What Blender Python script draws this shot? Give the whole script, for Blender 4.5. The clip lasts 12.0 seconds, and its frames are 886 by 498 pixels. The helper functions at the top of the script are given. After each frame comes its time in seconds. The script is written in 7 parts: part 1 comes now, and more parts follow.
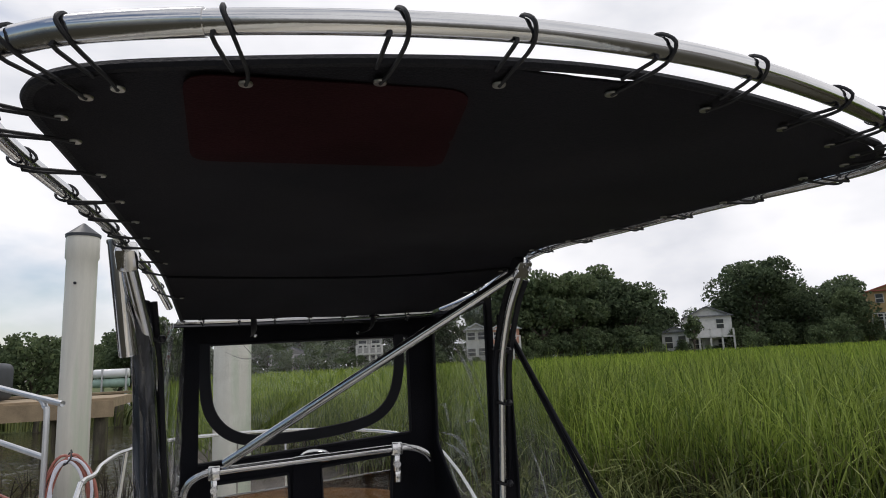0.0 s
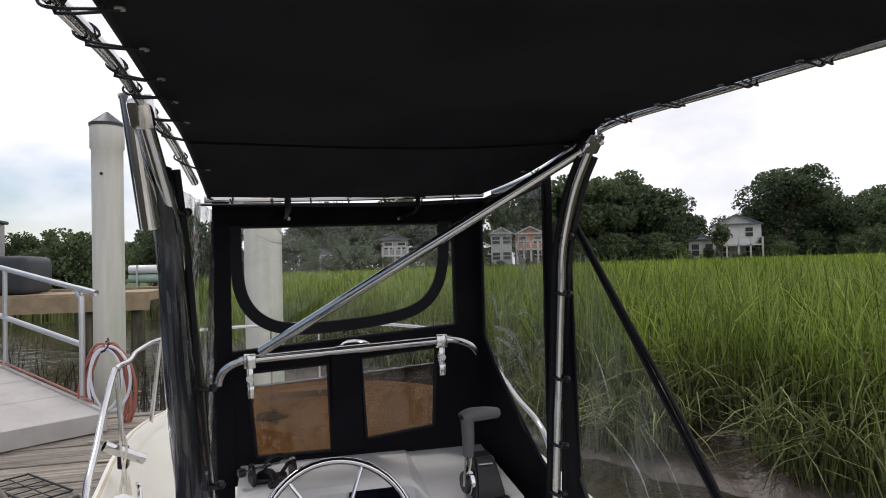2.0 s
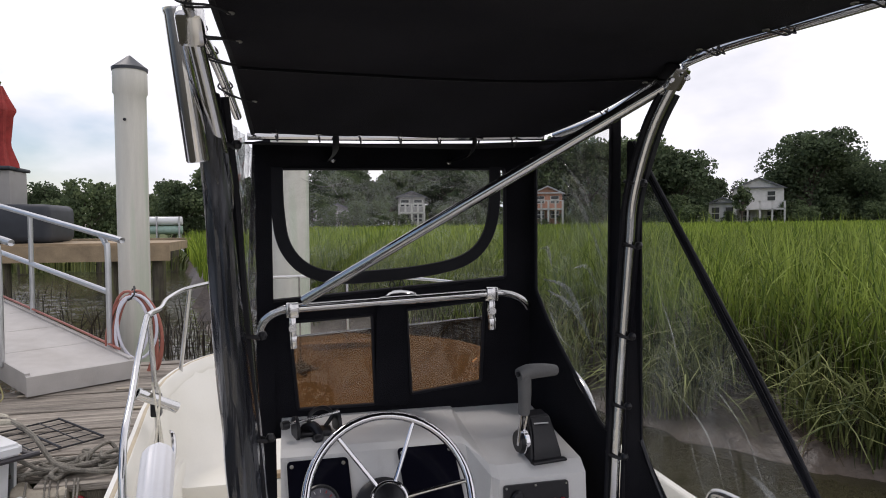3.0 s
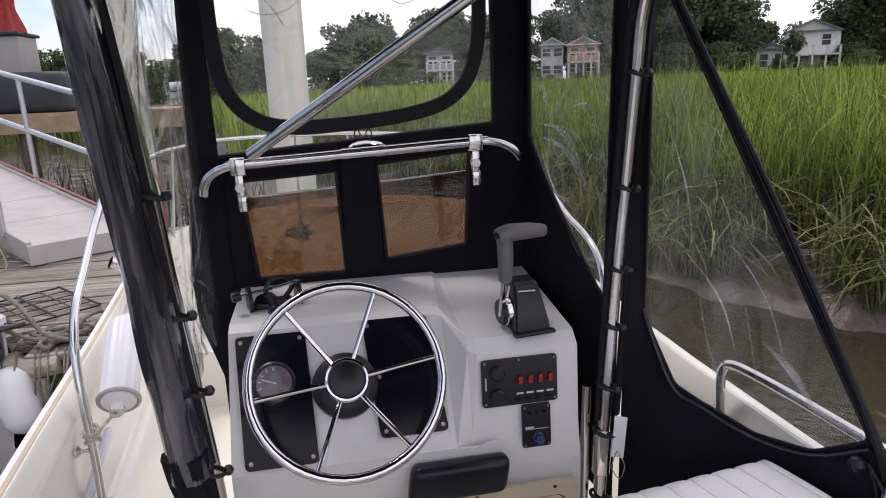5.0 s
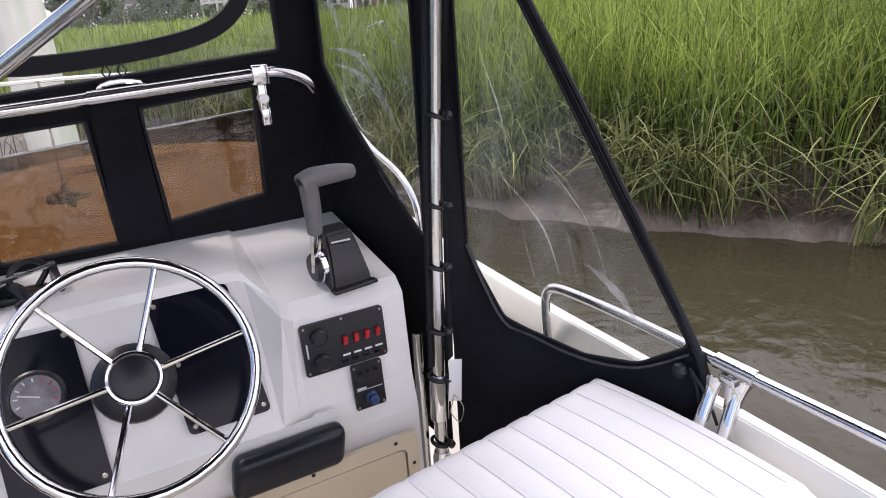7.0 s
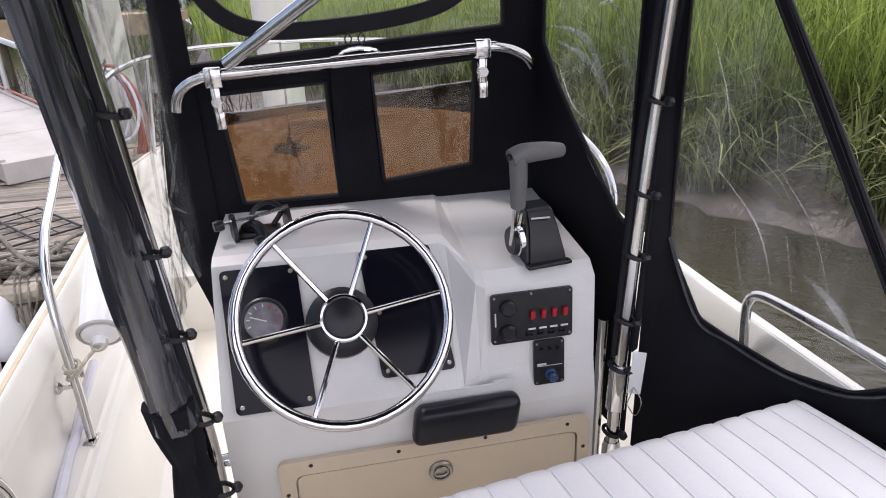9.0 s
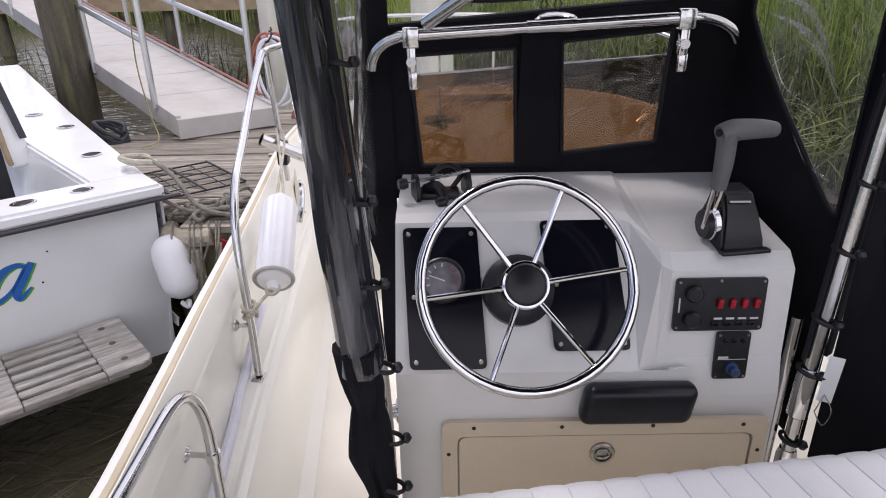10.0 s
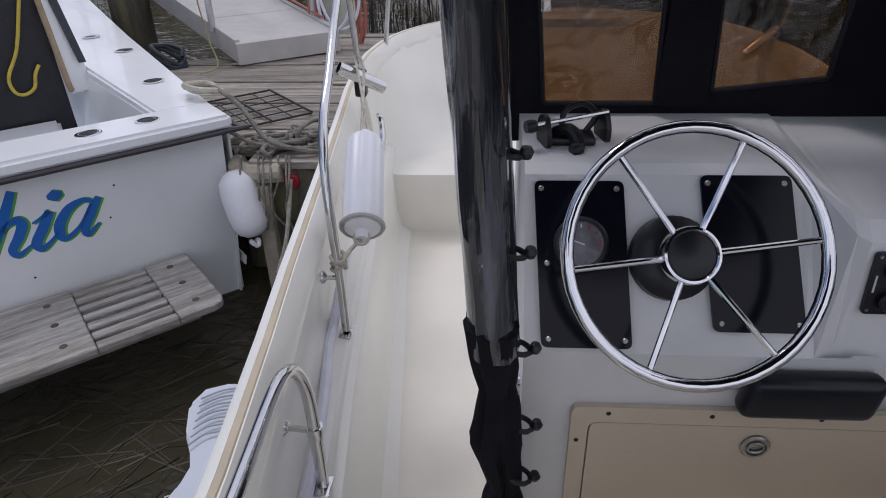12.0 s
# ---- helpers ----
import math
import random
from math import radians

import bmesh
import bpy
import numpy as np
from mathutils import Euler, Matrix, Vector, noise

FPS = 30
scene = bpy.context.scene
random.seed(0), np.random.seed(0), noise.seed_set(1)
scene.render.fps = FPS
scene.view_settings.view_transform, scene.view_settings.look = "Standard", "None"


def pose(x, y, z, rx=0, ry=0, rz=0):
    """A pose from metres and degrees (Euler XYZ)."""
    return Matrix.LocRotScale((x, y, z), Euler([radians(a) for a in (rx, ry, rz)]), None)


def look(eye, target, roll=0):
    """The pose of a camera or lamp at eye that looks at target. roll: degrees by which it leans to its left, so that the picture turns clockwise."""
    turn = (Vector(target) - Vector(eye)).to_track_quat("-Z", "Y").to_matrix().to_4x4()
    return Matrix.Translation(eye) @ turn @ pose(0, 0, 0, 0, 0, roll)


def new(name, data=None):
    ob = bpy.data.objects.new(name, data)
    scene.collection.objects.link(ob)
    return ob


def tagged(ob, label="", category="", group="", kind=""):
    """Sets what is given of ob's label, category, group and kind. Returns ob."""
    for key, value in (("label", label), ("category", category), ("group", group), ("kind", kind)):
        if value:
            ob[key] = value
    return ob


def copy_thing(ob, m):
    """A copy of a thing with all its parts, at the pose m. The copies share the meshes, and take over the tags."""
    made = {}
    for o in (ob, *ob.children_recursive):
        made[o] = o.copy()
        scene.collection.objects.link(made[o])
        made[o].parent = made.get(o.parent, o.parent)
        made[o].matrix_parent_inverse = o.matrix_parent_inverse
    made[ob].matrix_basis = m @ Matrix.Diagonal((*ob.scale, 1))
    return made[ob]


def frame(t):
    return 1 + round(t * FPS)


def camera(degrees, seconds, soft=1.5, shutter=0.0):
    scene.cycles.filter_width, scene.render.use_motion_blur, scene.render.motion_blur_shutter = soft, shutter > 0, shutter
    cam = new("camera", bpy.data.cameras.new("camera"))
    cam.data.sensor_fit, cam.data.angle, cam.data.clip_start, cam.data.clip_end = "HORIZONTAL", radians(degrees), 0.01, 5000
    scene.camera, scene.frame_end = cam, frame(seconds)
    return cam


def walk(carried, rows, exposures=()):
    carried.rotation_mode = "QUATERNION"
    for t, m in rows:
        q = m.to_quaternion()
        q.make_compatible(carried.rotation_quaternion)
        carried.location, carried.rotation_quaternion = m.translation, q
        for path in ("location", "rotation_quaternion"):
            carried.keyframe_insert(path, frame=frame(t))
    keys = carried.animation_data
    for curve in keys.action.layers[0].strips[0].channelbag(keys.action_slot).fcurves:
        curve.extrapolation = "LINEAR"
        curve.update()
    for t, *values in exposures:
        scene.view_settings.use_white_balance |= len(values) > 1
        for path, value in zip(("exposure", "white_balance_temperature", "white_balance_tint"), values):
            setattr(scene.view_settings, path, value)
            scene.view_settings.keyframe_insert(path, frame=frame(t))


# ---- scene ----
cam = camera(69.0, 12.0, soft=1.0)
PATH = [
    (0, (-0.296, -1.863, 1.606), (0.29, 0.018, 1.949), -2.6),
    (0.5, (-0.299, -1.861, 1.605), (0.279, 0.025, 1.937), -2.6),
    (1, (-0.295, -1.846, 1.602), (0.269, 0.046, 1.918), -2.7),
    (1.5, (-0.284, -1.784, 1.582), (0.24, 0.139, 1.745), -2.9),
    (2, (-0.312, -1.629, 1.561), (0.198, 0.304, 1.612), -1.5),
    (2.5, (-0.373, -1.541, 1.546), (0.127, 0.396, 1.514), -0.9),
    (2.7, (-0.39, -1.518, 1.542), (0.089, 0.423, 1.489), -0.5),
    (4.3, (-0.308, -1.341, 1.484), (0.097, 0.602, 1.238), -0.5),
    (4.5, (-0.245, -1.326, 1.491), (0.118, 0.616, 1.183), -1.0),
    (5, (-0.18, -1.243, 1.469), (0.162, 0.664, 0.971), -2.1),
    (5.5, (-0.164, -1.14, 1.453), (0.475, 0.661, 0.862), -2.7),
    (6, (-0.209, -1.067, 1.448), (0.642, 0.62, 0.792), -4.1),
    (6.5, (-0.166, -1.071, 1.443), (0.716, 0.585, 0.75), -3.9),
    (6.7, (-0.137, -1.088, 1.44), (0.735, 0.571, 0.74), -3.8),
    (8.3, (-0.123, -1.09, 1.454), (0.62, 0.598, 0.679), -3.3),
    (8.5, (-0.148, -1.093, 1.454), (0.52, 0.63, 0.69), -2.8),
    (9, (-0.176, -1.092, 1.453), (0.16, 0.729, 0.698), -2.3),
    (9.5, (-0.233, -1.093, 1.44), (-0.171, 0.758, 0.685), -1.7),
    (10, (-0.316, -1.073, 1.419), (-0.326, 0.765, 0.63), -1.1),
    (10.5, (-0.47, -0.989, 1.407), (-0.436, 0.816, 0.547), -1.8),
    (11, (-0.547, -0.938, 1.392), (-0.429, 0.825, 0.455), -1.4),
    (11.5, (-0.526, -0.902, 1.37), (-0.475, 0.849, 0.404), -1.3),
    (12, (-0.485, -0.882, 1.385), (-0.621, 0.857, 0.406), -1.4),
]
EXPOSURES = [(0.0, -0.22, 6550, 12), (1.5, 0.02, 6550, 13), (2.5, -0.02, 6550, 15), (4.5, 0.05, 6450, 19), (5.5, 0.70, 6450, 21), (6.5, 0.97, 6450, 21), (8.5, 0.82, 6400, 20), (9.5, 0.66, 6450, 20), (10.5, 0.10, 6350, 20), (11.2, -0.24, 6150, 18), (12.0, -0.30, 6000, 18)]
walk(cam, [(t, look(eye, target, roll)) for t, eye, target, roll in PATH], EXPOSURES)

# ---- daylight: soft overcast with a few blue gaps ----
world = bpy.data.worlds.new("overcast_sky")
scene.world = world
world.use_nodes = True
wn, wl = world.node_tree.nodes, world.node_tree.links
wn.clear()
SUN_EL, SUN_ROT = 61.0, 323.0
sky = wn.new("ShaderNodeTexSky")
sky.sky_type = "NISHITA"
sky.sun_disc = False
sky.sun_elevation, sky.sun_rotation = radians(SUN_EL), radians(SUN_ROT)
wco = wn.new("ShaderNodeTexCoord")
wmap = wn.new("ShaderNodeMapping")
wmap.inputs["Scale"].default_value = (1.0, 1.0, 2.2)
wmap.inputs["Location"].default_value = (0.35, 0.1, 0.0)
wnoise = wn.new("ShaderNodeTexNoise")
wnoise.inputs["Scale"].default_value = 2.1
wnoise.inputs["Detail"].default_value = 6.0
wramp = wn.new("ShaderNodeValToRGB")
wramp.color_ramp.elements[0].position, wramp.color_ramp.elements[1].position = 0.25, 0.40
wn2 = wn.new("ShaderNodeTexNoise")
wn2.inputs["Scale"].default_value = 3.2
wn2.inputs["Detail"].default_value = 5.0
wr2 = wn.new("ShaderNodeValToRGB")
wr2.color_ramp.elements[0].position, wr2.color_ramp.elements[1].position = 0.36, 0.58
wr2.color_ramp.elements[0].color = (7.6, 7.9, 8.5, 1)
wr2.color_ramp.elements[1].color = (10.6, 10.7, 11.0, 1)
wmix = wn.new("ShaderNodeMix")
wmix.data_type = "RGBA"
wbg = wn.new("ShaderNodeBackground")
wbg.inputs["Strength"].default_value = 0.11
wout = wn.new("ShaderNodeOutputWorld")
wl.new(wco.outputs["Generated"], wmap.inputs["Vector"])
wl.new(wmap.outputs["Vector"], wnoise.inputs["Vector"])
wl.new(wmap.outputs["Vector"], wn2.inputs["Vector"])
wsep = wn.new("ShaderNodeSeparateXYZ")
wl.new(wco.outputs["Generated"], wsep.inputs[0])
wbias = wn.new("ShaderNodeMath")
wbias.operation = "MULTIPLY_ADD"
wbias.inputs[1].default_value = 0.36
wl.new(wsep.outputs["X"], wbias.inputs[0])
wl.new(wnoise.outputs["Fac"], wbias.inputs[2])
wl.new(wbias.outputs[0], wramp.inputs["Fac"])
wl.new(wn2.outputs["Fac"], wr2.inputs["Fac"])
wl.new(wramp.outputs["Color"], wmix.inputs[0])
wl.new(sky.outputs["Color"], wmix.inputs[6])
wl.new(wr2.outputs["Color"], wmix.inputs[7])
wl.new(wmix.outputs[2], wbg.inputs["Color"])
wl.new(wbg.outputs["Background"], wout.inputs["Surface"])
sun_data = bpy.data.lights.new("sun", "SUN")
sun_data.energy, sun_data.angle, sun_data.color = 1.1, radians(14), (1.0, 0.96, 0.9)
sun = new("sun", sun_data)
sun.matrix_world = look((-3, 4, 9), (0, 0, 0.5))


# ---- materials ----
def mat(name, col, rough=0.5, metal=0.0, var=0.12, scale=8.0, bump=0.0, bscale=60.0, stain=None, amount=0.0, stretch=(1, 1, 1), coat=0.0, rand=0.0, spec=0.5, turn=0.0):
    """A principled surface with variation at two scales, an optional stain or streak colour and fine relief."""
    m = bpy.data.materials.new(name)
    m.use_nodes = True
    n, l = m.node_tree.nodes, m.node_tree.links
    b = n["Principled BSDF"]
    b.inputs["Roughness"].default_value, b.inputs["Metallic"].default_value = rough, metal
    b.inputs["Coat Weight"].default_value = coat
    b.inputs["Specular IOR Level"].default_value = spec
    co = n.new("ShaderNodeTexCoord")
    mp = n.new("ShaderNodeMapping")
    mp.vector_type = "TEXTURE"
    mp.inputs["Rotation"].default_value = (0, 0, radians(turn))
    mp.inputs["Scale"].default_value = tuple(1.0 / q for q in stretch)
    l.new(co.outputs["Object"], mp.inputs["Vector"])
    a = n.new("ShaderNodeTexNoise")
    a.inputs["Scale"].default_value, a.inputs["Detail"].default_value = scale, 5.0
    l.new(mp.outputs["Vector"], a.inputs["Vector"])
    f = n.new("ShaderNodeTexNoise")
    f.inputs["Scale"].default_value, f.inputs["Detail"].default_value = bscale, 3.0
    l.new(mp.outputs["Vector"], f.inputs["Vector"])
    lo = tuple(c * (1 - var) for c in col)
    hi = tuple(min(1, c * (1 + var)) for c in col)
    r = n.new("ShaderNodeValToRGB")
    r.color_ramp.elements[0].position, r.color_ramp.elements[1].position = 0.3, 0.7
    r.color_ramp.elements[0].color, r.color_ramp.elements[1].color = (*lo, 1), (*hi, 1)
    l.new(a.outputs["Fac"], r.inputs["Fac"])
    last = r.outputs["Color"]
    g = n.new("ShaderNodeMix")
    g.data_type, g.blend_type = "RGBA", "MULTIPLY"
    g.inputs[0].default_value = min(1.0, var * 2)
    l.new(last, g.inputs[6])
    l.new(f.outputs["Fac"], g.inputs[7])
    bright = n.new("ShaderNodeHueSaturation")
    bright.inputs["Value"].default_value = 1.0 + var
    l.new(g.outputs[2], bright.inputs["Color"])
    last = bright.outputs["Color"]
    if stain:
        s = n.new("ShaderNodeTexNoise")
        s.inputs["Scale"].default_value, s.inputs["Detail"].default_value = scale * 0.45, 8.0
        l.new(mp.outputs["Vector"], s.inputs["Vector"])
        sr = n.new("ShaderNodeValToRGB")
        sr.color_ramp.elements[0].position, sr.color_ramp.elements[1].position = 0.5, 0.72
        sr.color_ramp.elements[1].color = (amount, amount, amount, 1)
        l.new(s.outputs["Fac"], sr.inputs["Fac"])
        k = n.new("ShaderNodeMix")
        k.data_type = "RGBA"
        k.inputs[7].default_value = (*stain, 1)
        l.new(sr.outputs["Color"], k.inputs[0])
        l.new(last, k.inputs[6])
        last = k.outputs[2]
    if rand:
        oi = n.new("ShaderNodeObjectInfo")
        mr = n.new("ShaderNodeMapRange")
        mr.inputs[3].default_value, mr.inputs[4].default_value = 1 - rand, 1 + rand
        l.new(oi.outputs["Random"], mr.inputs[0])
        h = n.new("ShaderNodeHueSaturation")
        l.new(mr.outputs[0], h.inputs["Value"])
        l.new(last, h.inputs["Color"])
        last = h.outputs["Color"]
    l.new(last, b.inputs["Base Color"])
    if bump:
        bp = n.new("ShaderNodeBump")
        bp.inputs["Strength"].default_value, bp.inputs["Distance"].default_value = bump, 0.01
        l.new(f.outputs["Fac"], bp.inputs["Height"])
        l.new(bp.outputs["Normal"], b.inputs["Normal"])
    return m


def leafy(name, lo, hi, back=0.35, rough=0.55):
    """Leaves or grass: each blade takes its own tone, and some light comes through."""
    m = bpy.data.materials.new(name)
    m.use_nodes = True
    n, l = m.node_tree.nodes, m.node_tree.links
    b, out = n["Principled BSDF"], n["Material Output"]
    b.inputs["Roughness"].default_value = rough
    b.inputs["Specular IOR Level"].default_value = 0.25
    ge = n.new("ShaderNodeNewGeometry")
    r = n.new("ShaderNodeValToRGB")
    r.color_ramp.elements[0].color, r.color_ramp.elements[1].color = (*lo, 1), (*hi, 1)
    l.new(ge.outputs["Random Per Island"], r.inputs["Fac"])
    co = n.new("ShaderNodeTexCoord")
    nz = n.new("ShaderNodeTexNoise")
    nz.inputs["Scale"].default_value, nz.inputs["Detail"].default_value = 0.9, 3.0
    l.new(co.outputs["Object"], nz.inputs["Vector"])
    mr = n.new("ShaderNodeMapRange")
    mr.inputs[1].default_value, mr.inputs[2].default_value, mr.inputs[3].default_value, mr.inputs[4].default_value = 0.3, 0.7, 0.72, 1.4
    l.new(nz.outputs["Fac"], mr.inputs[0])
    hs = n.new("ShaderNodeHueSaturation")
    l.new(mr.outputs[0], hs.inputs["Value"])
    l.new(r.outputs["Color"], hs.inputs["Color"])
    l.new(hs.outputs["Color"], b.inputs["Base Color"])
    t = n.new("ShaderNodeBsdfTranslucent")
    l.new(hs.outputs["Color"], t.inputs["Color"])
    x = n.new("ShaderNodeMixShader")
    x.inputs[0].default_value = back
    l.new(b.outputs[0], x.inputs[1])
    l.new(t.outputs[0], x.inputs[2])
    l.new(x.outputs[0], out.inputs["Surface"])
    return m


def clear(name, tint, gloss_rough=0.04, haze=0.0, wave=0.25, wscale=7.0):
    """Thin clear sheet: light passes through tinted, with a Fresnel gloss and a little haze for scuffing and painted
    crease glints.
    """
    m = bpy.data.materials.new(name)
    m.use_nodes = True
    n, l = m.node_tree.nodes, m.node_tree.links
    n.remove(n["Principled BSDF"])
    out = n["Material Output"]
    tr = n.new("ShaderNodeBsdfTransparent")
    tr.inputs["Color"].default_value = (*tint, 1)
    gl = n.new("ShaderNodeBsdfGlossy")
    gl.inputs["Roughness"].default_value = gloss_rough
    lw = n.new("ShaderNodeLayerWeight")
    lw.inputs["Blend"].default_value = 0.5
    pw = n.new("ShaderNodeMath")
    pw.operation = "POWER"
    pw.inputs[1].default_value = 4.0
    l.new(lw.outputs["Facing"], pw.inputs[0])
    fr = n.new("ShaderNodeMath")
    fr.operation = "MULTIPLY_ADD"
    fr.inputs[1].default_value, fr.inputs[2].default_value = 0.45, 0.025
    l.new(pw.outputs[0], fr.inputs[0])
    co = n.new("ShaderNodeTexCoord")
    nz = n.new("ShaderNodeTexNoise")
    nz.inputs["Scale"].default_value, nz.inputs["Detail"].default_value, nz.inputs["Distortion"].default_value = wscale, 2.0, 1.2
    l.new(co.outputs["Object"], nz.inputs["Vector"])
    bp = n.new("ShaderNodeBump")
    bp.inputs["Strength"].default_value, bp.inputs["Distance"].default_value = wave, 0.05
    l.new(nz.outputs["Fac"], bp.inputs["Height"])
    l.new(bp.outputs["Normal"], gl.inputs["Normal"])
    l.new(bp.outputs["Normal"], lw.inputs["Normal"])
    x = n.new("ShaderNodeMixShader")
    l.new(fr.outputs[0], x.inputs[0])
    l.new(tr.outputs[0], x.inputs[1])
    l.new(gl.outputs[0], x.inputs[2])
    last = x.outputs[0]
    if haze:
        df = n.new("ShaderNodeBsdfDiffuse")
        df.inputs["Color"].default_value = (0.6, 0.6, 0.58, 1)
        s = n.new("ShaderNodeTexNoise")
        s.inputs["Scale"].default_value, s.inputs["Detail"].default_value = 5.0, 7.0
        mp = n.new("ShaderNodeMapping")
        mp.inputs["Scale"].default_value = (3.0, 3.0, 0.7)
        l.new(co.outputs["Object"], mp.inputs["Vector"])
        l.new(mp.outputs["Vector"], s.inputs["Vector"])
        sr = n.new("ShaderNodeValToRGB")
        sr.color_ramp.elements[0].position, sr.color_ramp.elements[1].position = 0.45, 0.8
        sr.color_ramp.elements[0].color = (haze * 0.3,) * 3 + (1,)
        sr.color_ramp.elements[1].color = (haze * 2.0,) * 3 + (1,)
        l.new(s.outputs["Fac"], sr.inputs["Fac"])
        y = n.new("ShaderNodeMixShader")
        l.new(sr.outputs["Color"], y.inputs[0])
        l.new(last, y.inputs[1])
        l.new(df.outputs[0], y.inputs[2])
        last = y.outputs[0]
    l.new(last, out.inputs["Surface"])
    return m


STEEL = mat("polished_stainless", (0.60, 0.60, 0.60), 0.13, 1.0, 0.04, 20, 0.02, 90, (0.35, 0.28, 0.2), 0.12)
CHROME = mat("chrome", (0.66, 0.66, 0.68), 0.07, 1.0, 0.02, 20)
GELCOAT = mat("cream_gelcoat", (0.80, 0.78, 0.71), 0.28, 0, 0.03, 3, 0.02, 120, (0.5, 0.46, 0.38), 0.22, coat=0.3)
SOLE = mat("cream_nonskid", (0.77, 0.73, 0.64), 0.45, 0, 0.04, 3, 0.12, 260, (0.48, 0.41, 0.31), 0.32)
HULLW = mat("white_hull_paint", (0.78, 0.79, 0.8), 0.3, 0, 0.03, 3, 0.01, 80, (0.6, 0.6, 0.57), 0.2, coat=0.3)
CONSOLE = mat("pale_grey_gelcoat", (0.64, 0.635, 0.625), 0.42, 0, 0.04, 9, 0.10, 330, (0.52, 0.47, 0.38), 0.14)
BEIGE = mat("tan_plastic", (0.56, 0.475, 0.36), 0.4, 0, 0.04, 6, 0.03, 120, (0.45, 0.36, 0.25), 0.2)
BLACKP = mat("black_plastic", (0.013, 0.013, 0.016), 0.34, 0, 0.2, 12, 0.03, 200, spec=0.35)
GAUGEP = mat("black_acrylic_panel", (0.005, 0.005, 0.010), 0.13, 0, 0.1, 8, spec=0.2)
VINYLB = mat("black_vinyl_pad", (0.008, 0.009, 0.014), 0.3, 0, 0.2, 14, 0.05, 140, spec=0.3)
# black canvas with a lens-flare veil put in as a lighter base colour
SHADEC = mat("flare_lifted_black_canvas", (0.020, 0.0195, 0.0245), 0.9, 0, 0.3, 3, 0.3, 420, (0.034, 0.030, 0.030), 0.35, spec=0.12)
CANVAS = mat("black_canvas", (0.0115, 0.0115, 0.015), 0.9, 0, 0.3, 5, 0.3, 420, (0.03, 0.028, 0.027), 0.25, spec=0.12)
HEM = mat("black_hem", (0.008, 0.008, 0.012), 0.65, 0, 0.25, 9, 0.2, 300, spec=0.3)
CORD = mat("black_cord", (0.015, 0.015, 0.018), 0.7, 0, 0.2, 50)
GREYH = mat("grey_rubber_handle", (0.13, 0.13, 0.13), 0.55, 0, 0.1, 20, 0.1, 200)
RED = mat("red_plastic", (0.36, 0.012, 0.02), 0.35, 0, 0.1, 20)
GREYINK = mat("pale_print", (0.55, 0.55, 0.55), 0.5)
BLUEKNOB = mat("blue_plastic", (0.02, 0.045, 0.13), 0.35)
CUSHION = mat("white_vinyl_cushion", (0.88, 0.86, 0.85), 0.42, 0, 0.04, 5, 0.08, 200, (0.66, 0.62, 0.58), 0.2)
WHITEP = mat("white_vinyl_fender", (0.8, 0.8, 0.82), 0.38, 0, 0.03, 7, 0.03, 60, (0.55, 0.54, 0.5), 0.25)
HOSEW = mat("white_hose", (0.7, 0.7, 0.78), 0.4, 0, 0.05, 14)
HOSER = mat("red_hose", (0.38, 0.135, 0.10), 0.45, 0, 0.12, 14)
ROPE = mat("weathered_rope", (0.52, 0.49, 0.40), 0.85, 0, 0.2, 40, 0.5, 260, (0.25, 0.2, 0.15), 0.5)
ROPED = mat("dirty_grey_rope", (0.27, 0.25, 0.21), 0.9, 0, 0.35, 30, 0.6, 200, (0.06, 0.05, 0.045), 0.7)
DULL = mat("dull_chrome", (0.4, 0.385, 0.35), 0.33, 1.0, 0.15, 30, 0.1, 150, (0.2, 0.15, 0.1), 0.5)
ROPEO = mat("olive_rope", (0.30, 0.27, 0.12), 0.85, 0, 0.2, 40, 0.4, 200)
ROPEY = mat("yellow_rope", (0.55, 0.42, 0.06), 0.75, 0, 0.15, 40, 0.4, 200)
TAN = mat("tan_rub_strip", (0.50, 0.42, 0.29), 0.5, 0, 0.08, 12)
DOCKW = mat("weathered_dock_plank", (0.39, 0.345, 0.29), 0.85, 0, 0.45, 6, 0.8, 45, (0.13, 0.105, 0.085), 0.65, (0.35, 6, 6), rand=0.2)
TEAK = mat("grey_teak", (0.46, 0.43, 0.39), 0.8, 0, 0.42, 7, 0.5, 50, (0.14, 0.115, 0.08), 0.75, (0.5, 7, 6), rand=0.12, turn=41.3)
PILEW = mat("tarred_pile", (0.11, 0.095, 0.07), 0.9, 0, 0.3, 5, 0.6, 40, (0.2, 0.22, 0.08), 0.6, (5, 5, 0.8))
PILEP = mat("white_pile_sleeve", (0.66, 0.64, 0.57), 0.45, 0, 0.08, 3, 0.05, 60, (0.36, 0.47, 0.32), 0.85, (5, 5, 0.35))
RAMPD = mat("grey_ramp_deck", (0.47, 0.45, 0.43), 0.75, 0, 0.07, 8, 0.25, 160, (0.33, 0.3, 0.27), 0.4)
ALU = mat("brushed_aluminium", (0.56, 0.57, 0.58), 0.38, 0.85, 0.06, 8, 0.05, 90)
FLOATC = mat("stained_float", (0.42, 0.37, 0.29), 0.8, 0, 0.2, 5, 0.3, 60, (0.2, 0.15, 0.1), 0.6)
WOODT = mat("tan_timber", (0.36, 0.27, 0.17), 0.8, 0, 0.2, 5, 0.3, 50, (0.18, 0.14, 0.09), 0.5)
MUD = mat("wet_mud", (0.115, 0.090, 0.072), 0.42, 0, 0.35, 4, 1.0, 26, (0.06, 0.048, 0.037), 0.7)
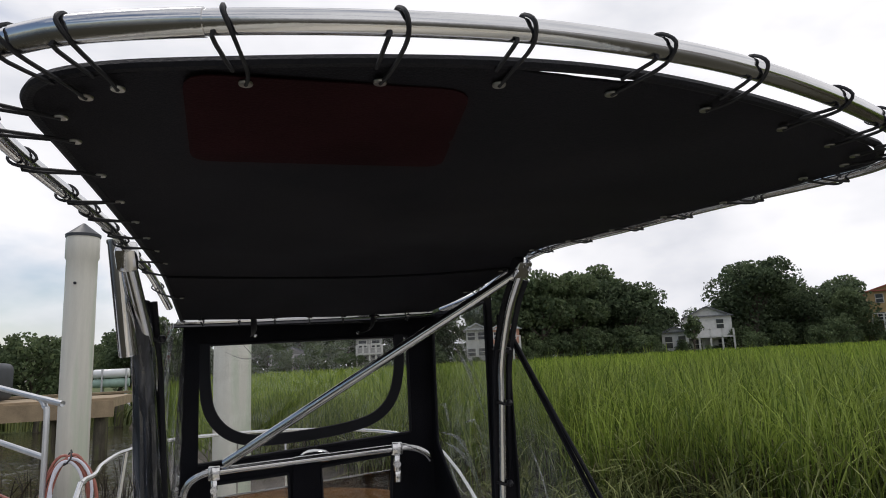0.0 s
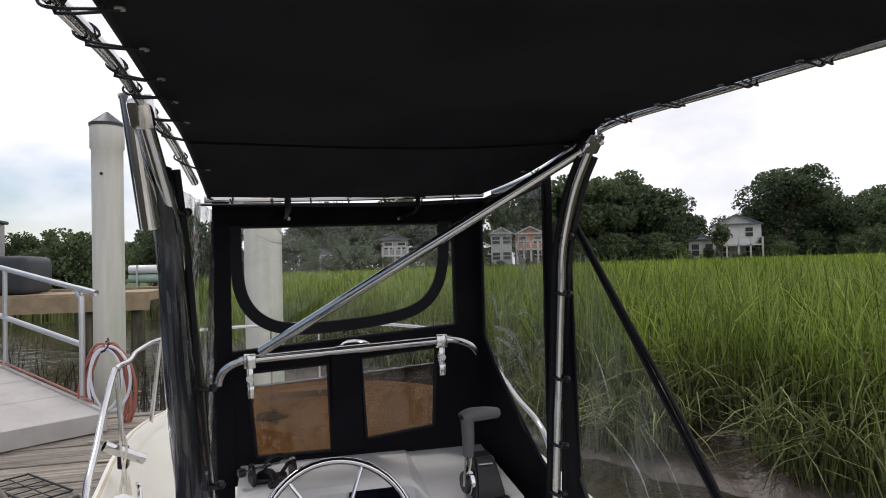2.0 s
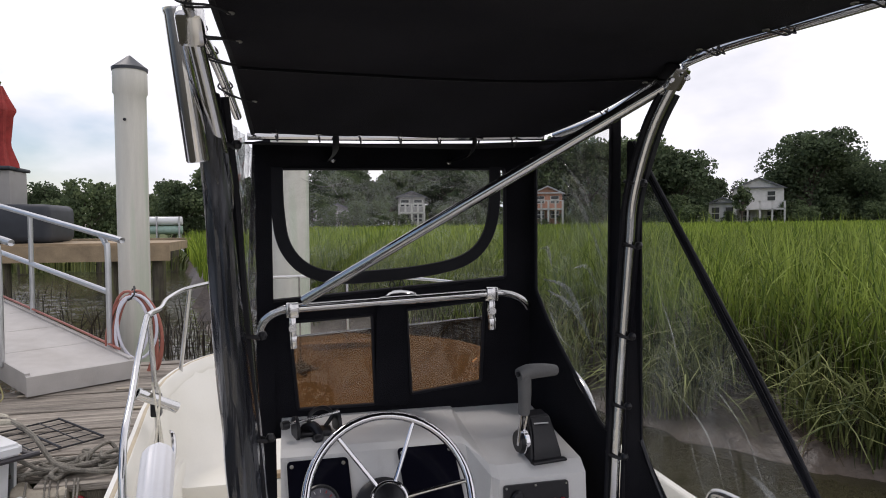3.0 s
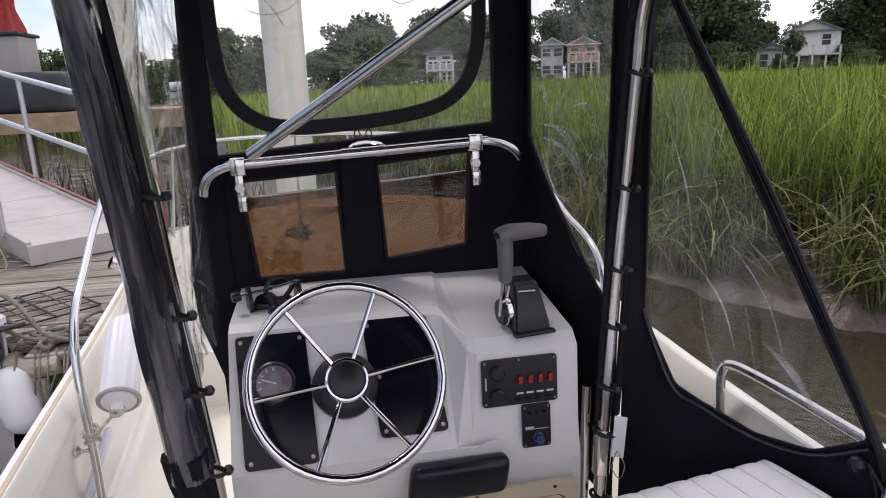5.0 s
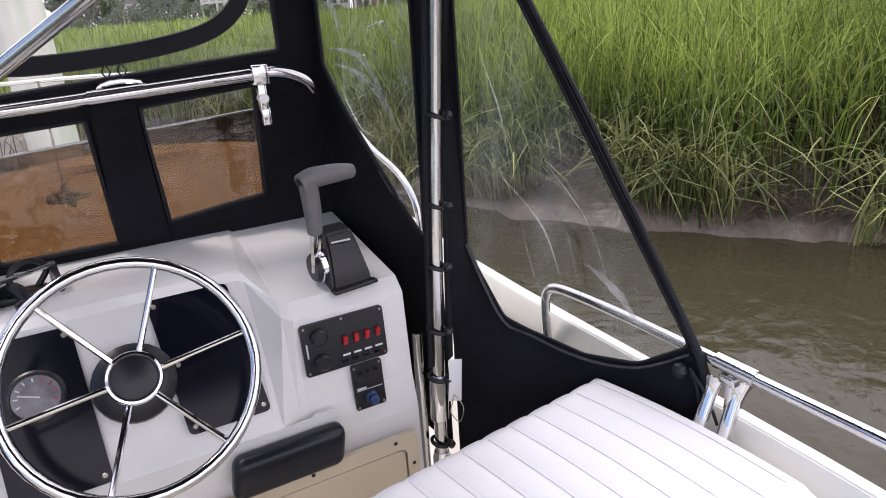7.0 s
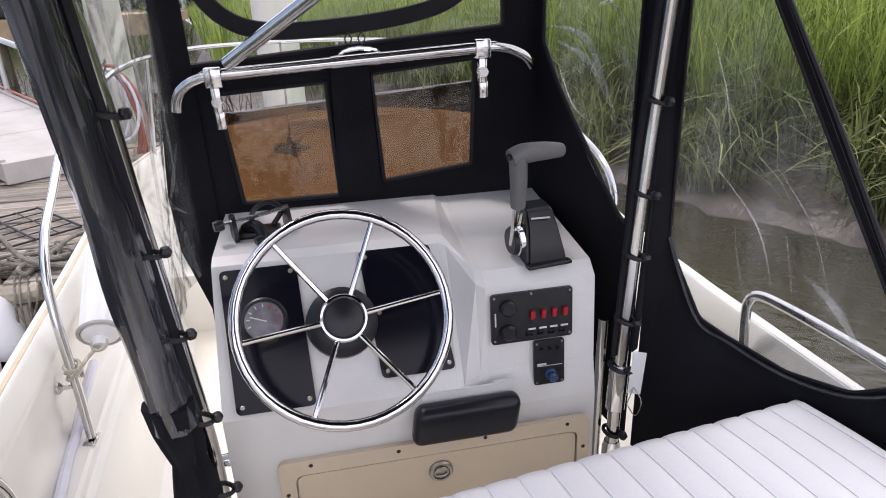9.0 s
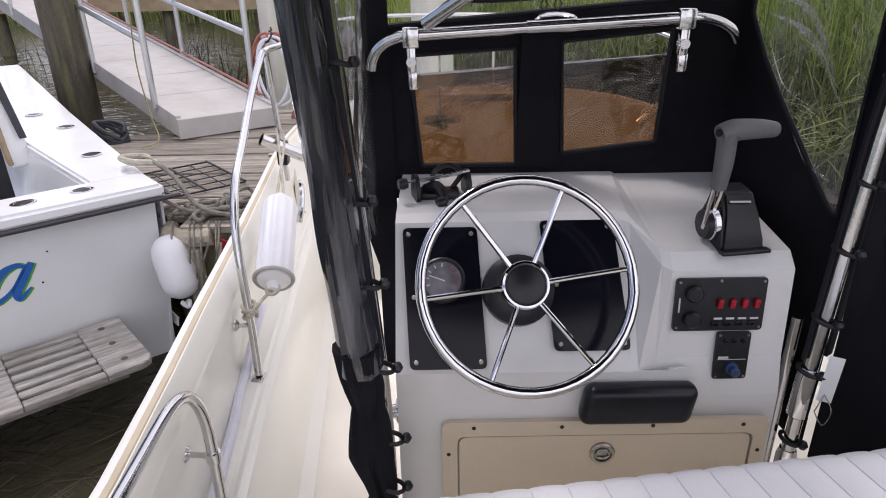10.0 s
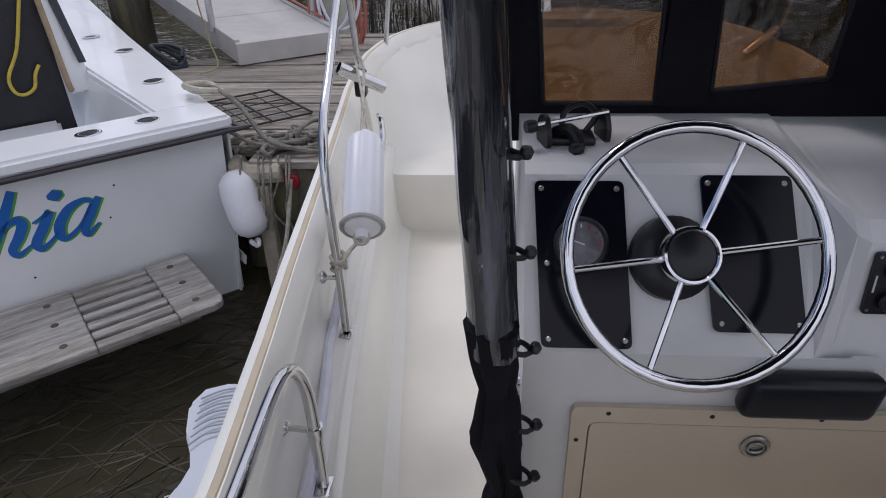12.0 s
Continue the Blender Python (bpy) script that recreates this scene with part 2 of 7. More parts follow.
MARSHG = mat("marsh_floor", (0.09, 0.12, 0.03), 0.9, 0, 0.4, 2, 0.5, 20, (0.12, 0.09, 0.05), 0.4)
BARK = mat("bark", (0.09, 0.07, 0.055), 0.9, 0, 0.3, 5, 0.5, 30)
BLUEINK = mat("blue_lettering", (0.02, 0.13, 0.46), 0.3, 0, 0.05, 10)
GREENINK = mat("green_lettering_edge", (0.1, 0.35, 0.06), 0.3, 0, 0.05, 10)
SIDING = mat("white_siding", (0.62, 0.61, 0.58), 0.7, 0, 0.08, 3)
PINKS = mat("salmon_siding", (0.5, 0.25, 0.17), 0.7, 0, 0.08, 3)
YELLOWS = mat("ochre_siding", (0.42, 0.3, 0.14), 0.7, 0, 0.08, 3)
GREYS = mat("grey_siding", (0.33, 0.32, 0.31), 0.7, 0, 0.08, 3)
ROOFG = mat("grey_shingle", (0.16, 0.165, 0.175), 0.85, 0, 0.15, 6)
ROOFW = mat("pale_metal_roof", (0.5, 0.51, 0.52), 0.4, 0.3, 0.08, 3)
ROOFR = mat("red_roof", (0.4, 0.11, 0.08), 0.7, 0, 0.1, 4)
DARKG = mat("dark_window_glass", (0.02, 0.025, 0.03), 0.08, 0, 0.1, 4)
REDCLOTH = mat("faded_red_cloth", (0.33, 0.04, 0.035), 0.85, 0, 0.2, 8, 0.2, 80)
DARKCOVER = mat("dark_cover", (0.03, 0.035, 0.045), 0.6, 0, 0.2, 4)
LEAF = leafy("dark_leaves", (0.045, 0.068, 0.036), (0.12, 0.155, 0.082), 0.35, 0.75)
LEAF2 = leafy("mid_leaves", (0.062, 0.092, 0.045), (0.16, 0.20, 0.098), 0.35, 0.75)
GRASS = leafy("cordgrass", (0.08, 0.14, 0.012), (0.32, 0.41, 0.06), 0.35)
GRASSB = leafy("bank_cordgrass", (0.05, 0.09, 0.012), (0.30, 0.37, 0.075), 0.35)
GRASSN = leafy("cordgrass_dark", (0.035, 0.055, 0.014), (0.31, 0.335, 0.125), 0.25)
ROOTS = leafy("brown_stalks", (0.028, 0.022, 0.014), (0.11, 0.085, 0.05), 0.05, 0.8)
STRAW = leafy("dead_reed", (0.09, 0.07, 0.045), (0.36, 0.30, 0.20), 0.15)
WRACK = leafy("wet_reed", (0.02, 0.016, 0.012), (0.06, 0.048, 0.035), 0.0)
VINYL = clear("clear_vinyl", (0.955, 0.96, 0.955), 0.05, 0.014, 0.2, 7.0)
VINYLS = clear("scuffed_vinyl", (0.92, 0.925, 0.92), 0.06, 0.08, 0.22, 6.0)
AMBER = clear("smoked_amber_acrylic", (0.41, 0.285, 0.175), 0.03, 0.003, 0.02, 4.0)
# whitish haze that paints the highlights along creases in the vinyl
CREASE_GLINT = clear("whitened_crease_glint", (0.95, 0.95, 0.95), 0.10, 0.24, 0.4, 30.0)
VINYLW = clear("wavy_vinyl", (0.93, 0.935, 0.93), 0.04, 0.05, 0.7, 7.0)


def water_mat():
    """Silty creek water: almost calm in the lee of the bank, rippled in the open on the dock side."""
    m = bpy.data.materials.new("creek_water")
    m.use_nodes = True
    n, l = m.node_tree.nodes, m.node_tree.links
    b = n["Principled BSDF"]
    b.inputs["Base Color"].default_value = (0.040, 0.036, 0.021, 1)
    b.inputs["Roughness"].default_value = 0.03
    b.inputs["IOR"].default_value = 1.33
    co = n.new("ShaderNodeTexCoord")
    hs = []
    for s, d in ((2.6, 2.0), (12.0, 2.0)):
        z = n.new("ShaderNodeTexNoise")
        z.inputs["Scale"].default_value, z.inputs["Detail"].default_value, z.inputs["Distortion"].default_value = s, d, 0.6
        l.new(co.outputs["Object"], z.inputs["Vector"])
        hs.append(z)
    add = n.new("ShaderNodeMath")
    add.operation = "MULTIPLY_ADD"
    add.inputs[1].default_value = 0.22
    l.new(hs[1].outputs["Fac"], add.inputs[0])
    l.new(hs[0].outputs["Fac"], add.inputs[2])
    sep = n.new("ShaderNodeSeparateXYZ")
    l.new(co.outputs["Object"], sep.inputs[0])
    lee = n.new("ShaderNodeMapRange")
    lee.inputs[1].default_value, lee.inputs[2].default_value, lee.inputs[3].default_value, lee.inputs[4].default_value = -1.6, 0.4, 0.34, 0.18
    l.new(sep.outputs["X"], lee.inputs[0])
    bp = n.new("ShaderNodeBump")
    bp.inputs["Distance"].default_value = 0.10
    l.new(lee.outputs[0], bp.inputs["Strength"])
    l.new(add.outputs[0], bp.inputs["Height"])
    l.new(bp.outputs["Normal"], b.inputs["Normal"])
    return m


WATER = water_mat()

# ---- builders ----
ORIGIN = {}


def thing(name, label, category, loc=(0, 0, 0), group="", kind=""):
    ob = new(name)
    ob.empty_display_size = 0.1
    ob.location = loc
    ORIGIN[ob.name] = Vector(loc)
    return tagged(ob, label, category, group, kind)


def part(name, bm, material, parent=None, label="", smooth=True, kind=""):
    """Links a bmesh, given in world coordinates, as one mesh object under its thing or part."""
    me = bpy.data.meshes.new(name)
    base = ORIGIN[parent.name] if parent else Vector()
    if parent:
        bmesh.ops.translate(bm, verts=bm.verts, vec=-base)
    bmesh.ops.recalc_face_normals(bm, faces=bm.faces)
    bm.to_mesh(me)
    bm.free()
    me.materials.append(material)
    if smooth:
        me.shade_smooth()
        me.set_sharp_from_angle(angle=radians(35))
    ob = new(name, me)
    ob.parent = parent
    ORIGIN[ob.name] = base
    tagged(ob, label, kind=kind)
    return ob


def single(name, bm, material, label, category, group="", kind="", smooth=True):
    return tagged(part(name, bm, material, None, "", smooth), label, category, group, kind)


def box(x0, x1, y0, y1, z0, z1, bevel=0.0, seg=2):
    bm = bmesh.new()
    bmesh.ops.create_cube(bm, size=1)
    bmesh.ops.scale(bm, vec=(x1 - x0, y1 - y0, z1 - z0), verts=bm.verts)
    bmesh.ops.translate(bm, vec=((x0 + x1) / 2, (y0 + y1) / 2, (z0 + z1) / 2), verts=bm.verts)
    if bevel:
        bmesh.ops.bevel(bm, geom=bm.edges[:], offset=bevel, segments=seg, profile=0.5, affect="EDGES")
    return bm


def turned(bm, m):
    bmesh.ops.transform(bm, matrix=m, verts=bm.verts)
    return bm


def merge(*bms):
    out = bmesh.new()
    for b in bms:
        me = bpy.data.meshes.new("tmp")
        b.to_mesh(me)
        b.free()
        out.from_mesh(me)
        bpy.data.meshes.remove(me)
    return out


def curve_pts(points, steps=6):
    """Catmull-Rom through the points."""
    p = [Vector(q) for q in points]
    if len(p) < 3:
        return p
    out = []
    for i in range(len(p) - 1):
        a, b, c, d = p[max(i - 1, 0)], p[i], p[i + 1], p[min(i + 2, len(p) - 1)]
        for k in range(steps):
            t = k / steps
            out.append(0.5 * ((2 * b) + (c - a) * t + (2 * a - 5 * b + 4 * c - d) * t * t + (3 * b - a - 3 * c + d) * t ** 3))
    return out + [p[-1]]


def tube(points, r, seg=10, steps=6, closed=False, squash=1.0):
    """A round bar swept along a smooth line; r may be a number or one per point given."""
    p = curve_pts(points, steps) if steps > 1 else [Vector(q) for q in points]
    n = len(p)
    rad = [r] * n if isinstance(r, (int, float)) else [float(np.interp(i / (n - 1), np.linspace(0, 1, len(r)), r)) for i in range(n)]
    bm = bmesh.new()
    up, rings = None, []
    for i in range(n):
        d = (p[(i + 1) % n] - p[i - 1]) if closed else (p[min(i + 1, n - 1)] - p[max(i - 1, 0)])
        d.normalize()
        if up is None:
            up = d.orthogonal().normalized()
        up = (up - d * up.dot(d)).normalized()
        side = d.cross(up)
        rings.append([bm.verts.new(p[i] + rad[i] * (up * math.cos(a) + side * math.sin(a) * squash)) for a in [2 * math.pi * k / seg for k in range(seg)]])
    for i in range(n if closed else n - 1):
        a, b = rings[i], rings[(i + 1) % n]
        for k in range(seg):
            bm.faces.new((a[k], a[(k + 1) % seg], b[(k + 1) % seg], b[k]))
    if not closed:
        bm.faces.new(rings[0][::-1])
        bm.faces.new(rings[-1])
    return bm


def lathe(profile, seg=24, m=None):
    """Turns (radius, height) pairs round z."""
    bm = bmesh.new()
    rings = []
    for r, z in profile:
        rings.append([bm.verts.new((max(r, 1e-4) * math.cos(2 * math.pi * k / seg), max(r, 1e-4) * math.sin(2 * math.pi * k / seg), z)) for k in range(seg)])
    for a, b in zip(rings, rings[1:]):
        for k in range(seg):
            bm.faces.new((a[k], a[(k + 1) % seg], b[(k + 1) % seg], b[k]))
    bm.faces.new(rings[0][::-1])
    bm.faces.new(rings[-1])
    if m:
        turned(bm, m)
    return bm


def along(a, b):
    """The pose at a whose z axis points to b."""
    a, b = Vector(a), Vector(b)
    return Matrix.Translation(a) @ (b - a).to_track_quat("Z", "Y").to_matrix().to_4x4()


def rounded(pts, r, seg=4):
    """A flat loop with its corners rounded."""
    out, n = [], len(pts)
    for i in range(n):
        p, a, b = Vector(pts[i]), Vector(pts[i - 1]), Vector(pts[(i + 1) % n])
        ra = min(r, (a - p).length * 0.45)
        rb = min(r, (b - p).length * 0.45)
        s, e = p + (a - p).normalized() * ra, p + (b - p).normalized() * rb
        for k in range(seg + 1):
            t = k / seg
            out.append(tuple((1 - t) ** 2 * s + 2 * t * (1 - t) * p + t * t * e))
    return out


def plate(outer, holes=(), thick=0.004, m=None, f=None, cuts=0):
    """A flat sheet from 2D loops (u, v), with openings and thickness; m places it, f bends it."""
    bm = bmesh.new()
    edges = []
    for loop in (outer, *holes):
        vs = [bm.verts.new((u, v, 0)) for u, v in loop]
        edges += [bm.edges.new((vs[i], vs[(i + 1) % len(vs)])) for i in range(len(vs))]
    bmesh.ops.triangle_fill(bm, use_beauty=True, use_dissolve=False, edges=edges)
    if cuts:
        bmesh.ops.subdivide_edges(bm, edges=bm.edges[:], cuts=cuts, use_grid_fill=True)
    r = bmesh.ops.extrude_face_region(bm, geom=bm.faces[:])
    bmesh.ops.translate(bm, vec=(0, 0, thick), verts=[v for v in r["geom"] if isinstance(v, bmesh.types.BMVert)])
    if f:
        for v in bm.verts:
            v.co = f(*v.co)
    if m:
        turned(bm, m)
    return bm


def loft(rows, close=False):
    """A skin over rows of points."""
    bm = bmesh.new()
    vs = [[bm.verts.new(p) for p in row] for row in rows]
    for a, b in zip(vs, vs[1:]):
        k = len(a)
        for i in range(k if close else k - 1):
            bm.faces.new((a[i], a[(i + 1) % k], b[(i + 1) % k], b[i]))
    if close:
        bm.faces.new(vs[0][::-1])
        bm.faces.new(vs[-1])
    return bm


def solid(bm, t):
    bmesh.ops.recalc_face_normals(bm, faces=bm.faces)
    bmesh.ops.solidify(bm, geom=bm.faces[:], thickness=t)
    return bm


def upright(x0, y0, x1, y1):
    """A pose for plate(): u runs from (x0, y0) to (x1, y1), v upwards."""
    d = Vector((x1 - x0, y1 - y0, 0)).normalized()
    nrm = d.cross(Vector((0, 0, 1)))
    return Matrix(((d.x, 0, nrm.x, x0), (d.y, 0, nrm.y, y0), (0, 1, 0, 0), (0, 0, 0, 1)))


def screw(parent, m, r=0.006, material=None):
    bm = lathe([(r, 0), (r, 0.0015), (r * 0.7, 0.003), (r * 0.25, 0.003), (0, 0.0022)], 10, m)
    return part("screw", bm, material or DULL, parent)


def strips(name, quads, material, label, category, parent=None):
    """Many ribbons in one mesh of kind stuff; quads: array of n x k x 3 points, each ribbon a run of pairs."""
    n, k, _ = quads.shape
    me = bpy.data.meshes.new(name)
    f = k // 2 - 1
    base = np.arange(n)[:, None, None] * k
    idx = np.array([[2 * i, 2 * i + 1, 2 * i + 3, 2 * i + 2] for i in range(f)])[None]
    faces = (base + idx).reshape(-1)
    me.vertices.add(n * k)
    me.vertices.foreach_set("co", quads.reshape(-1).astype(np.float32))
    nf = n * f
    me.loops.add(nf * 4)
    me.loops.foreach_set("vertex_index", faces.astype(np.int32))
    me.polygons.add(nf)
    me.polygons.foreach_set("loop_start", np.arange(nf, dtype=np.int32) * 4)
    me.polygons.foreach_set("loop_total", np.full(nf, 4, dtype=np.int32))
    me.update(calc_edges=True)
    me.materials.append(material)
    ob = new(name, me)
    ob.parent = parent
    return tagged(ob, label, category, kind="stuff")


def blades(rng, x, y, z, height, width, lean, patch=0.0):
    """Grass blades that rise and arch over at the tip, as ribbons; patch makes taller and shorter clumps."""
    n = len(x)
    a = rng.uniform(0, 2 * np.pi, n)
    b = rng.uniform(0, 2 * np.pi, n)
    h, w, le = height * rng.uniform(0.55, 1.15, n), width * rng.uniform(0.7, 1.3, n), lean * rng.uniform(0.15, 1.0, n) ** 1.3
    if patch:
        h = h * (1 + patch * np.array([noise.noise((p * 1.3, q * 1.3, 8.0)) + 0.5 * noise.noise((p * 4.0, q * 4.0, 2.0)) for p, q in zip(x, y)]))
    out = np.zeros((n, 10, 3))
    for i, (s, wd) in enumerate(((0, 0.7), (0.38, 1.0), (0.68, 0.9), (0.88, 0.6), (1.0, 0.08))):
        reach = le * s ** 2.6 * h
        cx, cy = x + reach * np.cos(a), y + reach * np.sin(a)
        cz = z + h * (s - 0.55 * le * s ** 4.0)
        dx, dy = 0.5 * w * wd * np.cos(b), 0.5 * w * wd * np.sin(b)
        out[:, 2 * i] = np.stack([cx - dx, cy - dy, cz], 1)
        out[:, 2 * i + 1] = np.stack([cx + dx, cy + dy, cz], 1)
    return out


# ---- creek, bank and marsh ----
WATER_Z = -0.15


def bank_x(y):
    """Where the mud bank meets the water, along the starboard side and round ahead."""
    return np.interp(y, [-60, -6, -1, 1.0, 1.5, 2.06, 2.9, 4.0, 6.0, 7.6, 8.6, 9.5], [18, 8.5, 5.3, 4.05, 3.6, 3.1, 2.6, 2.2, 1.2, 0.0, -1.2, -1.6])


rng = np.random.default_rng(7)
wbm = bmesh.new()
bmesh.ops.create_grid(wbm, x_segments=8, y_segments=8, size=900)
bmesh.ops.translate(wbm, vec=(0, 0, WATER_Z), verts=wbm.verts)
single("water", wbm, WATER, "still brown-green tidal creek water", "water", kind="structure")


def land_z(x, y):
    """Height of mud and marsh over the water."""
    d = x - bank_x(y)
    far = np.clip((np.hypot(x, y) - 40) / 30, 0, 1)
    bed = np.interp(d, [-3, -0.25, 0, 0.12, 0.3, 0.5, 0.62, 0.8, 2.0, 6], [-0.9, -0.22, -0.15, -0.07, -0.01, 0.06, 0.18, 0.27, 0.34, 0.4])
    return np.where(y > 9.5, np.where(x > -1.6 - (y - 9.5) * 0.17, np.maximum(bed, 0.3), bed), bed) + far * 0.5


def ground_sheet():
    xs = np.concatenate([np.linspace(-6, 1.4, 22), np.linspace(1.5, 6.2, 96), np.linspace(6.5, 8, 6), np.linspace(8.6, 30, 26), np.geomspace(32, 900, 16)])
    ys = np.concatenate([-np.geomspace(900, 9, 14), np.linspace(-8, -2.2, 14), np.linspace(-2.1, 8.5, 150), np.linspace(8.8, 13, 14), np.linspace(14, 60, 30), np.geomspace(64, 900, 14)])
    rows = []
    for y in ys:
        z = land_z(xs, np.full_like(xs, y))
        lump = [0.05 * noise.noise((x * 1.7, y * 1.7, 0)) + 0.045 * noise.noise((x * 5, y * 5, 4)) + 0.02 * noise.noise((x * 13, y * 13, 9)) if abs(x) < 30 and abs(y) < 40 else 0.0 for x in xs]
        rows.append([(x, y, q + w) for x, q, w in zip(xs, z, lump)])
    return loft(rows)


single("ground", ground_sheet(), MUD, "wet brown mud bank and marsh floor", "ground", kind="structure")


def scatter(n, x0, x1, y0, y1, inset, seed):
    g = np.random.default_rng(seed)
    x, y = g.uniform(x0, x1, n), g.uniform(y0, y1, n)
    clump = np.array([noise.noise((a * 0.9, b * 0.9, 3.0)) for a, b in zip(x, y)])
    keep = (x > bank_x(y) + inset + clump * 0.55) & (g.random(n) < 0.75 + clump * 0.6)
    keep |= (y > 9.5) & (x > -1.6 - (y - 9.5) * 0.17)
    x, y = x[keep], y[keep]
    return g, x, y, land_z(x, y)


g, x, y, z = scatter(90000, -1.5, 9, -3.5, 9.5, 0.56, 11)
strips("marsh_grass", blades(g, x, y, z, 1.12, 0.0115, 0.6, 0.28), GRASSB, "tall green cordgrass crowding the mud bank", "grass")
g, x, y, z = scatter(24000, -1.0, 7, -3.0, 9.0, 0.44, 12)
strips("marsh_grass", blades(g, x, y, z, 0.80, 0.016, 1.5, 0.3), GRASSN, "darker drooping cordgrass at the bank edge", "grass")
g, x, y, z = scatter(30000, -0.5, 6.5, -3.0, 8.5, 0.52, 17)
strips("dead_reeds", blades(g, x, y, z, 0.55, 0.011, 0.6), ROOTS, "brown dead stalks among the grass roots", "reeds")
g, x, y, z = scatter(2600, -0.5, 6.0, -3.0, 8.5, 0.30, 13)
strips("dead_reeds", blades(g, x, y, z, 0.5, 0.011, 1.5), STRAW, "dry straw-coloured reeds hanging over the mud", "reeds")
g, x, y, z = scatter(26000, 1.2, 5.0, 0.6, 5.2, 0.16, 18)
tuft = np.array([noise.noise((a * 1.6, b * 1.6, 5.0)) for a, b in zip(x, y)]) > np.interp(y, [1.4, 2.6], [0.22, 0.02])
strips("marsh_grass", blades(g, x[tuft], y[tuft], z[tuft], 0.70, 0.015, 1.5, 0.3), GRASSN, "cordgrass tufts hanging over the mud", "grass")
g, x, y, z = scatter(64000, -6, 34, 6, 32, 0.6, 14)
strips("marsh_grass", blades(g, x, y, z, 1.0, 0.026, 0.4, 0.25), GRASS, "wide green cordgrass marsh", "grass")
g, x, y, z = scatter(24000, 9, 34, -8, 7, 0.6, 15)
strips("marsh_grass", blades(g, x, y, z, 1.1, 0.032, 0.5, 0.25), GRASS, "wide green cordgrass marsh beside the creek", "grass")
g, x, y, z = scatter(44000, -20, 75, 30, 62, 0.6, 16)
strips("marsh_grass", blades(g, x, y, z, 0.8, 0.11, 0.4), GRASS, "far green cordgrass marsh", "grass")

# ---- the boat: hull, liner and decks ----
PORT = [(-2.7, -0.76), (-1.5, -0.80), (-0.3, -0.855), (0.0, -0.883), (0.3, -0.915), (0.9, -0.968), (1.5, -1.025), (1.9, -1.045), (2.1, -1.02), (2.33, -0.95), (2.48, -0.85), (2.6, -0.70), (2.7, -0.50), (2.78, -0.28), (2.83, -0.06)]
CENTRE = -0.025


def port_x(y):
    return float(np.interp(y, [p[0] for p in PORT], [p[1] for p in PORT]))


STAR = [(-2.7, 0.74), (-1.5, 0.79), (-0.5, 0.803), (0.2, 0.785), (0.6, 0.785), (1.0, 0.81), (1.5, 0.84), (1.9, 0.84), (2.1, 0.82), (2.33, 0.76), (2.48, 0.68), (2.6, 0.56), (2.7, 0.40), (2.78, 0.20), (2.83, 0.01)]


def star_x(y):
    return float(np.interp(y, [p[0] for p in STAR], [p[1] for p in STAR]))


def hull_row(y, side, pairs):
    """Points across one side: pairs of (inset from the outer edge, height)."""
    out = []
    for inset, h in pairs:
        xx = min(port_x(y) + inset, CENTRE - 0.01) if side < 0 else max(star_x(y) - inset, CENTRE + 0.01)
        out.append((xx, y, h))
    return out


YS = [-2.7, -2.0, -1.5, -1.0, -0.6, -0.3, 0.0, 0.25, 0.5, 0.8, 1.2, 1.5, 1.8, 2.0, 2.15, 2.3, 2.4, 2.5, 2.58, 2.66, 2.72, 2.77, 2.81, 2.83]


def sheer(y):
    return 0.69 + 0.012 * max(0, y) ** 2


boat = thing("boat", "small cream fibreglass centre-console boat moored at the dock", "boat", (0, 0, WATER_Z))
for side in (-1, 1):
    part("hull_side", solid(loft([hull_row(y, side, [(0.16, -0.35), (0.07, -0.1), (0.02, 0.35), (0.0, sheer(y) - 0.02), (0.0, sheer(y))]) for y in YS]), 0.004), GELCOAT, boat)
    part("rub_rail", loft([hull_row(y, side, [(0.010, sheer(y) + 0.004), (0.0105, sheer(y) + 0.016), (0.013, sheer(y) + 0.018), (0.023, sheer(y) + 0.018), (0.0255, sheer(y) + 0.016), (0.026, sheer(y) + 0.004)]) for y in YS], True), TAN if side < 0 else GELCOAT, boat, "tan rub strip along the gunwale" if side < 0 else "cream rub strip along the gunwale")
    part("gunwale", solid(loft([hull_row(y, side, [(-0.004, sheer(y) - 0.03), (-0.006, sheer(y) + 0.002), (-0.002, sheer(y) + 0.011), (0.004, sheer(y) + 0.013), (0.014, sheer(y) + 0.012), (0.026, sheer(y) + 0.012), (0.031, sheer(y) + 0.006), (0.046, sheer(y) - 0.036), (0.049, sheer(y) - 0.046), (0.048, sheer(y) - 0.056), (0.026, 0.53), (0.032, 0.45), (0.045, 0.412), (0.058, 0.403), (0.088, 0.398), (0.094, 0.392), (0.097, 0.372), (0.104, 0.366), (0.118, 0.364), (0.124, 0.355), (0.14, 0.12), (0.16, 0.03), (0.20, 0.0)]) for y in YS], ), 0.004), GELCOAT, boat)
part("sole", loft([[(port_x(y) + 0.19, y, 0.002), (CENTRE - 0.3, y, 0.006), (CENTRE, y, 0.008), (CENTRE + 0.3, y, 0.006), (star_x(y) - 0.19, y, 0.002)] for y in YS[:12] + [1.742]]), SOLE, boat, "cream moulded cockpit floor")
deck_rows = []
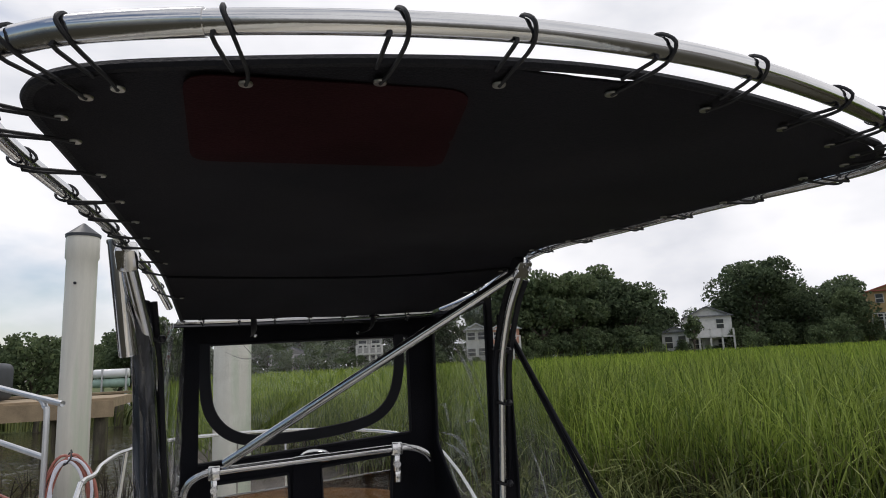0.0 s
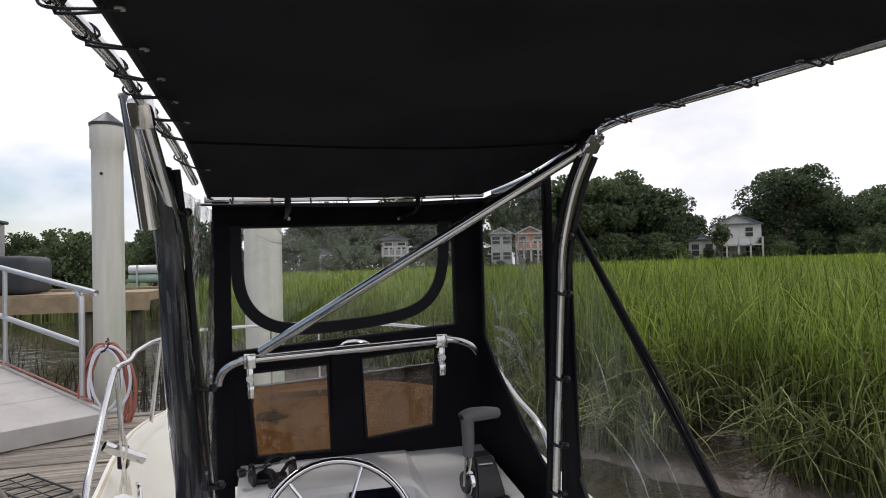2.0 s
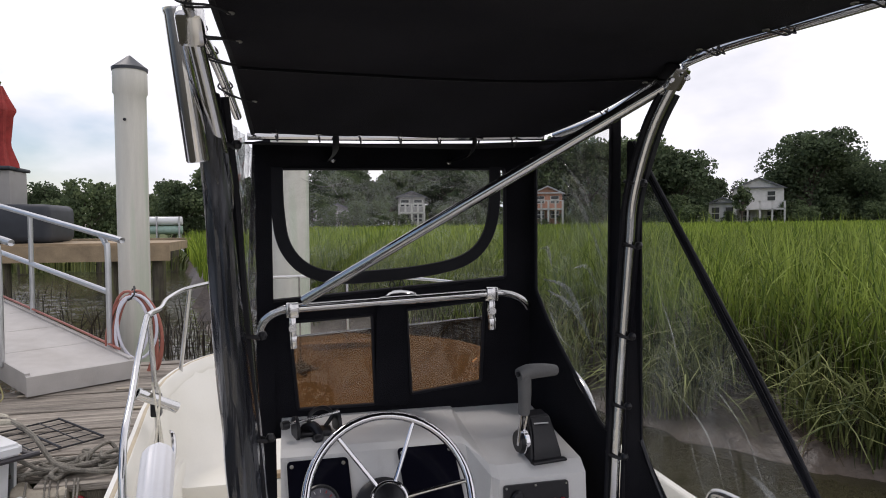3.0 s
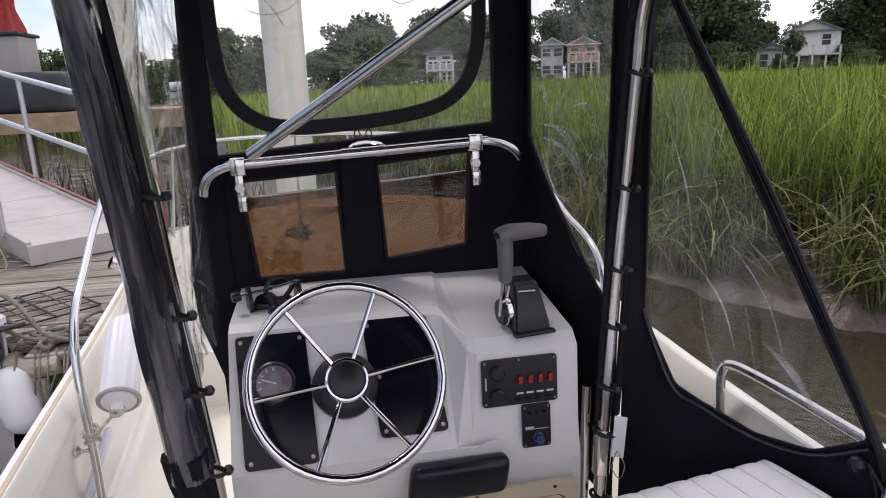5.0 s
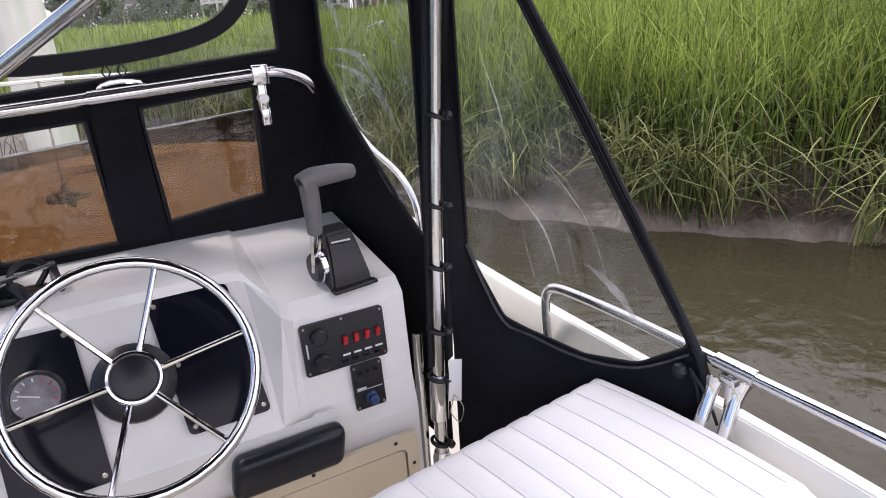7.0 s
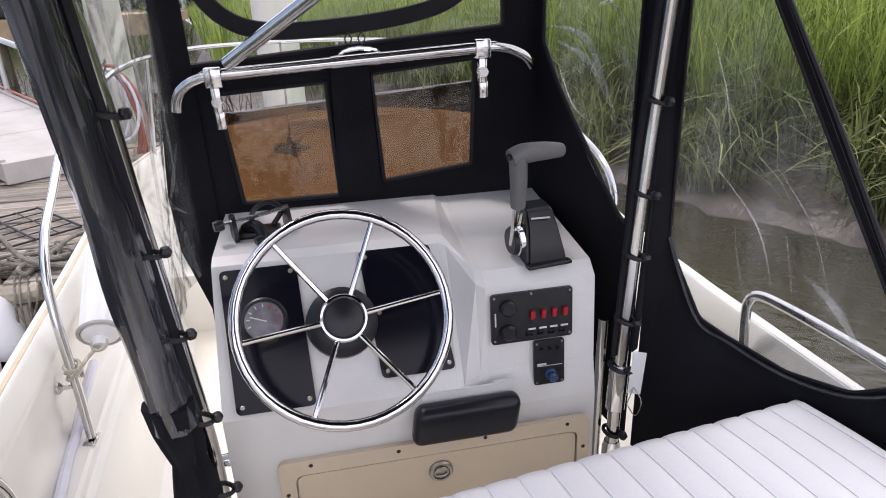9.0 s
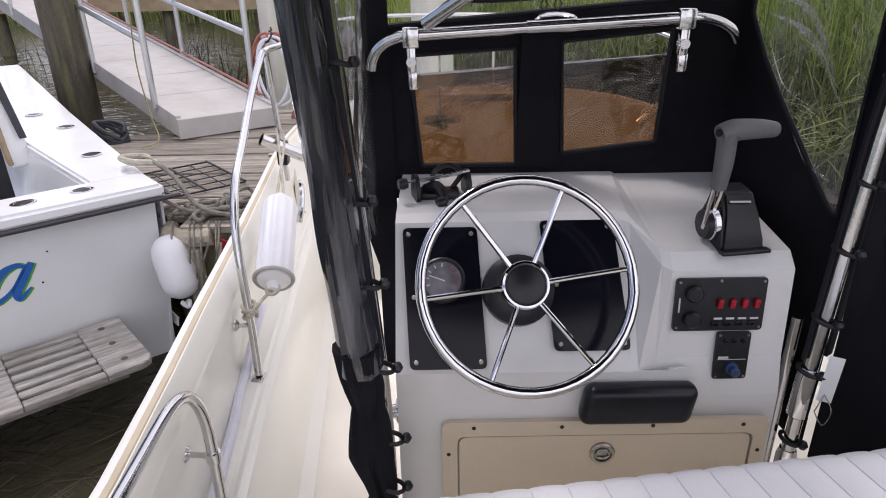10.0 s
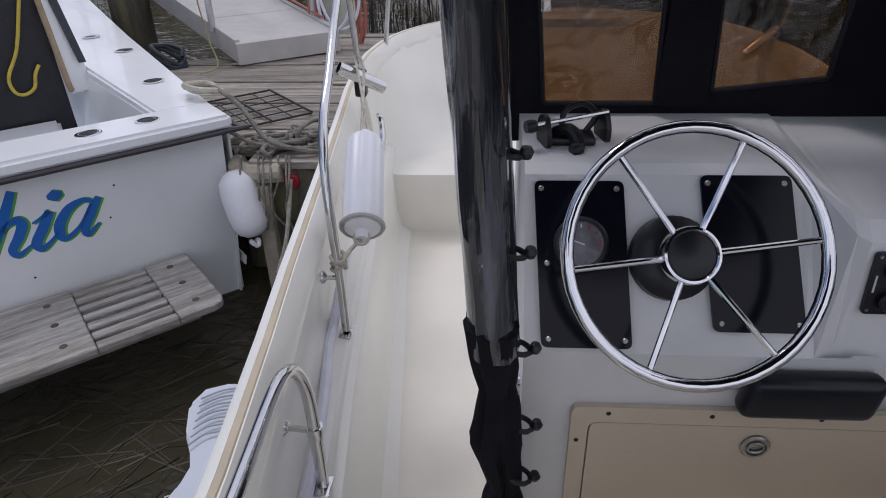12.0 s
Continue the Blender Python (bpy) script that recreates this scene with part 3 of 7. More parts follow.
for y, h in ((1.735, 0.0), (1.74, 0.262), (1.746, 0.280), (1.76, 0.285), (1.80, 0.286), (1.88, 0.287), (1.96, 0.288), (2.05, 0.288), (2.15, 0.29), (2.25, 0.292), (2.35, 0.295), (2.44, 0.298), (2.52, 0.30), (2.60, 0.305), (2.66, 0.31), (2.72, 0.33), (2.76, 0.35)):
    o, e = min(port_x(y) + 0.036, CENTRE - 0.02), max(star_x(y) - 0.036, CENTRE + 0.02)
    row = []
    for k in range(25):
        u = 0.5 - 0.5 * math.cos(math.pi * k / 24)
        xx = o + (e - o) * u
        d = min(xx - o, e - xx)
        fade = min(1.0, max(0.0, (y - 1.74) / 0.55))
        fade = fade * fade * (3 - 2 * fade)
        reach = 0.08 + 0.34 * fade
        up = (sheer(y) - 0.012 - h) * max(0.0, 1 - d / reach) ** 2 if y > 1.737 else 0.0
        up = max(up, (sheer(y) - 0.012 - h) * max(0.0, 1 - (2.79 - y) / 0.46) ** 2)
        row.append((xx, y, min(h + up, sheer(y) - 0.012)))
    deck_rows.append(row)
part("bow_deck", loft(deck_rows), GELCOAT, boat)
part("bow_cap", loft([[(min(port_x(y) + 0.03 + 0.10 * k, CENTRE - 0.002 * (3 - k)) if s < 0 else max(star_x(y) - 0.03 - 0.10 * (6 - k), CENTRE + 0.002 * (k - 3)), y, sheer(y) - 0.010) for k, s in ((0, -1), (1, -1), (2, -1), (3, -1), (4, 1), (5, 1), (6, 1))] for y in (2.70, 2.74, 2.78, 2.81, 2.83)]), GELCOAT, boat)

part("hatch_trim", box(-0.575, -0.40, 1.745, 1.80, 0.287, 0.312, 0.004), WOODT, boat, "varnished wood strip on the bow step")
part("transom", solid(loft([[(port_x(-2.7), -2.7, -0.3), (CENTRE, -2.72, -0.35), (star_x(-2.7), -2.7, -0.3)], [(port_x(-2.7), -2.7, 0.69), (CENTRE, -2.74, 0.69), (star_x(-2.7), -2.7, 0.69)]]), 0.05), GELCOAT, boat)

# ---- centre console ----
console = thing("center_console", "pale grey moulded helm console with a tan hatch", "console", (-0.03, 0.2, 0))


def console_body():
    left = [(0.0, 0.005), (0.0, 0.62), (0.0, 0.69), (0.17, 0.945), (0.2, 0.955), (0.54, 0.965), (0.56, 0.94), (0.56, 0.005)]
    right = [(0.0, 0.005), (0.012, 0.62), (0.03, 0.70), (0.045, 0.885), (0.075, 0.912), (0.54, 0.965), (0.56, 0.94), (0.56, 0.005)]
    cols = []
    for xx, w in ((-0.42, 0), (-0.41, 0), (-0.2, 0), (0.045, 0), (0.06, 0.06), (0.10, 0.9), (0.118, 1), (0.34, 1), (0.352, 1)):
        cols.append([(xx, a[0] * (1 - w) + b[0] * w, a[1] * (1 - w) + b[1] * w) for a, b in zip(left, right)])
    return loft(cols, True)


cb = console_body()
bmesh.ops.bevel(cb, geom=[e for e in cb.edges if e.is_manifold and e.calc_face_angle(0) > 0.5], offset=0.010, segments=4, profile=0.5, affect="EDGES")
part("console_body", cb, CONSOLE, console, smooth=False)

# slanted dash: u along x, v up the slope
DASH = Matrix(((1, 0, 0, 0), (0, 0.5547, -0.832, 0.0), (0, 0.832, 0.5547, 0.69), (0, 0, 0, 1)))


def on_dash(u, v, h=0.0):
    return DASH @ Matrix.Translation((u, v, h))


def gauge_panel(u0, u1, v0, v1, skew=0.0):
    p = part("gauge_panel", plate(rounded([(u0, v0), (u1, v0), (u1 + skew, v1), (u0 + skew, v1)], 0.012), (), 0.006, on_dash(0, 0, 0.003)), GAUGEP, console, "glossy black gauge panel")
    for u, v in ((u0 + 0.012, v0 + 0.014), (u1 - 0.012, v0 + 0.014), (u0 + skew + 0.012, v1 - 0.014), (u1 + skew - 0.012, v1 - 0.014), (u0 + 0.009, (v0 + v1) / 2)):
        screw(p, on_dash(u, v, 0.009), 0.005)
    return p


pl = gauge_panel(-0.391, -0.239, 0.008, 0.294, -0.014)
pr = gauge_panel(-0.105, 0.045, 0.04, 0.305, -0.02)
gm = on_dash(-0.325, 0.185, 0.009)
part("gauge_bezel", lathe([(0.047, 0), (0.047, 0.004), (0.043, 0.007), (0.039, 0.005), (0.039, 0.002), (0, 0.002)], 32, gm), BLACKP, pl)
part("gauge_face", lathe([(0.038, 0.0025), (0.038, 0.0035), (0, 0.0036)], 32, gm), mat("grey_dial", (0.17, 0.165, 0.185), 0.2, 0, 0.25, 30), pl, "round grey speedometer dial")
for k in range(9):
    a = radians(200 - k * 27.5)
    part("dial_mark", turned(box(-0.0012, 0.0012, 0.027, 0.034, 0.004, 0.0046), gm @ Matrix.Rotation(a - math.pi / 2, 4, "Z")), RED if k > 4 else GREYINK, pl)
part("needle", turned(box(-0.0012, 0.0012, -0.006, 0.028, 0.005, 0.006), gm @ Matrix.Rotation(radians(70), 4, "Z")), GREYINK, pl)

# tan hatch in the console front
hatch = part("hatch_frame", turned(plate(rounded([(-0.331, 0.10), (0.333, 0.10), (0.333, 0.580), (-0.331, 0.580)], 0.018), [rounded([(-0.30, 0.13), (0.306, 0.13), (0.306, 0.545), (-0.30, 0.545)], 0.02)], 0.012, upright(0, 0.0, 1, 0.0)), Matrix.Translation((0, -0.001, 0))), BEIGE, console, "tan plastic hatch frame")
part("hatch_door", plate(rounded([(-0.296, 0.134), (0.302, 0.134), (0.302, 0.541), (-0.296, 0.541)], 0.018), (), 0.010, upright(0, 0, 1, 0)), BEIGE, console, "tan plastic hatch door")
FACE = upright(0, -0.012, 1, -0.012)
for u, v in ((-0.266, 0.566), (-0.087, 0.566), (0.098, 0.566), (0.281, 0.566), (-0.318, 0.50), (0.32, 0.50)):
    screw(hatch, FACE @ Matrix.Translation((u, v, 0.0)), 0.0045, BLACKP)
lm = upright(0, -0.010, 1, -0.010) @ Matrix.Translation((0.0, 0.497, 0))
latch = part("latch", lathe([(0.026, 0), (0.026, 0.004), (0.023, 0.007), (0.019, 0.007), (0.018, 0.003), (0, 0.003)], 28, lm), DULL, console, "round dull chrome hatch latch")
part("latch_ring", tube([tuple(lm @ Vector((0.014 * math.cos(a), 0.011 * math.sin(a), 0.006))) for a in np.linspace(0, 2 * math.pi, 14, endpoint=False)], 0.0025, 6, 1, True), DULL, latch)

# switch panels on the pod face
POD = Matrix(((1, 0, 0, 0), (0, 0.081, -0.9967, 0.029), (0, 0.9967, 0.081, 0.70), (0, 0, 0, 1)))


def on_pod(u, v, h=0.0):
    return POD @ Matrix.Translation((u, v, h))


sw = part("switch_panel", plate(rounded([(0.125, 0.062), (0.30, 0.062), (0.30, 0.172), (0.125, 0.172)], 0.008), (), 0.006, on_pod(0, 0, 0.001)), BLACKP, console, "black switch panel with red rockers")
for k in range(4):
    rk = turned(box(-0.0052, 0.0052, -0.0095, 0.0095, 0, 0.010, 0.0025), on_pod(0.212 + 0.0235 * k, 0.122, 0.006) @ Matrix.Rotation(radians(14), 4, "X"))
    part("rocker_switch", rk, RED, sw, "red rocker switch")
    part("print_bar", turned(box(-0.008, 0.008, -0.002, 0.002, 0, 0.0008), on_pod(0.212 + 0.0235 * k, 0.088, 0.007)), GREYINK, sw)
    part("fuse_button", turned(box(-0.007, 0.007, -0.005, 0.005, 0, 0.004, 0.0015), on_pod(0.206 + 0.0235 * k, 0.078, 0.006)), GAUGEP, sw)
for v in (0.088, 0.142):
    part("socket_cap", lathe([(0.017, 0), (0.017, 0.010), (0.013, 0.014), (0, 0.014)], 18, on_pod(0.16, v, 0.006)), BLACKP, sw)
part("print_bar", turned(box(-0.0015, 0.0015, -0.015, 0.015, 0, 0.0008), on_pod(0.134, 0.117, 0.007)), GREYINK, sw)
for u, v in ((0.132, 0.07), (0.293, 0.07), (0.132, 0.165), (0.293, 0.165), (0.21, 0.167)):
    screw(sw, on_pod(u, v, 0.007), 0.003)
sw2 = part("ignition_panel", plate(rounded([(0.215, -0.045), (0.282, -0.045), (0.282, 0.058), (0.215, 0.058)], 0.006), (), 0.006, on_pod(0, 0, 0.002)), BLACKP, console, "small black ignition panel")
part("key_knob", lathe([(0.013, 0), (0.013, 0.006), (0.010, 0.010), (0.010, 0.022), (0.007, 0.025), (0, 0.025)], 16, on_pod(0.25, -0.02, 0.008)), BLUEKNOB, sw2, "blue key knob")
for k in range(3):
    part("indicator", lathe([(0.0045, 0), (0.0045, 0.003), (0, 0.004)], 10, on_pod(0.232 + 0.017 * k, 0.04, 0.008)), GAUGEP, sw2)
part("print_bar", turned(box(-0.010, 0.010, -0.0022, 0.0022, 0, 0.0008), on_pod(0.232, 0.003, 0.0085)), GREYINK, sw2)
part("print_bar", turned(box(-0.028, 0.028, -0.0006, 0.0006, 0, 0.0008), on_pod(0.249, -0.001, 0.0085)), GREYINK, sw2)
for u, v in ((0.221, -0.039), (0.276, -0.039), (0.221, 0.052), (0.276, 0.052)):
    screw(sw2, on_pod(u, v, 0.008), 0.003)

# padded armrest-like glove pad under the wheel
pad = thing("glove_pouch", "black padded vinyl pouch fixed to the console face", "pouch", (0.06, 0, 0.6))
pb = box(-0.055, 0.165, -0.05, 0.0, 0.59, 0.675, 0.02, 4)
for v in pb.verts:
    v.co.x += (v.co.z - 0.63) * 0.15
part("pouch_body", pb, VINYLB, pad)
part("backing", plate(rounded([(-0.045, 0.60), (0.155, 0.60), (0.165, 0.695), (0.12, 0.695), (0.118, 0.688), (-0.03, 0.688)], 0.014), (), 0.006, upright(0, 0.004, 1, 0.004)), CONSOLE, pad, "pale grey mounting plate")

# ---- steering wheel ----
WC = Vector((-0.168, -0.015, 0.893))
WN = Vector((0.04, -0.842, 0.538)).normalized()
WM = along(WC, WC + WN)
wheel = thing("steering_wheel", "polished stainless steel six-spoke boat steering wheel", "steering wheel", tuple(WC))
part("rim", tube([tuple(WM @ Vector((0.196 * math.cos(a), 0.196 * math.sin(a), 0))) for a in np.linspace(0, 2 * math.pi, 48, endpoint=False)], 0.0105, 12, 1, True), CHROME, wheel)
HUB = WM @ Matrix.Translation((0, 0, -0.035))
d0 = (WM.inverted() @ Vector((-0.099, 0.076, 1.035)))
A0 = math.atan2(d0.y, d0.x)
for k in range(6):
    a = A0 + k * math.pi / 3
    part("spoke", tube([tuple(WM @ Vector((r * math.cos(a), r * math.sin(a), h))) for r, h in ((0.03, -0.028), (0.08, -0.018), (0.19, -0.001))], [0.006, 0.0052, 0.0052], 10, 4), CHROME, wheel)
part("hub_ring", lathe([(0.037, -0.012), (0.046, -0.008), (0.046, 0.014), (0.044, 0.019), (0.040, 0.020), (0.0375, 0.017), (0.037, -0.012)], 32, HUB), CHROME, wheel)
part("hub_cap", lathe([(0.037, -0.004), (0.037, 0.016), (0.034, 0.018), (0, 0.019)], 32, HUB), BLACKP, wheel, "black plastic centre cap")
part("shaft", lathe([(0.018, -0.075), (0.018, -0.005), (0, -0.005)], 18, HUB), STEEL, wheel)
part("helm_bezel", lathe([(0.073, -0.088), (0.071, -0.070), (0.056, -0.058), (0.035, -0.052), (0, -0.05)], 32, HUB), BLACKP, wheel, "round black helm bezel")

# ---- throttle ----
throttle = thing("throttle_control", "black binnacle throttle with a grey lever handle", "throttle", (0.255, 0.13, 0.92))
tb = loft([[(0.212 + dx, 0.062 + dy, h) for dx, dy in ((0, 0), (0.088, 0.012), (0.082, 0.152), (-0.006, 0.14))] for h in (0.905, 0.925)] + [[(0.218, 0.085, 0.985), (0.288, 0.095, 0.985), (0.286, 0.18, 0.99), (0.215, 0.17, 0.99)], [(0.222, 0.115, 1.018), (0.284, 0.123, 1.018), (0.283, 0.175, 1.022), (0.22, 0.168, 1.022)]], True)
bmesh.ops.bevel(tb, geom=tb.edges[:], offset=0.006, segments=2, affect="EDGES")
part("throttle_housing", tb, BLACKP, throttle)
part("base_flange", turned(box(-0.05, 0.05, -0.01, 0.01, 0, 0.008, 0.003), Matrix.Translation((0.257, 0.062, 0.912)) @ Matrix.Rotation(radians(8), 4, "Z")), BLACKP, throttle)
part("print_bar", turned(box(-0.02, 0.02, -0.002, 0.002, 0, 0.001), along((0.25, 0.098, 1.004), (0.245, -0.05, 1.2))), GREYINK, throttle)
pm = along((0.212, 0.115, 0.955), (0.1, 0.10, 0.955))
part("pivot_boss", lathe([(0.031, -0.006), (0.031, 0.018), (0.027, 0.024), (0, 0.024)], 28, pm), BLACKP, throttle)
part("pivot_ring", lathe([(0.034, 0.002), (0.034, 0.012), (0.0305, 0.014), (0.0305, 0.002)], 28, pm), CHROME, throttle)
part("lever", merge(tube([(0.195, 0.112, 0.95), (0.192, 0.088, 1.02), (0.19, 0.07, 1.07)], [0.012, 0.009, 0.009], 10, 3, squash=0.6), tube([(0.205, 0.118, 0.965), (0.208, 0.095, 1.02), (0.205, 0.075, 1.06)], [0.008, 0.006, 0.006], 8, 3)), CHROME, throttle, "chrome lever arms")
grip = part("grip", merge(tube([(0.196, 0.082, 1.04), (0.193, 0.068, 1.09), (0.188, 0.058, 1.148)], [0.015, 0.017, 0.018], 12, 4), tube([(0.172, 0.056, 1.146), (0.20, 0.062, 1.152), (0.25, 0.078, 1.15), (0.287, 0.092, 1.145)], [0.017, 0.02, 0.018, 0.014], 14, 4)), GREYH, throttle, "grey rubber handle")
part("trim_button", lathe([(0.007, 0), (0.007, 0.004), (0, 0.005)], 12, along((0.171, 0.052, 1.15), (0.1, 0.02, 1.152))), BLACKP, grip)

# ---- compass on the dash top ----
compass = thing("compass_mount", "black folded compass mount on the console top", "compass", (-0.32, 0.33, 0.955))
for xx, yy in ((-0.385, 0.285), (-0.272, 0.318)):
    part("end_plate", plate(rounded([(-0.028, 0.0), (0.03, 0.0), (0.034, 0.03), (0.02, 0.056), (-0.012, 0.06), (-0.03, 0.03)], 0.012), (), 0.009, Matrix.Translation((xx, yy, 0.956)) @ Matrix.Rotation(radians(105), 4, "Z") @ Matrix.Rotation(radians(90), 4, "X")), BLACKP, compass)
part("mount_base", merge(box(-0.375, -0.285, 0.275, 0.335, 0.957, 0.972, 0.005), tube([(-0.36, 0.30, 0.975), (-0.335, 0.285, 0.985), (-0.32, 0.262, 0.972), (-0.318, 0.25, 0.962)], [0.012, 0.014, 0.012, 0.009], 10, 3)), BLACKP, compass)
part("mount_arm", tube([(-0.40, 0.268, 1.0), (-0.34, 0.288, 1.005), (-0.262, 0.312, 1.012)], 0.0045, 8, 3), STEEL, compass)
for e in ((-0.408, 0.266, 0.999), (-0.325, 0.246, 0.962)):
    part("knob", lathe([(0.0, -0.010), (0.011, -0.010), (0.013, 0), (0.011, 0.010), (0, 0.010)], 12, along(e, (e[0] + 0.1, e[1] + 0.04, e[2] + 0.005))), BLACKP, compass)
part("mount_strap", tube([(-0.345, 0.31, 0.97), (-0.34, 0.335, 1.005), (-0.305, 0.345, 1.018), (-0.28, 0.335, 1.0), (-0.30, 0.32, 0.972)], 0.006, 8, 4), BLACKP, compass)

# ---- T-top: hoop, canvas, legs ----
TZ = 1.868
ttop = thing("canvas_sunshade", "black canvas sunshade laced to a stainless steel hoop", "sunshade", (0.05, -0.4, TZ))
HOOP = [(-0.51, 0.19, 1.80), (-0.53, -0.08, 1.862), (-0.54, -0.34, 1.876), (-0.535, -0.60, 1.876), (-0.553, -0.88, 1.876), (-0.56, -1.07, 1.876), (-0.545, -1.19, 1.876), (-0.505, -1.275, 1.876), (-0.46, -1.315, 1.876), (-0.40, -1.343, 1.876), (-0.30, -1.372, 1.876), (-0.18, -1.395, 1.876), (-0.06, -1.407, 1.876), (0.06, -1.403, 1.876), (0.18, -1.385, 1.876), (0.33, -1.345, 1.875), (0.47, -1.295, 1.873), (0.57, -1.245, 1.872), (0.612, -1.18, 1.870), (0.612, -1.08, 1.872), (0.575, -0.85, 1.882), (0.55, -0.55, 1.895), (0.515, -0.26, 1.905), (0.475, -0.11, 1.880), (0.42, 0.06, 1.815), (0.33, 0.20, 1.775)]
hoop_line = curve_pts(HOOP, 8)
part("hoop", tube(HOOP, 0.0105, 14, 8), STEEL, ttop, "polished stainless steel hoop tube")
part("hoop_sleeve", tube([p * 1.0 for p in hoop_line[62:79]], 0.0118, 14, 1), STEEL, ttop)
part("front_bar", tube([(-0.49, 0.232, 1.757), (-0.1, 0.222, 1.762), (0.30, 0.205, 1.772)], 0.0095, 10, 2), STEEL, ttop)

RIM = [(-0.475, 0.205, 1.762), (-0.492, -0.10, 1.852), (-0.497, -0.36, 1.868), (-0.495, -0.75, 1.869), (-0.495, -1.05, 1.867), (-0.497, -1.16, 1.867), (-0.490, -1.215, 1.867), (-0.462, -1.258, 1.867), (-0.405, -1.288, 1.868), (-0.30, -1.318, 1.868), (-0.18, -1.346, 1.868), (-0.06, -1.364, 1.868), (0.05, -1.366, 1.868), (0.18, -1.347, 1.868), (0.33, -1.308, 1.868), (0.46, -1.260, 1.868), (0.53, -1.232, 1.868), (0.575, -1.18, 1.867), (0.563, -1.10, 1.868), (0.54, -0.95, 1.871), (0.517, -0.70, 1.885), (0.50, -0.47, 1.896), (0.474, -0.25, 1.904), (0.45, -0.10, 1.872), (0.37, 0.08, 1.812), (0.28, 0.195, 1.774)]


def canvas_sheet():
    rows = []
    n = 30
    ys = [0.20 - (0.20 + 1.362) * (k / n) for k in range(n + 1)]
    rim = curve_pts(RIM, 10)
    lp = [q for q in rim[: rim.index(min(rim, key=lambda q: q.y)) + 1]]
    rp = [q for q in rim[rim.index(min(rim, key=lambda q: q.y)):]][::-1]

    def at(line, y):
        ly = [-q.y for q in line]
        return [float(np.interp(-y, ly, [q[k] for q in line])) for k in (0, 2)]

    for y in ys:
        (xa, za), (xb, zb) = at(lp, y), at(rp, y)
        row = []
        for k in range(17):
            t = k / 16
            sag = math.sin(math.pi * t)
            wob = 0.004 * noise.noise((t * 5, y * 4, 0.3)) - 0.012 * math.exp(-((y + 0.2) / 0.08) ** 2) * sag * (0.6 + 0.4 * math.sin(9 * t))
            row.append((xa + (xb - xa) * t, y, za + (zb - za) * t - 0.006 * sag + wob * sag))
        rows.append(row)
    return solid(loft(rows), 0.003)


canopy = part("canvas", canvas_sheet(), SHADEC, ttop, "stretched black canvas with a folded hem")
rim_line = curve_pts(RIM, 8)
part("canvas_hem", tube([(q.x, q.y, q.z) for q in rim_line], 0.007, 8, 1, squash=0.8), HEM, canopy)
# dark red-brown area on the rear of the canvas, as a thin plate
part("rear_red_patch", turned(plate(rounded([(-0.14, -0.115), (0.12, -0.13), (0.16, 0.11), (-0.15, 0.13)], 0.03), (), 0.0015), pose(-0.21, -1.19, 1.8585)), mat("dark_red_tone", (0.027, 0.0095, 0.0115), 0.95, 0, 0.3, 6, 0.2, 300, spec=0.05), canopy, "dark red patch on the canvas underside")


for yy, dz in ((-0.13, 0.010),):
    xs_ = np.linspace(-0.485, 0.445 if yy > -0.3 else 0.50, 14)
    part("sewn_seam", tube([(a_, yy + 0.008 * math.sin(a_ * 7), float(np.interp(a_, [-0.5, 0.5], [1.853 if yy > -0.3 else 1.868, 1.878 if yy > -0.3 else 1.888])) - 0.008 - (0.006 + dz) * math.sin(math.pi * (a_ + 0.49) / 0.96)) for a_ in xs_], 0.005, 6, 2, squash=0.5), HEM, canopy)


def nearest(line, p):
    return min(line, key=lambda q: (q - Vector(p)).length)


# eyelets and lacing all round
EYES = [(-0.405, -1.268), (-0.297, -1.300), (-0.181, -1.326), (-0.072, -1.342), (0.045, -1.344), (0.17, -1.326), (0.305, -1.292), (0.42, -1.252), (0.497, -1.222), (0.520, -1.185), (0.518, -1.115), (0.51, -0.95), (0.495, -0.80), (0.483, -0.63), (0.47, -0.45), (0.45, -0.28), (0.425, -0.11), (0.36, 0.03), (-0.435, -1.245), (-0.468, -1.19), (-0.471, -1.12), (-0.471, -0.99), (-0.472, -0.85), (-0.472, -0.71), (-0.473, -0.57), (-0.473, -0.43), (-0.472, -0.28), (-0.470, -0.12), (-0.462, 0.03)]
for ex, ey in EYES:
    edge = nearest(rim_line, (ex, ey, TZ))
    ez = edge.z - 0.013
    part("eyelet", lathe([(0.003, 0), (0.006, 0), (0.0065, 0.0015), (0.006, 0.0025), (0.003, 0.0025)], 14, pose(ex, ey, ez)), DULL, canopy, "nickel eyelet")
    bar = nearest(hoop_line, (edge.x, edge.y, edge.z))
    out = (bar - edge)
    out.z = 0
    out.normalize()
    side = Vector((-out.y, out.x, 0)) * 0.008
    over = bar + out * 0.016
    loop = [Vector((ex, ey, ez)), edge + side * 0.6 - Vector((0, 0, 0.010)), bar + side - Vector((0, 0, 0.013)), over + side * 0.5, bar + Vector((0, 0, 0.0135)), bar - out * 0.014 - side * 0.3, bar - side - Vector((0, 0, 0.013)) + out * 0.004, edge - side - Vector((0, 0, 0.008))]
    part("lacing", tube(loop, 0.0020, 6, 4), CORD, ttop)
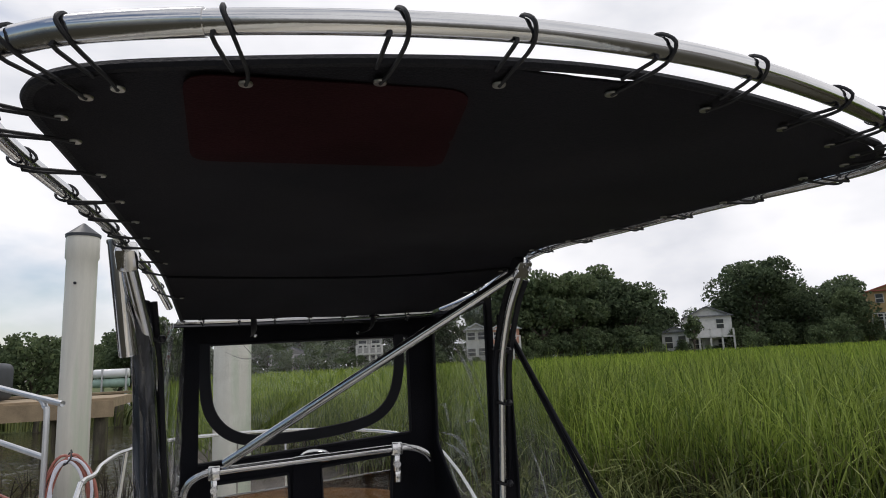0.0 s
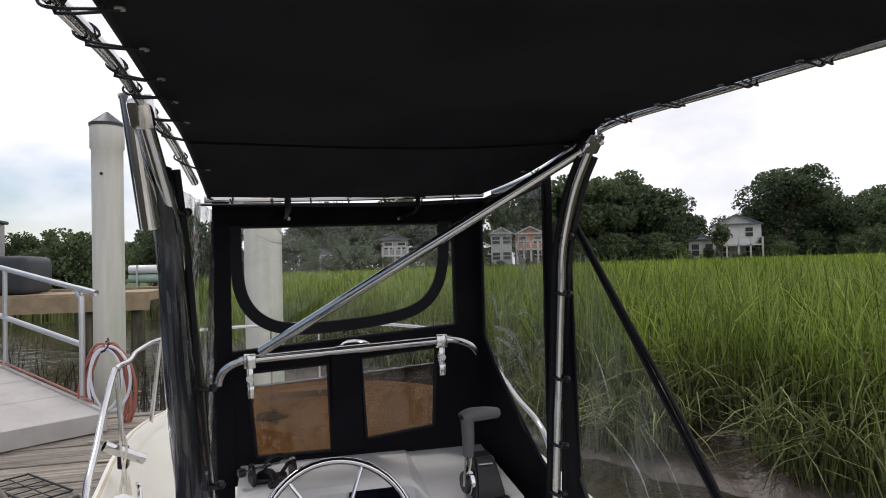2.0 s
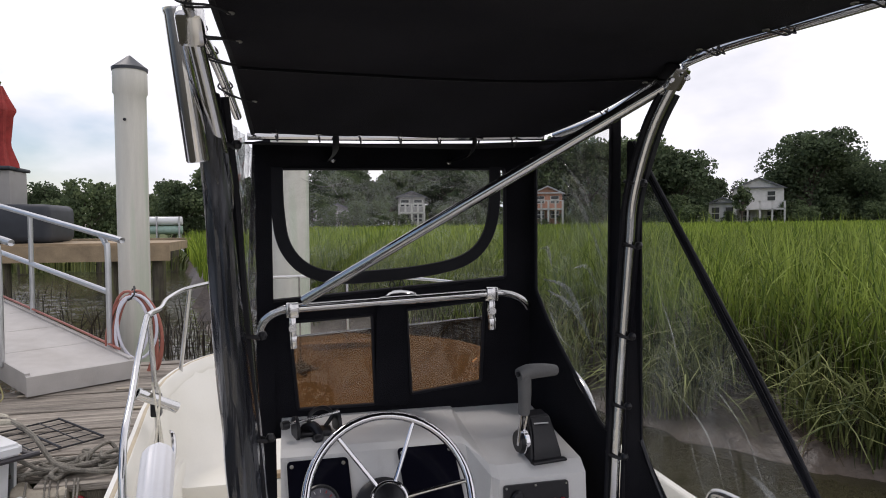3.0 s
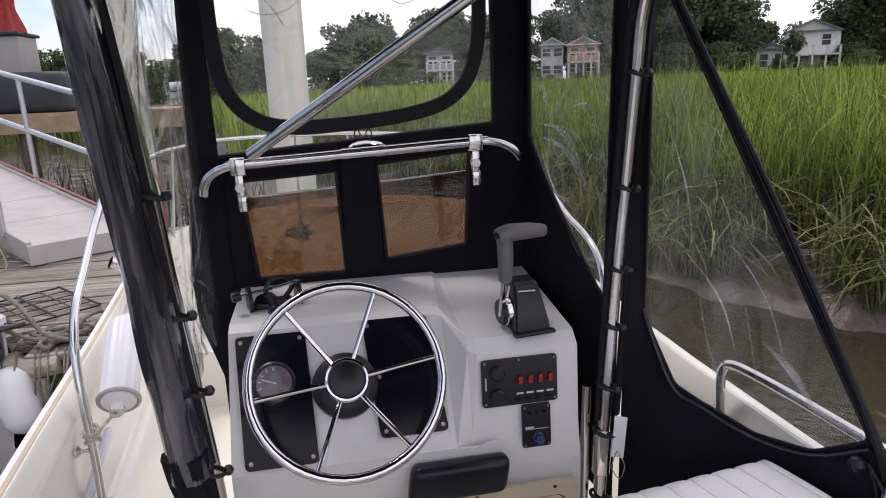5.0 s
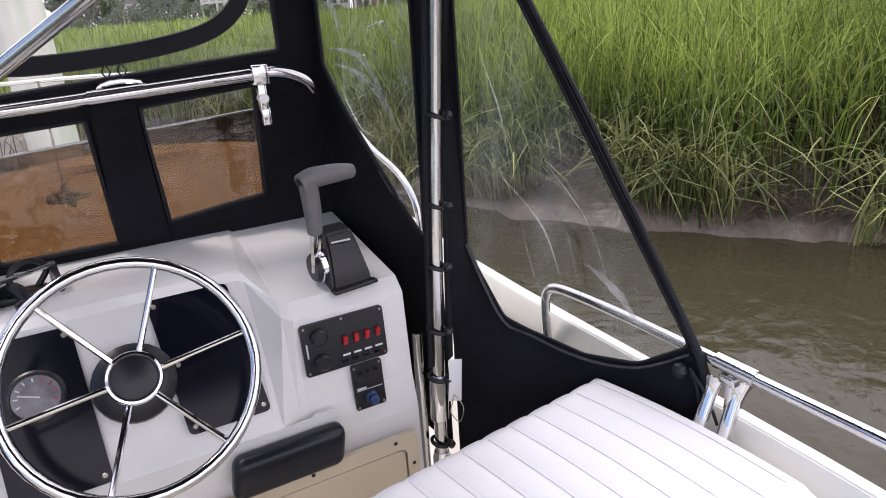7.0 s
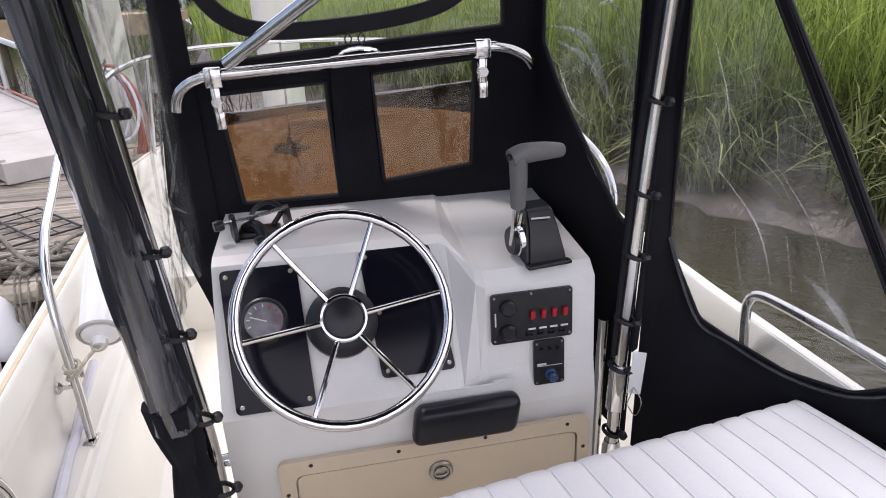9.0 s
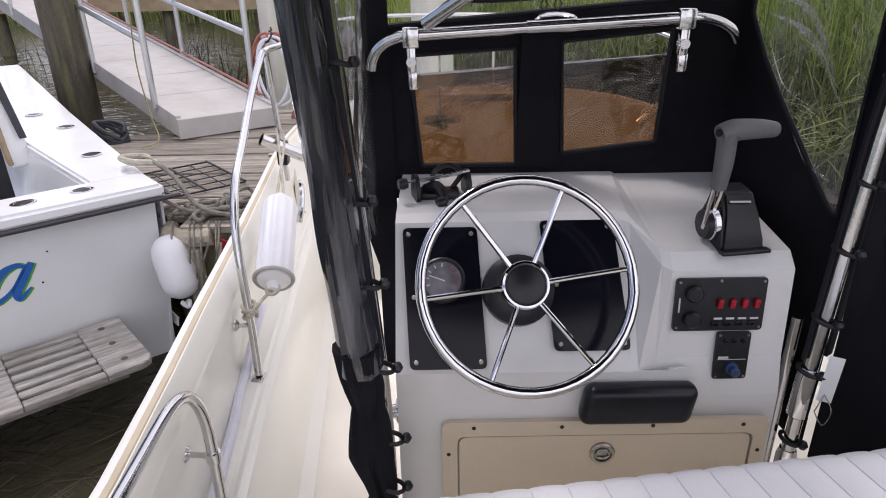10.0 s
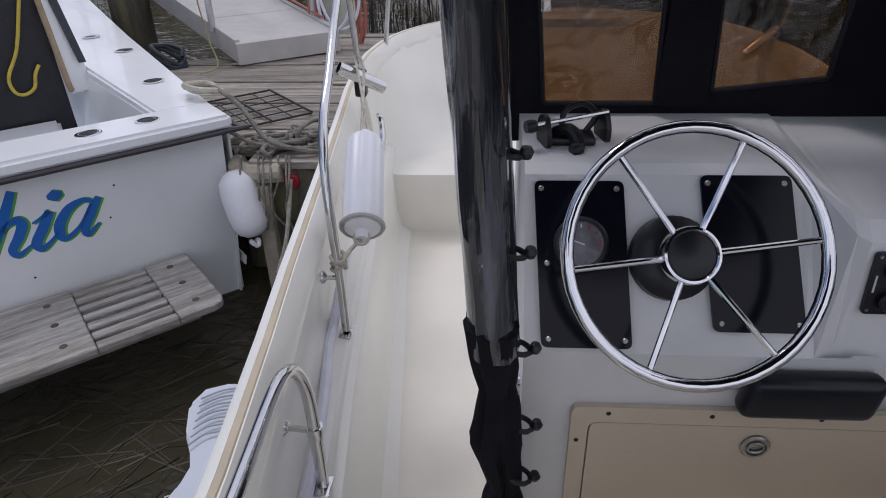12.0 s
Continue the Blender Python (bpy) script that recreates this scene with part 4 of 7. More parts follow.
for k in range(7):
    xx = -0.42 + 0.105 * k
    part("eyelet", lathe([(0.004, 0), (0.008, 0), (0.009, 0.002), (0.008, 0.003), (0.004, 0.003)], 12, pose(xx, 0.165, 1.757, 18)), STEEL, canopy)
    part("lacing", tube([(xx, 0.17, 1.764), (xx + 0.003, 0.205, 1.772), (xx + 0.004, 0.222, 1.757), (xx + 0.004, 0.205, 1.744), (xx, 0.175, 1.752)], 0.0024, 6, 3), CORD, ttop)

# legs and braces
legs = thing("sunshade_support", "polished stainless steel tube legs of the sunshade", "frame", (0.0, 0.1, 0))
SLEG = [(0.40, 0.02, 0.02), (0.405, 0.02, 0.5), (0.416, 0.022, 0.78), (0.437, 0.03, 1.10), (0.447, 0.03, 1.24), (0.447, 0.0, 1.475), (0.446, -0.022, 1.60), (0.452, -0.09, 1.75), (0.464, -0.184, 1.868)]
part("leg", tube(SLEG, 0.0145, 14, 6), STEEL, legs)
PLEG = [(-0.44, -0.02, 0.02), (-0.442, -0.02, 0.6), (-0.455, -0.045, 0.9), (-0.472, -0.055, 1.15), (-0.49, -0.07, 1.42), (-0.515, -0.15, 1.66), (-0.543, -0.335, 1.865)]
part("leg", tube(PLEG, 0.0145, 14, 6), STEEL, legs)
part("diagonal_brace", tube([(-0.352, 0.38, 1.318), (0.445, -0.15, 1.842)], 0.0145, 14, 1), STEEL, legs)
jaw = part("clamp", turned(box(-0.026, 0.026, -0.02, 0.02, -0.028, 0.028, 0.008), along((0.460, -0.172, 1.862), (0.474, -0.225, 1.93))), STEEL, legs, "bolted stainless clamp")
for k in (-1, 1):
    part("bolt", lathe([(0.007, 0), (0.007, 0.005), (0.0045, 0.007), (0, 0.007)], 8, along((0.455 + 0.02 * k, -0.20, 1.850 + 0.004 * k), (0.425 + 0.02 * k, -0.5, 1.80))), CHROME, jaw)
part("clamp", turned(box(-0.022, 0.022, -0.02, 0.02, -0.03, 0.03, 0.008), along((-0.543, -0.335, 1.862), (-0.545, -0.40, 1.93))), STEEL, legs)
part("brace_eye", tube([(0.470, -0.215, 1.895), (0.480, -0.235, 1.91), (0.490, -0.215, 1.925), (0.480, -0.195, 1.91)], 0.005, 8, 4, True), CHROME, legs)
for p, q in (((0.406, 0.020, 0.56), (0.41, 0.021, 0.66)), ((0.403, 0.02, 0.36), (0.404, 0.02, 0.44))):
    part("leg_socket", lathe([(0.017, 0), (0.021, 0.004), (0.021, 0.10), (0.017, 0.115)], 16, along(p, q)), CHROME, legs)
part("base_post", tube([(0.376, 0.045, 0.35), (0.376, 0.045, 0.60), (0.378, 0.045, 0.78)], 0.011, 12, 2), STEEL, legs)
part("pull_pin_ring", tube([(0.43, -0.012, 0.635), (0.447, -0.02, 0.60), (0.432, -0.025, 0.57), (0.413, -0.02, 0.60)], 0.0012, 5, 5, True), STEEL, legs)
part("tag", plate([(0, 0), (0.028, -0.004), (0.034, 0.10), (0.006, 0.104)], (), 0.001, upright(0.418, -0.008, 0.5, -0.03) @ Matrix.Translation((0, 0.62, 0.0))), HULLW, legs, "loose white tag on the leg")
part("mount_foot", lathe([(0.022, 0), (0.022, 0.006), (0.010, 0.012), (0.010, 0.03), (0, 0.03)], 16, along((-0.42, 0.06, 0.55), (-0.5, 0.06, 0.55))), CHROME, legs)


def tie(x, y, z, parent, d=(0.0, -1, 0)):
    """A black ball-and-loop tie round a leg."""
    d = Vector(d).normalized()
    c = Vector((x, y, z))
    s = d.cross(Vector((0, 0, 1))).normalized()
    a = part("tie_loop", tube([tuple(c + (d * math.cos(k) + s * math.sin(k)) * 0.020 + Vector((0, 0, 0.006 * math.sin(k)))) for k in np.linspace(0, 2 * math.pi, 10, endpoint=False)], 0.0045, 6, 2, True), CORD, parent)
    part("tie_ball", lathe([(0.0, -0.010), (0.007, -0.008), (0.0105, 0), (0.007, 0.008), (0, 0.010)], 10, Matrix.Translation(c + d * 0.012 - s * 0.024)), BLACKP, parent)
    return a


# rod holders at the port clamp
rods = thing("rod_holder", "pair of chrome tube rod holders on the sunshade leg", "rod holder", (-0.52, -0.24, 1.7))
RODA, RODB = Vector((-0.553, -0.20, 1.65)), Vector((-0.581, -0.235, 1.912))
rm = along(RODA, RODB)
part("holder_tube", lathe([(0.019, 0), (0.0215, 0.004), (0.0215, 0.262), (0.0235, 0.268), (0.0235, 0.274), (0.0195, 0.274), (0.0185, 0.262), (0.0185, 0.02), (0.0, 0.02)], 20, rm), CHROME, rods)
part("holder_bracket", turned(box(-0.02, 0.02, -0.012, 0.03, 0.10, 0.15, 0.004), rm), STEEL, rods)

# ---- canvas and clear vinyl enclosure ----
curtain = thing("weather_curtain", "black canvas spray curtain with clear vinyl windows", "curtain", (-0.05, 0.46, 0.9))
FR = upright(-0.53, 0.462, 0.34, 0.462)


def fr(x, z):
    return (x + 0.53, z)


def rect(x0, x1, z0, z1, r=0.01, f=fr):
    return rounded([f(x0, z0), f(x1, z0), f(x1, z1), f(x0, z1)], r, 3)


UP = rounded([fr(-0.465, 1.308), fr(0.275, 1.362), fr(0.272, 1.705), fr(-0.47, 1.695)], 0.012, 3)
LOWL = rounded([fr(-0.372, 0.985), fr(-0.142, 0.985), fr(-0.150, 1.258), fr(-0.395, 1.245)], 0.008, 3)
LOWR = rounded([fr(-0.032, 1.01), fr(0.192, 1.035), fr(0.205, 1.292), fr(-0.045, 1.27)], 0.008, 3)
OUT = [fr(-0.486, 0.90), fr(0.365, 0.93), fr(0.365, 1.775), fr(-0.486, 1.765)]
part("front_panel", plate(OUT, [UP, LOWL, LOWR], 0.003, FR), CANVAS, curtain)
for name, loop, m in (("upper_window", UP, VINYL), ("lower_window", LOWL, VINYL), ("lower_window", LOWR, VINYL)):
    w = part(name, plate(loop, (), 0.0008, FR @ Matrix.Translation((0, 0, 0.001))), m, curtain, "clear vinyl window")
    w.visible_shadow = False
    part("window_hem", tube([tuple(FR @ Vector((u, v, 0.003))) for u, v in loop], 0.0055, 6, 1, True), HEM, curtain)
    if name == "upper_window":
        # slivers along the creases, their highlight put in as pale haze
        for pts in ([(-0.36, 1.67), (-0.30, 1.645), (-0.24, 1.655), (-0.20, 1.685)], [(-0.30, 1.69), (-0.27, 1.655), (-0.25, 1.62)], [(0.0, 1.69), (0.04, 1.665), (0.09, 1.68)], [(-0.455, 1.40), (-0.45, 1.52), (-0.458, 1.66)]):
            part("crease_glint", tube([(a_, 0.4575, b_) for a_, b_ in pts], [0.0006, 0.003, 0.003, 0.0006][:len(pts)], 6, 5, squash=0.35), CREASE_GLINT, w).visible_shadow = False
# U-shaped zip flap
UZ = [(-0.425, 1.70), (-0.422, 1.58), (-0.405, 1.475), (-0.35, 1.405), (-0.26, 1.375), (-0.10, 1.378), (0.05, 1.395), (0.15, 1.425), (0.21, 1.485), (0.237, 1.58), (0.24, 1.71)]
upts = curve_pts([(a, 0.455, b) for a, b in UZ], 5)
uz = loft([[(q.x - n_.x * 0.019, 0.457, q.z - n_.z * 0.019), (q.x - n_.x * 0.017, 0.453, q.z - n_.z * 0.017), (q.x + n_.x * 0.017, 0.453, q.z + n_.z * 0.017), (q.x + n_.x * 0.019, 0.457, q.z + n_.z * 0.019)] for q, n_ in [(q, Vector(((upts[min(i + 1, len(upts) - 1)] - upts[max(i - 1, 0)]).z, 0, -(upts[min(i + 1, len(upts) - 1)] - upts[max(i - 1, 0)]).x)).normalized()) for i, q in enumerate(upts)]], True)
part("zip_band", uz, HEM, curtain, "black U-shaped zipper band")
for k in (-0.02, 0.01):
    part("zip_pull", tube([(-0.07 + k, 0.448, 1.365), (-0.078 + k, 0.446, 1.35), (-0.07 + k, 0.445, 1.338), (-0.062 + k, 0.446, 1.35)], 0.0018, 5, 4, True), BLACKP, curtain)
for xx in (-0.262, 0.092):
    part("snap", lathe([(0.007, 0), (0.007, 0.003), (0.004, 0.005), (0, 0.005)], 10, along((xx, 0.459, 1.722), (xx, 0, 1.722))), STEEL, curtain)
# roof strip from the front bar to the panel, and the padded band under the windows
part("top_flap", solid(loft([[(-0.51, 0.225, 1.742), (-0.2, 0.22, 1.744), (0.1, 0.21, 1.75), (0.36, 0.185, 1.762)], [(-0.515, 0.33, 1.752), (-0.2, 0.33, 1.750), (0.1, 0.33, 1.75), (0.37, 0.32, 1.768)], [(-0.53, 0.462, 1.77), (-0.2, 0.465, 1.772), (0.1, 0.465, 1.772), (0.365, 0.462, 1.778)]]), 0.003), CANVAS, curtain)
for xx in (-0.27, 0.10):
    part("hanging_strap", tube([(xx, 0.20, 1.768), (xx, 0.205, 1.745), (xx + 0.002, 0.26, 1.725), (xx, 0.455, 1.725)], 0.012, 6, 4, squash=0.25), HEM, curtain)
part("centre_pad", plate(rounded([(-0.02, 0), (0.085, 0), (0.075, 0.33), (-0.01, 0.33)], 0.01), (), 0.008, upright(-0.125, 0.455, 0.0, 0.455) @ Matrix.Translation((0, 0.98, 0))), CANVAS, curtain)

# starboard quarter panel from the front corner to the leg
QX0, QY0, QX1, QY1 = 0.36, 0.46, 0.452, 0.05
QM = upright(QX0, QY0, QX1, QY1)
ql = math.hypot(QX1 - QX0, QY1 - QY0)
QW = rounded([(0.035, 1.325), (0.10, 1.235), (0.164, 1.165), (0.25, 1.08), (0.345, 0.985), (0.375, 0.97), (0.385, 1.79), (0.035, 1.73)], 0.012, 3)
part("quarter_panel", plate([(0, 0.5), (ql, 0.45), (ql, 1.83), (0, 1.775)], [QW], 0.003, QM), CANVAS, curtain)
qw = part("quarter_window", plate(QW, (), 0.0008, QM @ Matrix.Translation((0, 0, 0.001))), VINYLS, curtain, "creased clear vinyl window")
qw.visible_shadow = False
part("window_hem", tube([tuple(QM @ Vector((u, v, 0.003))) for u, v in QW], 0.0055, 6, 1, True), HEM, curtain)
gc = np.random.default_rng(9)
# crease highlights of the quarter window, laid on as pale hazy slivers
for u0, v0, u1, v1, bow in ((0.06, 1.36, 0.30, 1.22, 0.05), (0.08, 1.33, 0.33, 1.17, 0.04), (0.10, 1.28, 0.26, 1.16, -0.03), (0.16, 1.68, 0.36, 1.42, 0.02), (0.18, 1.71, 0.35, 1.50, 0.015), (0.05, 1.45, 0.12, 1.40, 0.03), (0.22, 1.40, 0.33, 1.36, 0.03), (0.22, 1.10, 0.34, 1.03, -0.01)):
    mid = ((u0 + u1) / 2 + bow * 0.4, (v0 + v1) / 2 + bow)
    part("crease_glint", tube([tuple(QM @ Vector((a_, b_, 0.0035))) for a_, b_ in ((u0, v0), mid, (u1, v1))], [0.0008, 0.007, 0.001], 6, 7, squash=0.12), CREASE_GLINT, qw).visible_shadow = False
# zip strips either side of the leg
LEGL = [(0.416, 0.022, 0.70), (0.437, 0.03, 1.10), (0.447, 0.03, 1.24), (0.447, 0.0, 1.475), (0.446, -0.022, 1.60), (0.452, -0.09, 1.75), (0.460, -0.15, 1.83)]
for off in ((-0.030, -0.004), (0.020, 0.006)):
    part("zip_strip", solid(loft([[(q.x + off[0] + 0.006 * k, q.y + off[1] + 0.004 * k, q.z) for k in range(4)] for q in curve_pts(LEGL, 4)]), 0.006), HEM, curtain)
for x, y, h in ((0.404, 0.02, 0.50), (0.408, 0.02, 0.67), (0.416, 0.022, 0.785), (0.426, 0.026, 0.93), (0.437, 0.03, 1.06), (0.447, 0.03, 1.24), (0.447, 0.0, 1.475), (0.446, -0.022, 1.63)):
    tie(x, y, h, curtain, (-0.5, -1, 0))

# starboard wing: scuffed vinyl triangle with a thick hem
WX0, WY0, WX1, WY1 = 0.462, 0.035, 0.733, -0.395
WGM = upright(WX0, WY0, WX1, WY1)
WOUT = rounded([(0.0, 0.42), (0.30, 0.50), (0.535, 0.70), (0.535, 0.78), (0.505, 0.83), (0.03, 1.73), (0.0, 1.75)], 0.02, 3)
WWIN = rounded([(0.040, 1.68), (0.028, 0.95), (0.055, 0.885), (0.10, 0.79), (0.16, 0.765), (0.28, 0.745), (0.40, 0.765), (0.492, 0.83)], 0.015, 3)


def billow(u, v, w):
    out = 0.062 * math.sin(math.pi * min(1.0, max(0.0, u) / 0.505) ** 0.55) * min(1.0, max(0.0, (1.55 - v) / 0.6))
    p = WGM @ Vector((u, v, w - out + 0.004 * math.sin(u * 23) * math.sin((v - 0.6) * 6)))
    return p


part("wing_panel", plate(WOUT, [WWIN], 0.003, None, billow), CANVAS, curtain)
ww = part("wing_window", plate(WWIN, (), 0.0008, None, lambda u, v, w: billow(u, v, w + 0.001), 1), VINYLS, curtain, "hazy scuffed vinyl wing window")
ww.visible_shadow = False
# pale slivers painting the highlights on the wing's creases
for u0, v0, u1, v1, bow in ((0.10, 1.12, 0.24, 0.86, 0.02), (0.14, 1.05, 0.20, 0.82, -0.01), (0.20, 1.15, 0.34, 0.90, 0.015), (0.08, 1.35, 0.13, 1.10, 0.01), (0.28, 0.95, 0.40, 0.84, 0.01), (0.24, 1.02, 0.28, 0.85, 0.0)):
    mid = ((u0 + u1) / 2 + bow, (v0 + v1) / 2 + bow)
    part("crease_glint", tube([tuple(billow(a_, b_, 0.003)) for a_, b_ in ((u0, v0), mid, (u1, v1))], [0.0008, 0.008, 0.001], 6, 7, squash=0.12), CREASE_GLINT, ww).visible_shadow = False
part("wing_hem", tube([tuple(billow(u, v, 0.002)) for u, v in ((0.02, 1.74), (0.15, 1.50), (0.30, 1.215), (0.45, 0.93), (0.51, 0.815), (0.535, 0.74))], [0.005, 0.006, 0.0065, 0.007, 0.009, 0.010], 8, 4), HEM, curtain)
BINDING = mat("grey_black_binding", (0.022, 0.023, 0.030), 0.5, 0, 0.3, 14, 0.2, 200)
part("window_binding", tube([tuple(billow(u, v - 0.008, 0.004)) for u, v in ((0.028, 0.97), (0.055, 0.885), (0.10, 0.79), (0.16, 0.765), (0.28, 0.745), (0.40, 0.765), (0.495, 0.825))], 0.0095, 8, 4, squash=0.4), BINDING, curtain, "grey-black sewn binding")
part("window_hem", tube([tuple(billow(u, v, 0.003)) for u, v in WWIN], 0.003, 6, 1, True), HEM, curtain)
part("tie_ball", lathe([(0.0, -0.016), (0.011, -0.012), (0.016, 0), (0.011, 0.012), (0, 0.016)], 12, Matrix.Translation((0.712, -0.375, 0.785))), BLACKP, curtain)
for k in (0, 1):
    part("tie_cord", tube([(0.725, -0.385, 0.79), (0.728, -0.405 - 0.02 * k, 0.75), (0.725 + 0.02 * k, -0.42 - 0.02 * k, 0.69)], 0.003, 6, 3), CORD, curtain)

# port side: hanging clear panel gathered to a glossy roll with black canvas at the foot
part("side_panel", plate([(0.055, 0.42), (0.11, 0.42), (0.105, 1.78), (0.055, 1.77), (0.03, 1.25), (0.005, 1.02), (0.01, 0.88), (0.055, 0.72)], (), 0.003, upright(-0.545, 0.46, -0.435, 0.462) @ Matrix.Translation((0, 0, 0.006))), CANVAS, curtain)
pw = part("side_window", solid(loft([[(-0.485, 0.455, h)] + [(-0.487 - 0.02 * f_ - 0.012 * math.sin(math.pi * f_) * math.sin(f_ * 9 + h * 6) - 0.008 * math.sin(math.pi * f_) * math.sin(h * 17 + f_ * 21), 0.455 - 0.53 * f_, h) for f_ in np.linspace(0.07, 1, 14)] for h in np.linspace(0.84, 1.745, 22)]), 0.0008), VINYLW, curtain, "wavy clear vinyl side window")
pw.visible_shadow = False
# white highlights of the crinkled side window, added as hazy slivers
for ya, za, yb, zb, bow in ((0.40, 1.70, 0.36, 1.05, 0.03), (0.30, 1.66, 0.33, 1.20, -0.03), (0.22, 1.45, 0.16, 0.95, 0.04), (0.10, 1.60, 0.14, 1.25, -0.02), (0.42, 1.15, 0.20, 1.02, 0.05), (0.38, 1.00, 0.24, 1.12, -0.04), (0.05, 1.25, 0.02, 0.95, 0.02)):
    part("crease_glint", tube([(-0.492, ya, za), (-0.500, (ya + yb) / 2 + bow, (za + zb) / 2), (-0.496, yb, zb)], [0.0008, 0.005, 0.0008], 6, 7, squash=0.25), CREASE_GLINT, pw).visible_shadow = False
ROLL = [(-0.540, -0.19, 1.78), (-0.525, -0.145, 1.58), (-0.515, -0.115, 1.36), (-0.502, -0.105, 1.16), (-0.486, -0.10, 0.95), (-0.472, -0.095, 0.77)]
# the pale lengthwise streaks are sky highlights painted into the vinyl's colour
GLOSSV = mat("dark_vinyl_painted_streaks", (0.022, 0.024, 0.032), 0.12, 0, 0.4, 40, 1.0, 34, (0.30, 0.31, 0.35), 0.55, stretch=(1, 1, 0.07), coat=0.8)


def ribbon(points, w0, w1, bulge, seed=0.0):
    ps = curve_pts(points, 8)
    rows = []
    for i, q in enumerate(ps):
        w = float(np.interp(i / (len(ps) - 1), np.linspace(0, 1, len(w0)), w0)) if w1 is None else w0 + (w1 - w0) * i / (len(ps) - 1)
        row = []
        for k in range(26):
            a = 2 * math.pi * k / 26
            wr = 1 + bulge * noise.noise((math.cos(a) * 2 + seed, math.sin(a) * 2, q.z * 5)) + bulge * 0.6 * noise.noise((math.cos(a) * 5 + seed, math.sin(a) * 5, q.z * 4))
            row.append((q.x + math.cos(a) * w * wr * 0.85, q.y + math.sin(a) * w * wr, q.z))
        rows.append(row)
    return loft(rows, True)


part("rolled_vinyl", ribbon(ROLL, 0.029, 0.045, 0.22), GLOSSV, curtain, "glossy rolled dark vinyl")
part("gathered_canvas", ribbon([(-0.478, -0.095, 0.82), (-0.474, -0.095, 0.77), (-0.469, -0.09, 0.73), (-0.466, -0.09, 0.69), (-0.464, -0.088, 0.65), (-0.463, -0.085, 0.57), (-0.453, -0.085, 0.50), (-0.45, -0.085, 0.455), (-0.45, -0.08, 0.40), (-0.45, -0.07, 0.30), (-0.45, -0.06, 0.10)], [0.050, 0.044, 0.040, 0.031, 0.038, 0.047, 0.036, 0.027, 0.040, 0.034, 0.028], None, 0.34, 4.0), CANVAS, curtain, "gathered black canvas")
part("roll_edge", tube([(a + 0.030, b + 0.03, c) for a, b, c in ROLL], 0.010, 8, 5), HEM, curtain)
for a, b, c in ((-0.515, -0.15, 1.69), (-0.475, -0.085, 1.30), (-0.462, -0.08, 1.08), (-0.45, -0.08, 0.93), (-0.435, -0.08, 0.76), (-0.425, -0.08, 0.60), (-0.425, -0.10, 0.50)):
    tie(a, b, c, curtain, (0.5, -1, 0))

# ---- smoked windshield and grab rail ----
shield = thing("windshield", "smoked amber acrylic windshield on the console", "windshield", (-0.03, 0.5, 0.95))
ws = part("acrylic_sheet", plate(rounded([(0.04, 0.94), (0.80, 0.94), (0.79, 1.235), (0.05, 1.19)], 0.03), (), 0.005, upright(-0.46, 0.515, 0.4, 0.515)), AMBER, shield)
ws.visible_shadow = False
part("trim_bead", tube([(-0.41, 0.512, 1.192), (-0.05, 0.512, 1.214), (0.33, 0.512, 1.237)], 0.003, 6, 2), STEEL, shield)
rail = thing("grab_rail", "stainless steel grab rail across the console windshield", "rail", (-0.08, 0.41, 1.25))
part("rail_tube", tube([(-0.476, 0.415, 1.222), (-0.471, 0.409, 1.243), (-0.455, 0.40, 1.268), (-0.42, 0.392, 1.288), (-0.36, 0.388, 1.296), (-0.1, 0.386, 1.308), (0.18, 0.386, 1.32), (0.255, 0.388, 1.318), (0.305, 0.396, 1.298), (0.33, 0.41, 1.272)], 0.0125, 14, 6), STEEL, rail)
part("joint_sleeve", tube([(-0.135, 0.386, 1.3065), (-0.03, 0.386, 1.311)], 0.0145, 14, 1), STEEL, rail)
for xx, zz in ((-0.385, 1.29), (0.205, 1.318)):
    cl = part("rail_clamp", box(xx - 0.018, xx + 0.018, 0.369, 0.403, zz - 0.02, zz + 0.022, 0.004), STEEL, rail, "square stainless rail clamp")
    part("clamp_hinge", merge(box(xx - 0.010, xx + 0.010, 0.376, 0.396, zz - 0.075, zz - 0.018, 0.004), lathe([(0.011, -0.013), (0.011, 0.013)], 12, pose(xx, 0.384, zz - 0.05, 90)), box(xx - 0.008, xx + 0.012, 0.378, 0.392, zz - 0.11, zz - 0.07, 0.003)), STEEL, cl)
part("padeye", merge(tube([(-0.07 + 0.042 * math.cos(a), 0.40, 1.322 + 0.011 * math.sin(a)) for a in np.linspace(0, 2 * math.pi, 12, endpoint=False)], 0.005, 6, 1, True)), STEEL, rail)

# ---- cushion seat ----
seat = thing("seat_cushion", "white pleated vinyl seat cushion on the leaning seat", "cushion", (0.35, -0.45, 0.55))
SC = [(-0.37, -0.315), (0.675, -0.185), (0.745, -0.66), (-0.30, -0.82)]


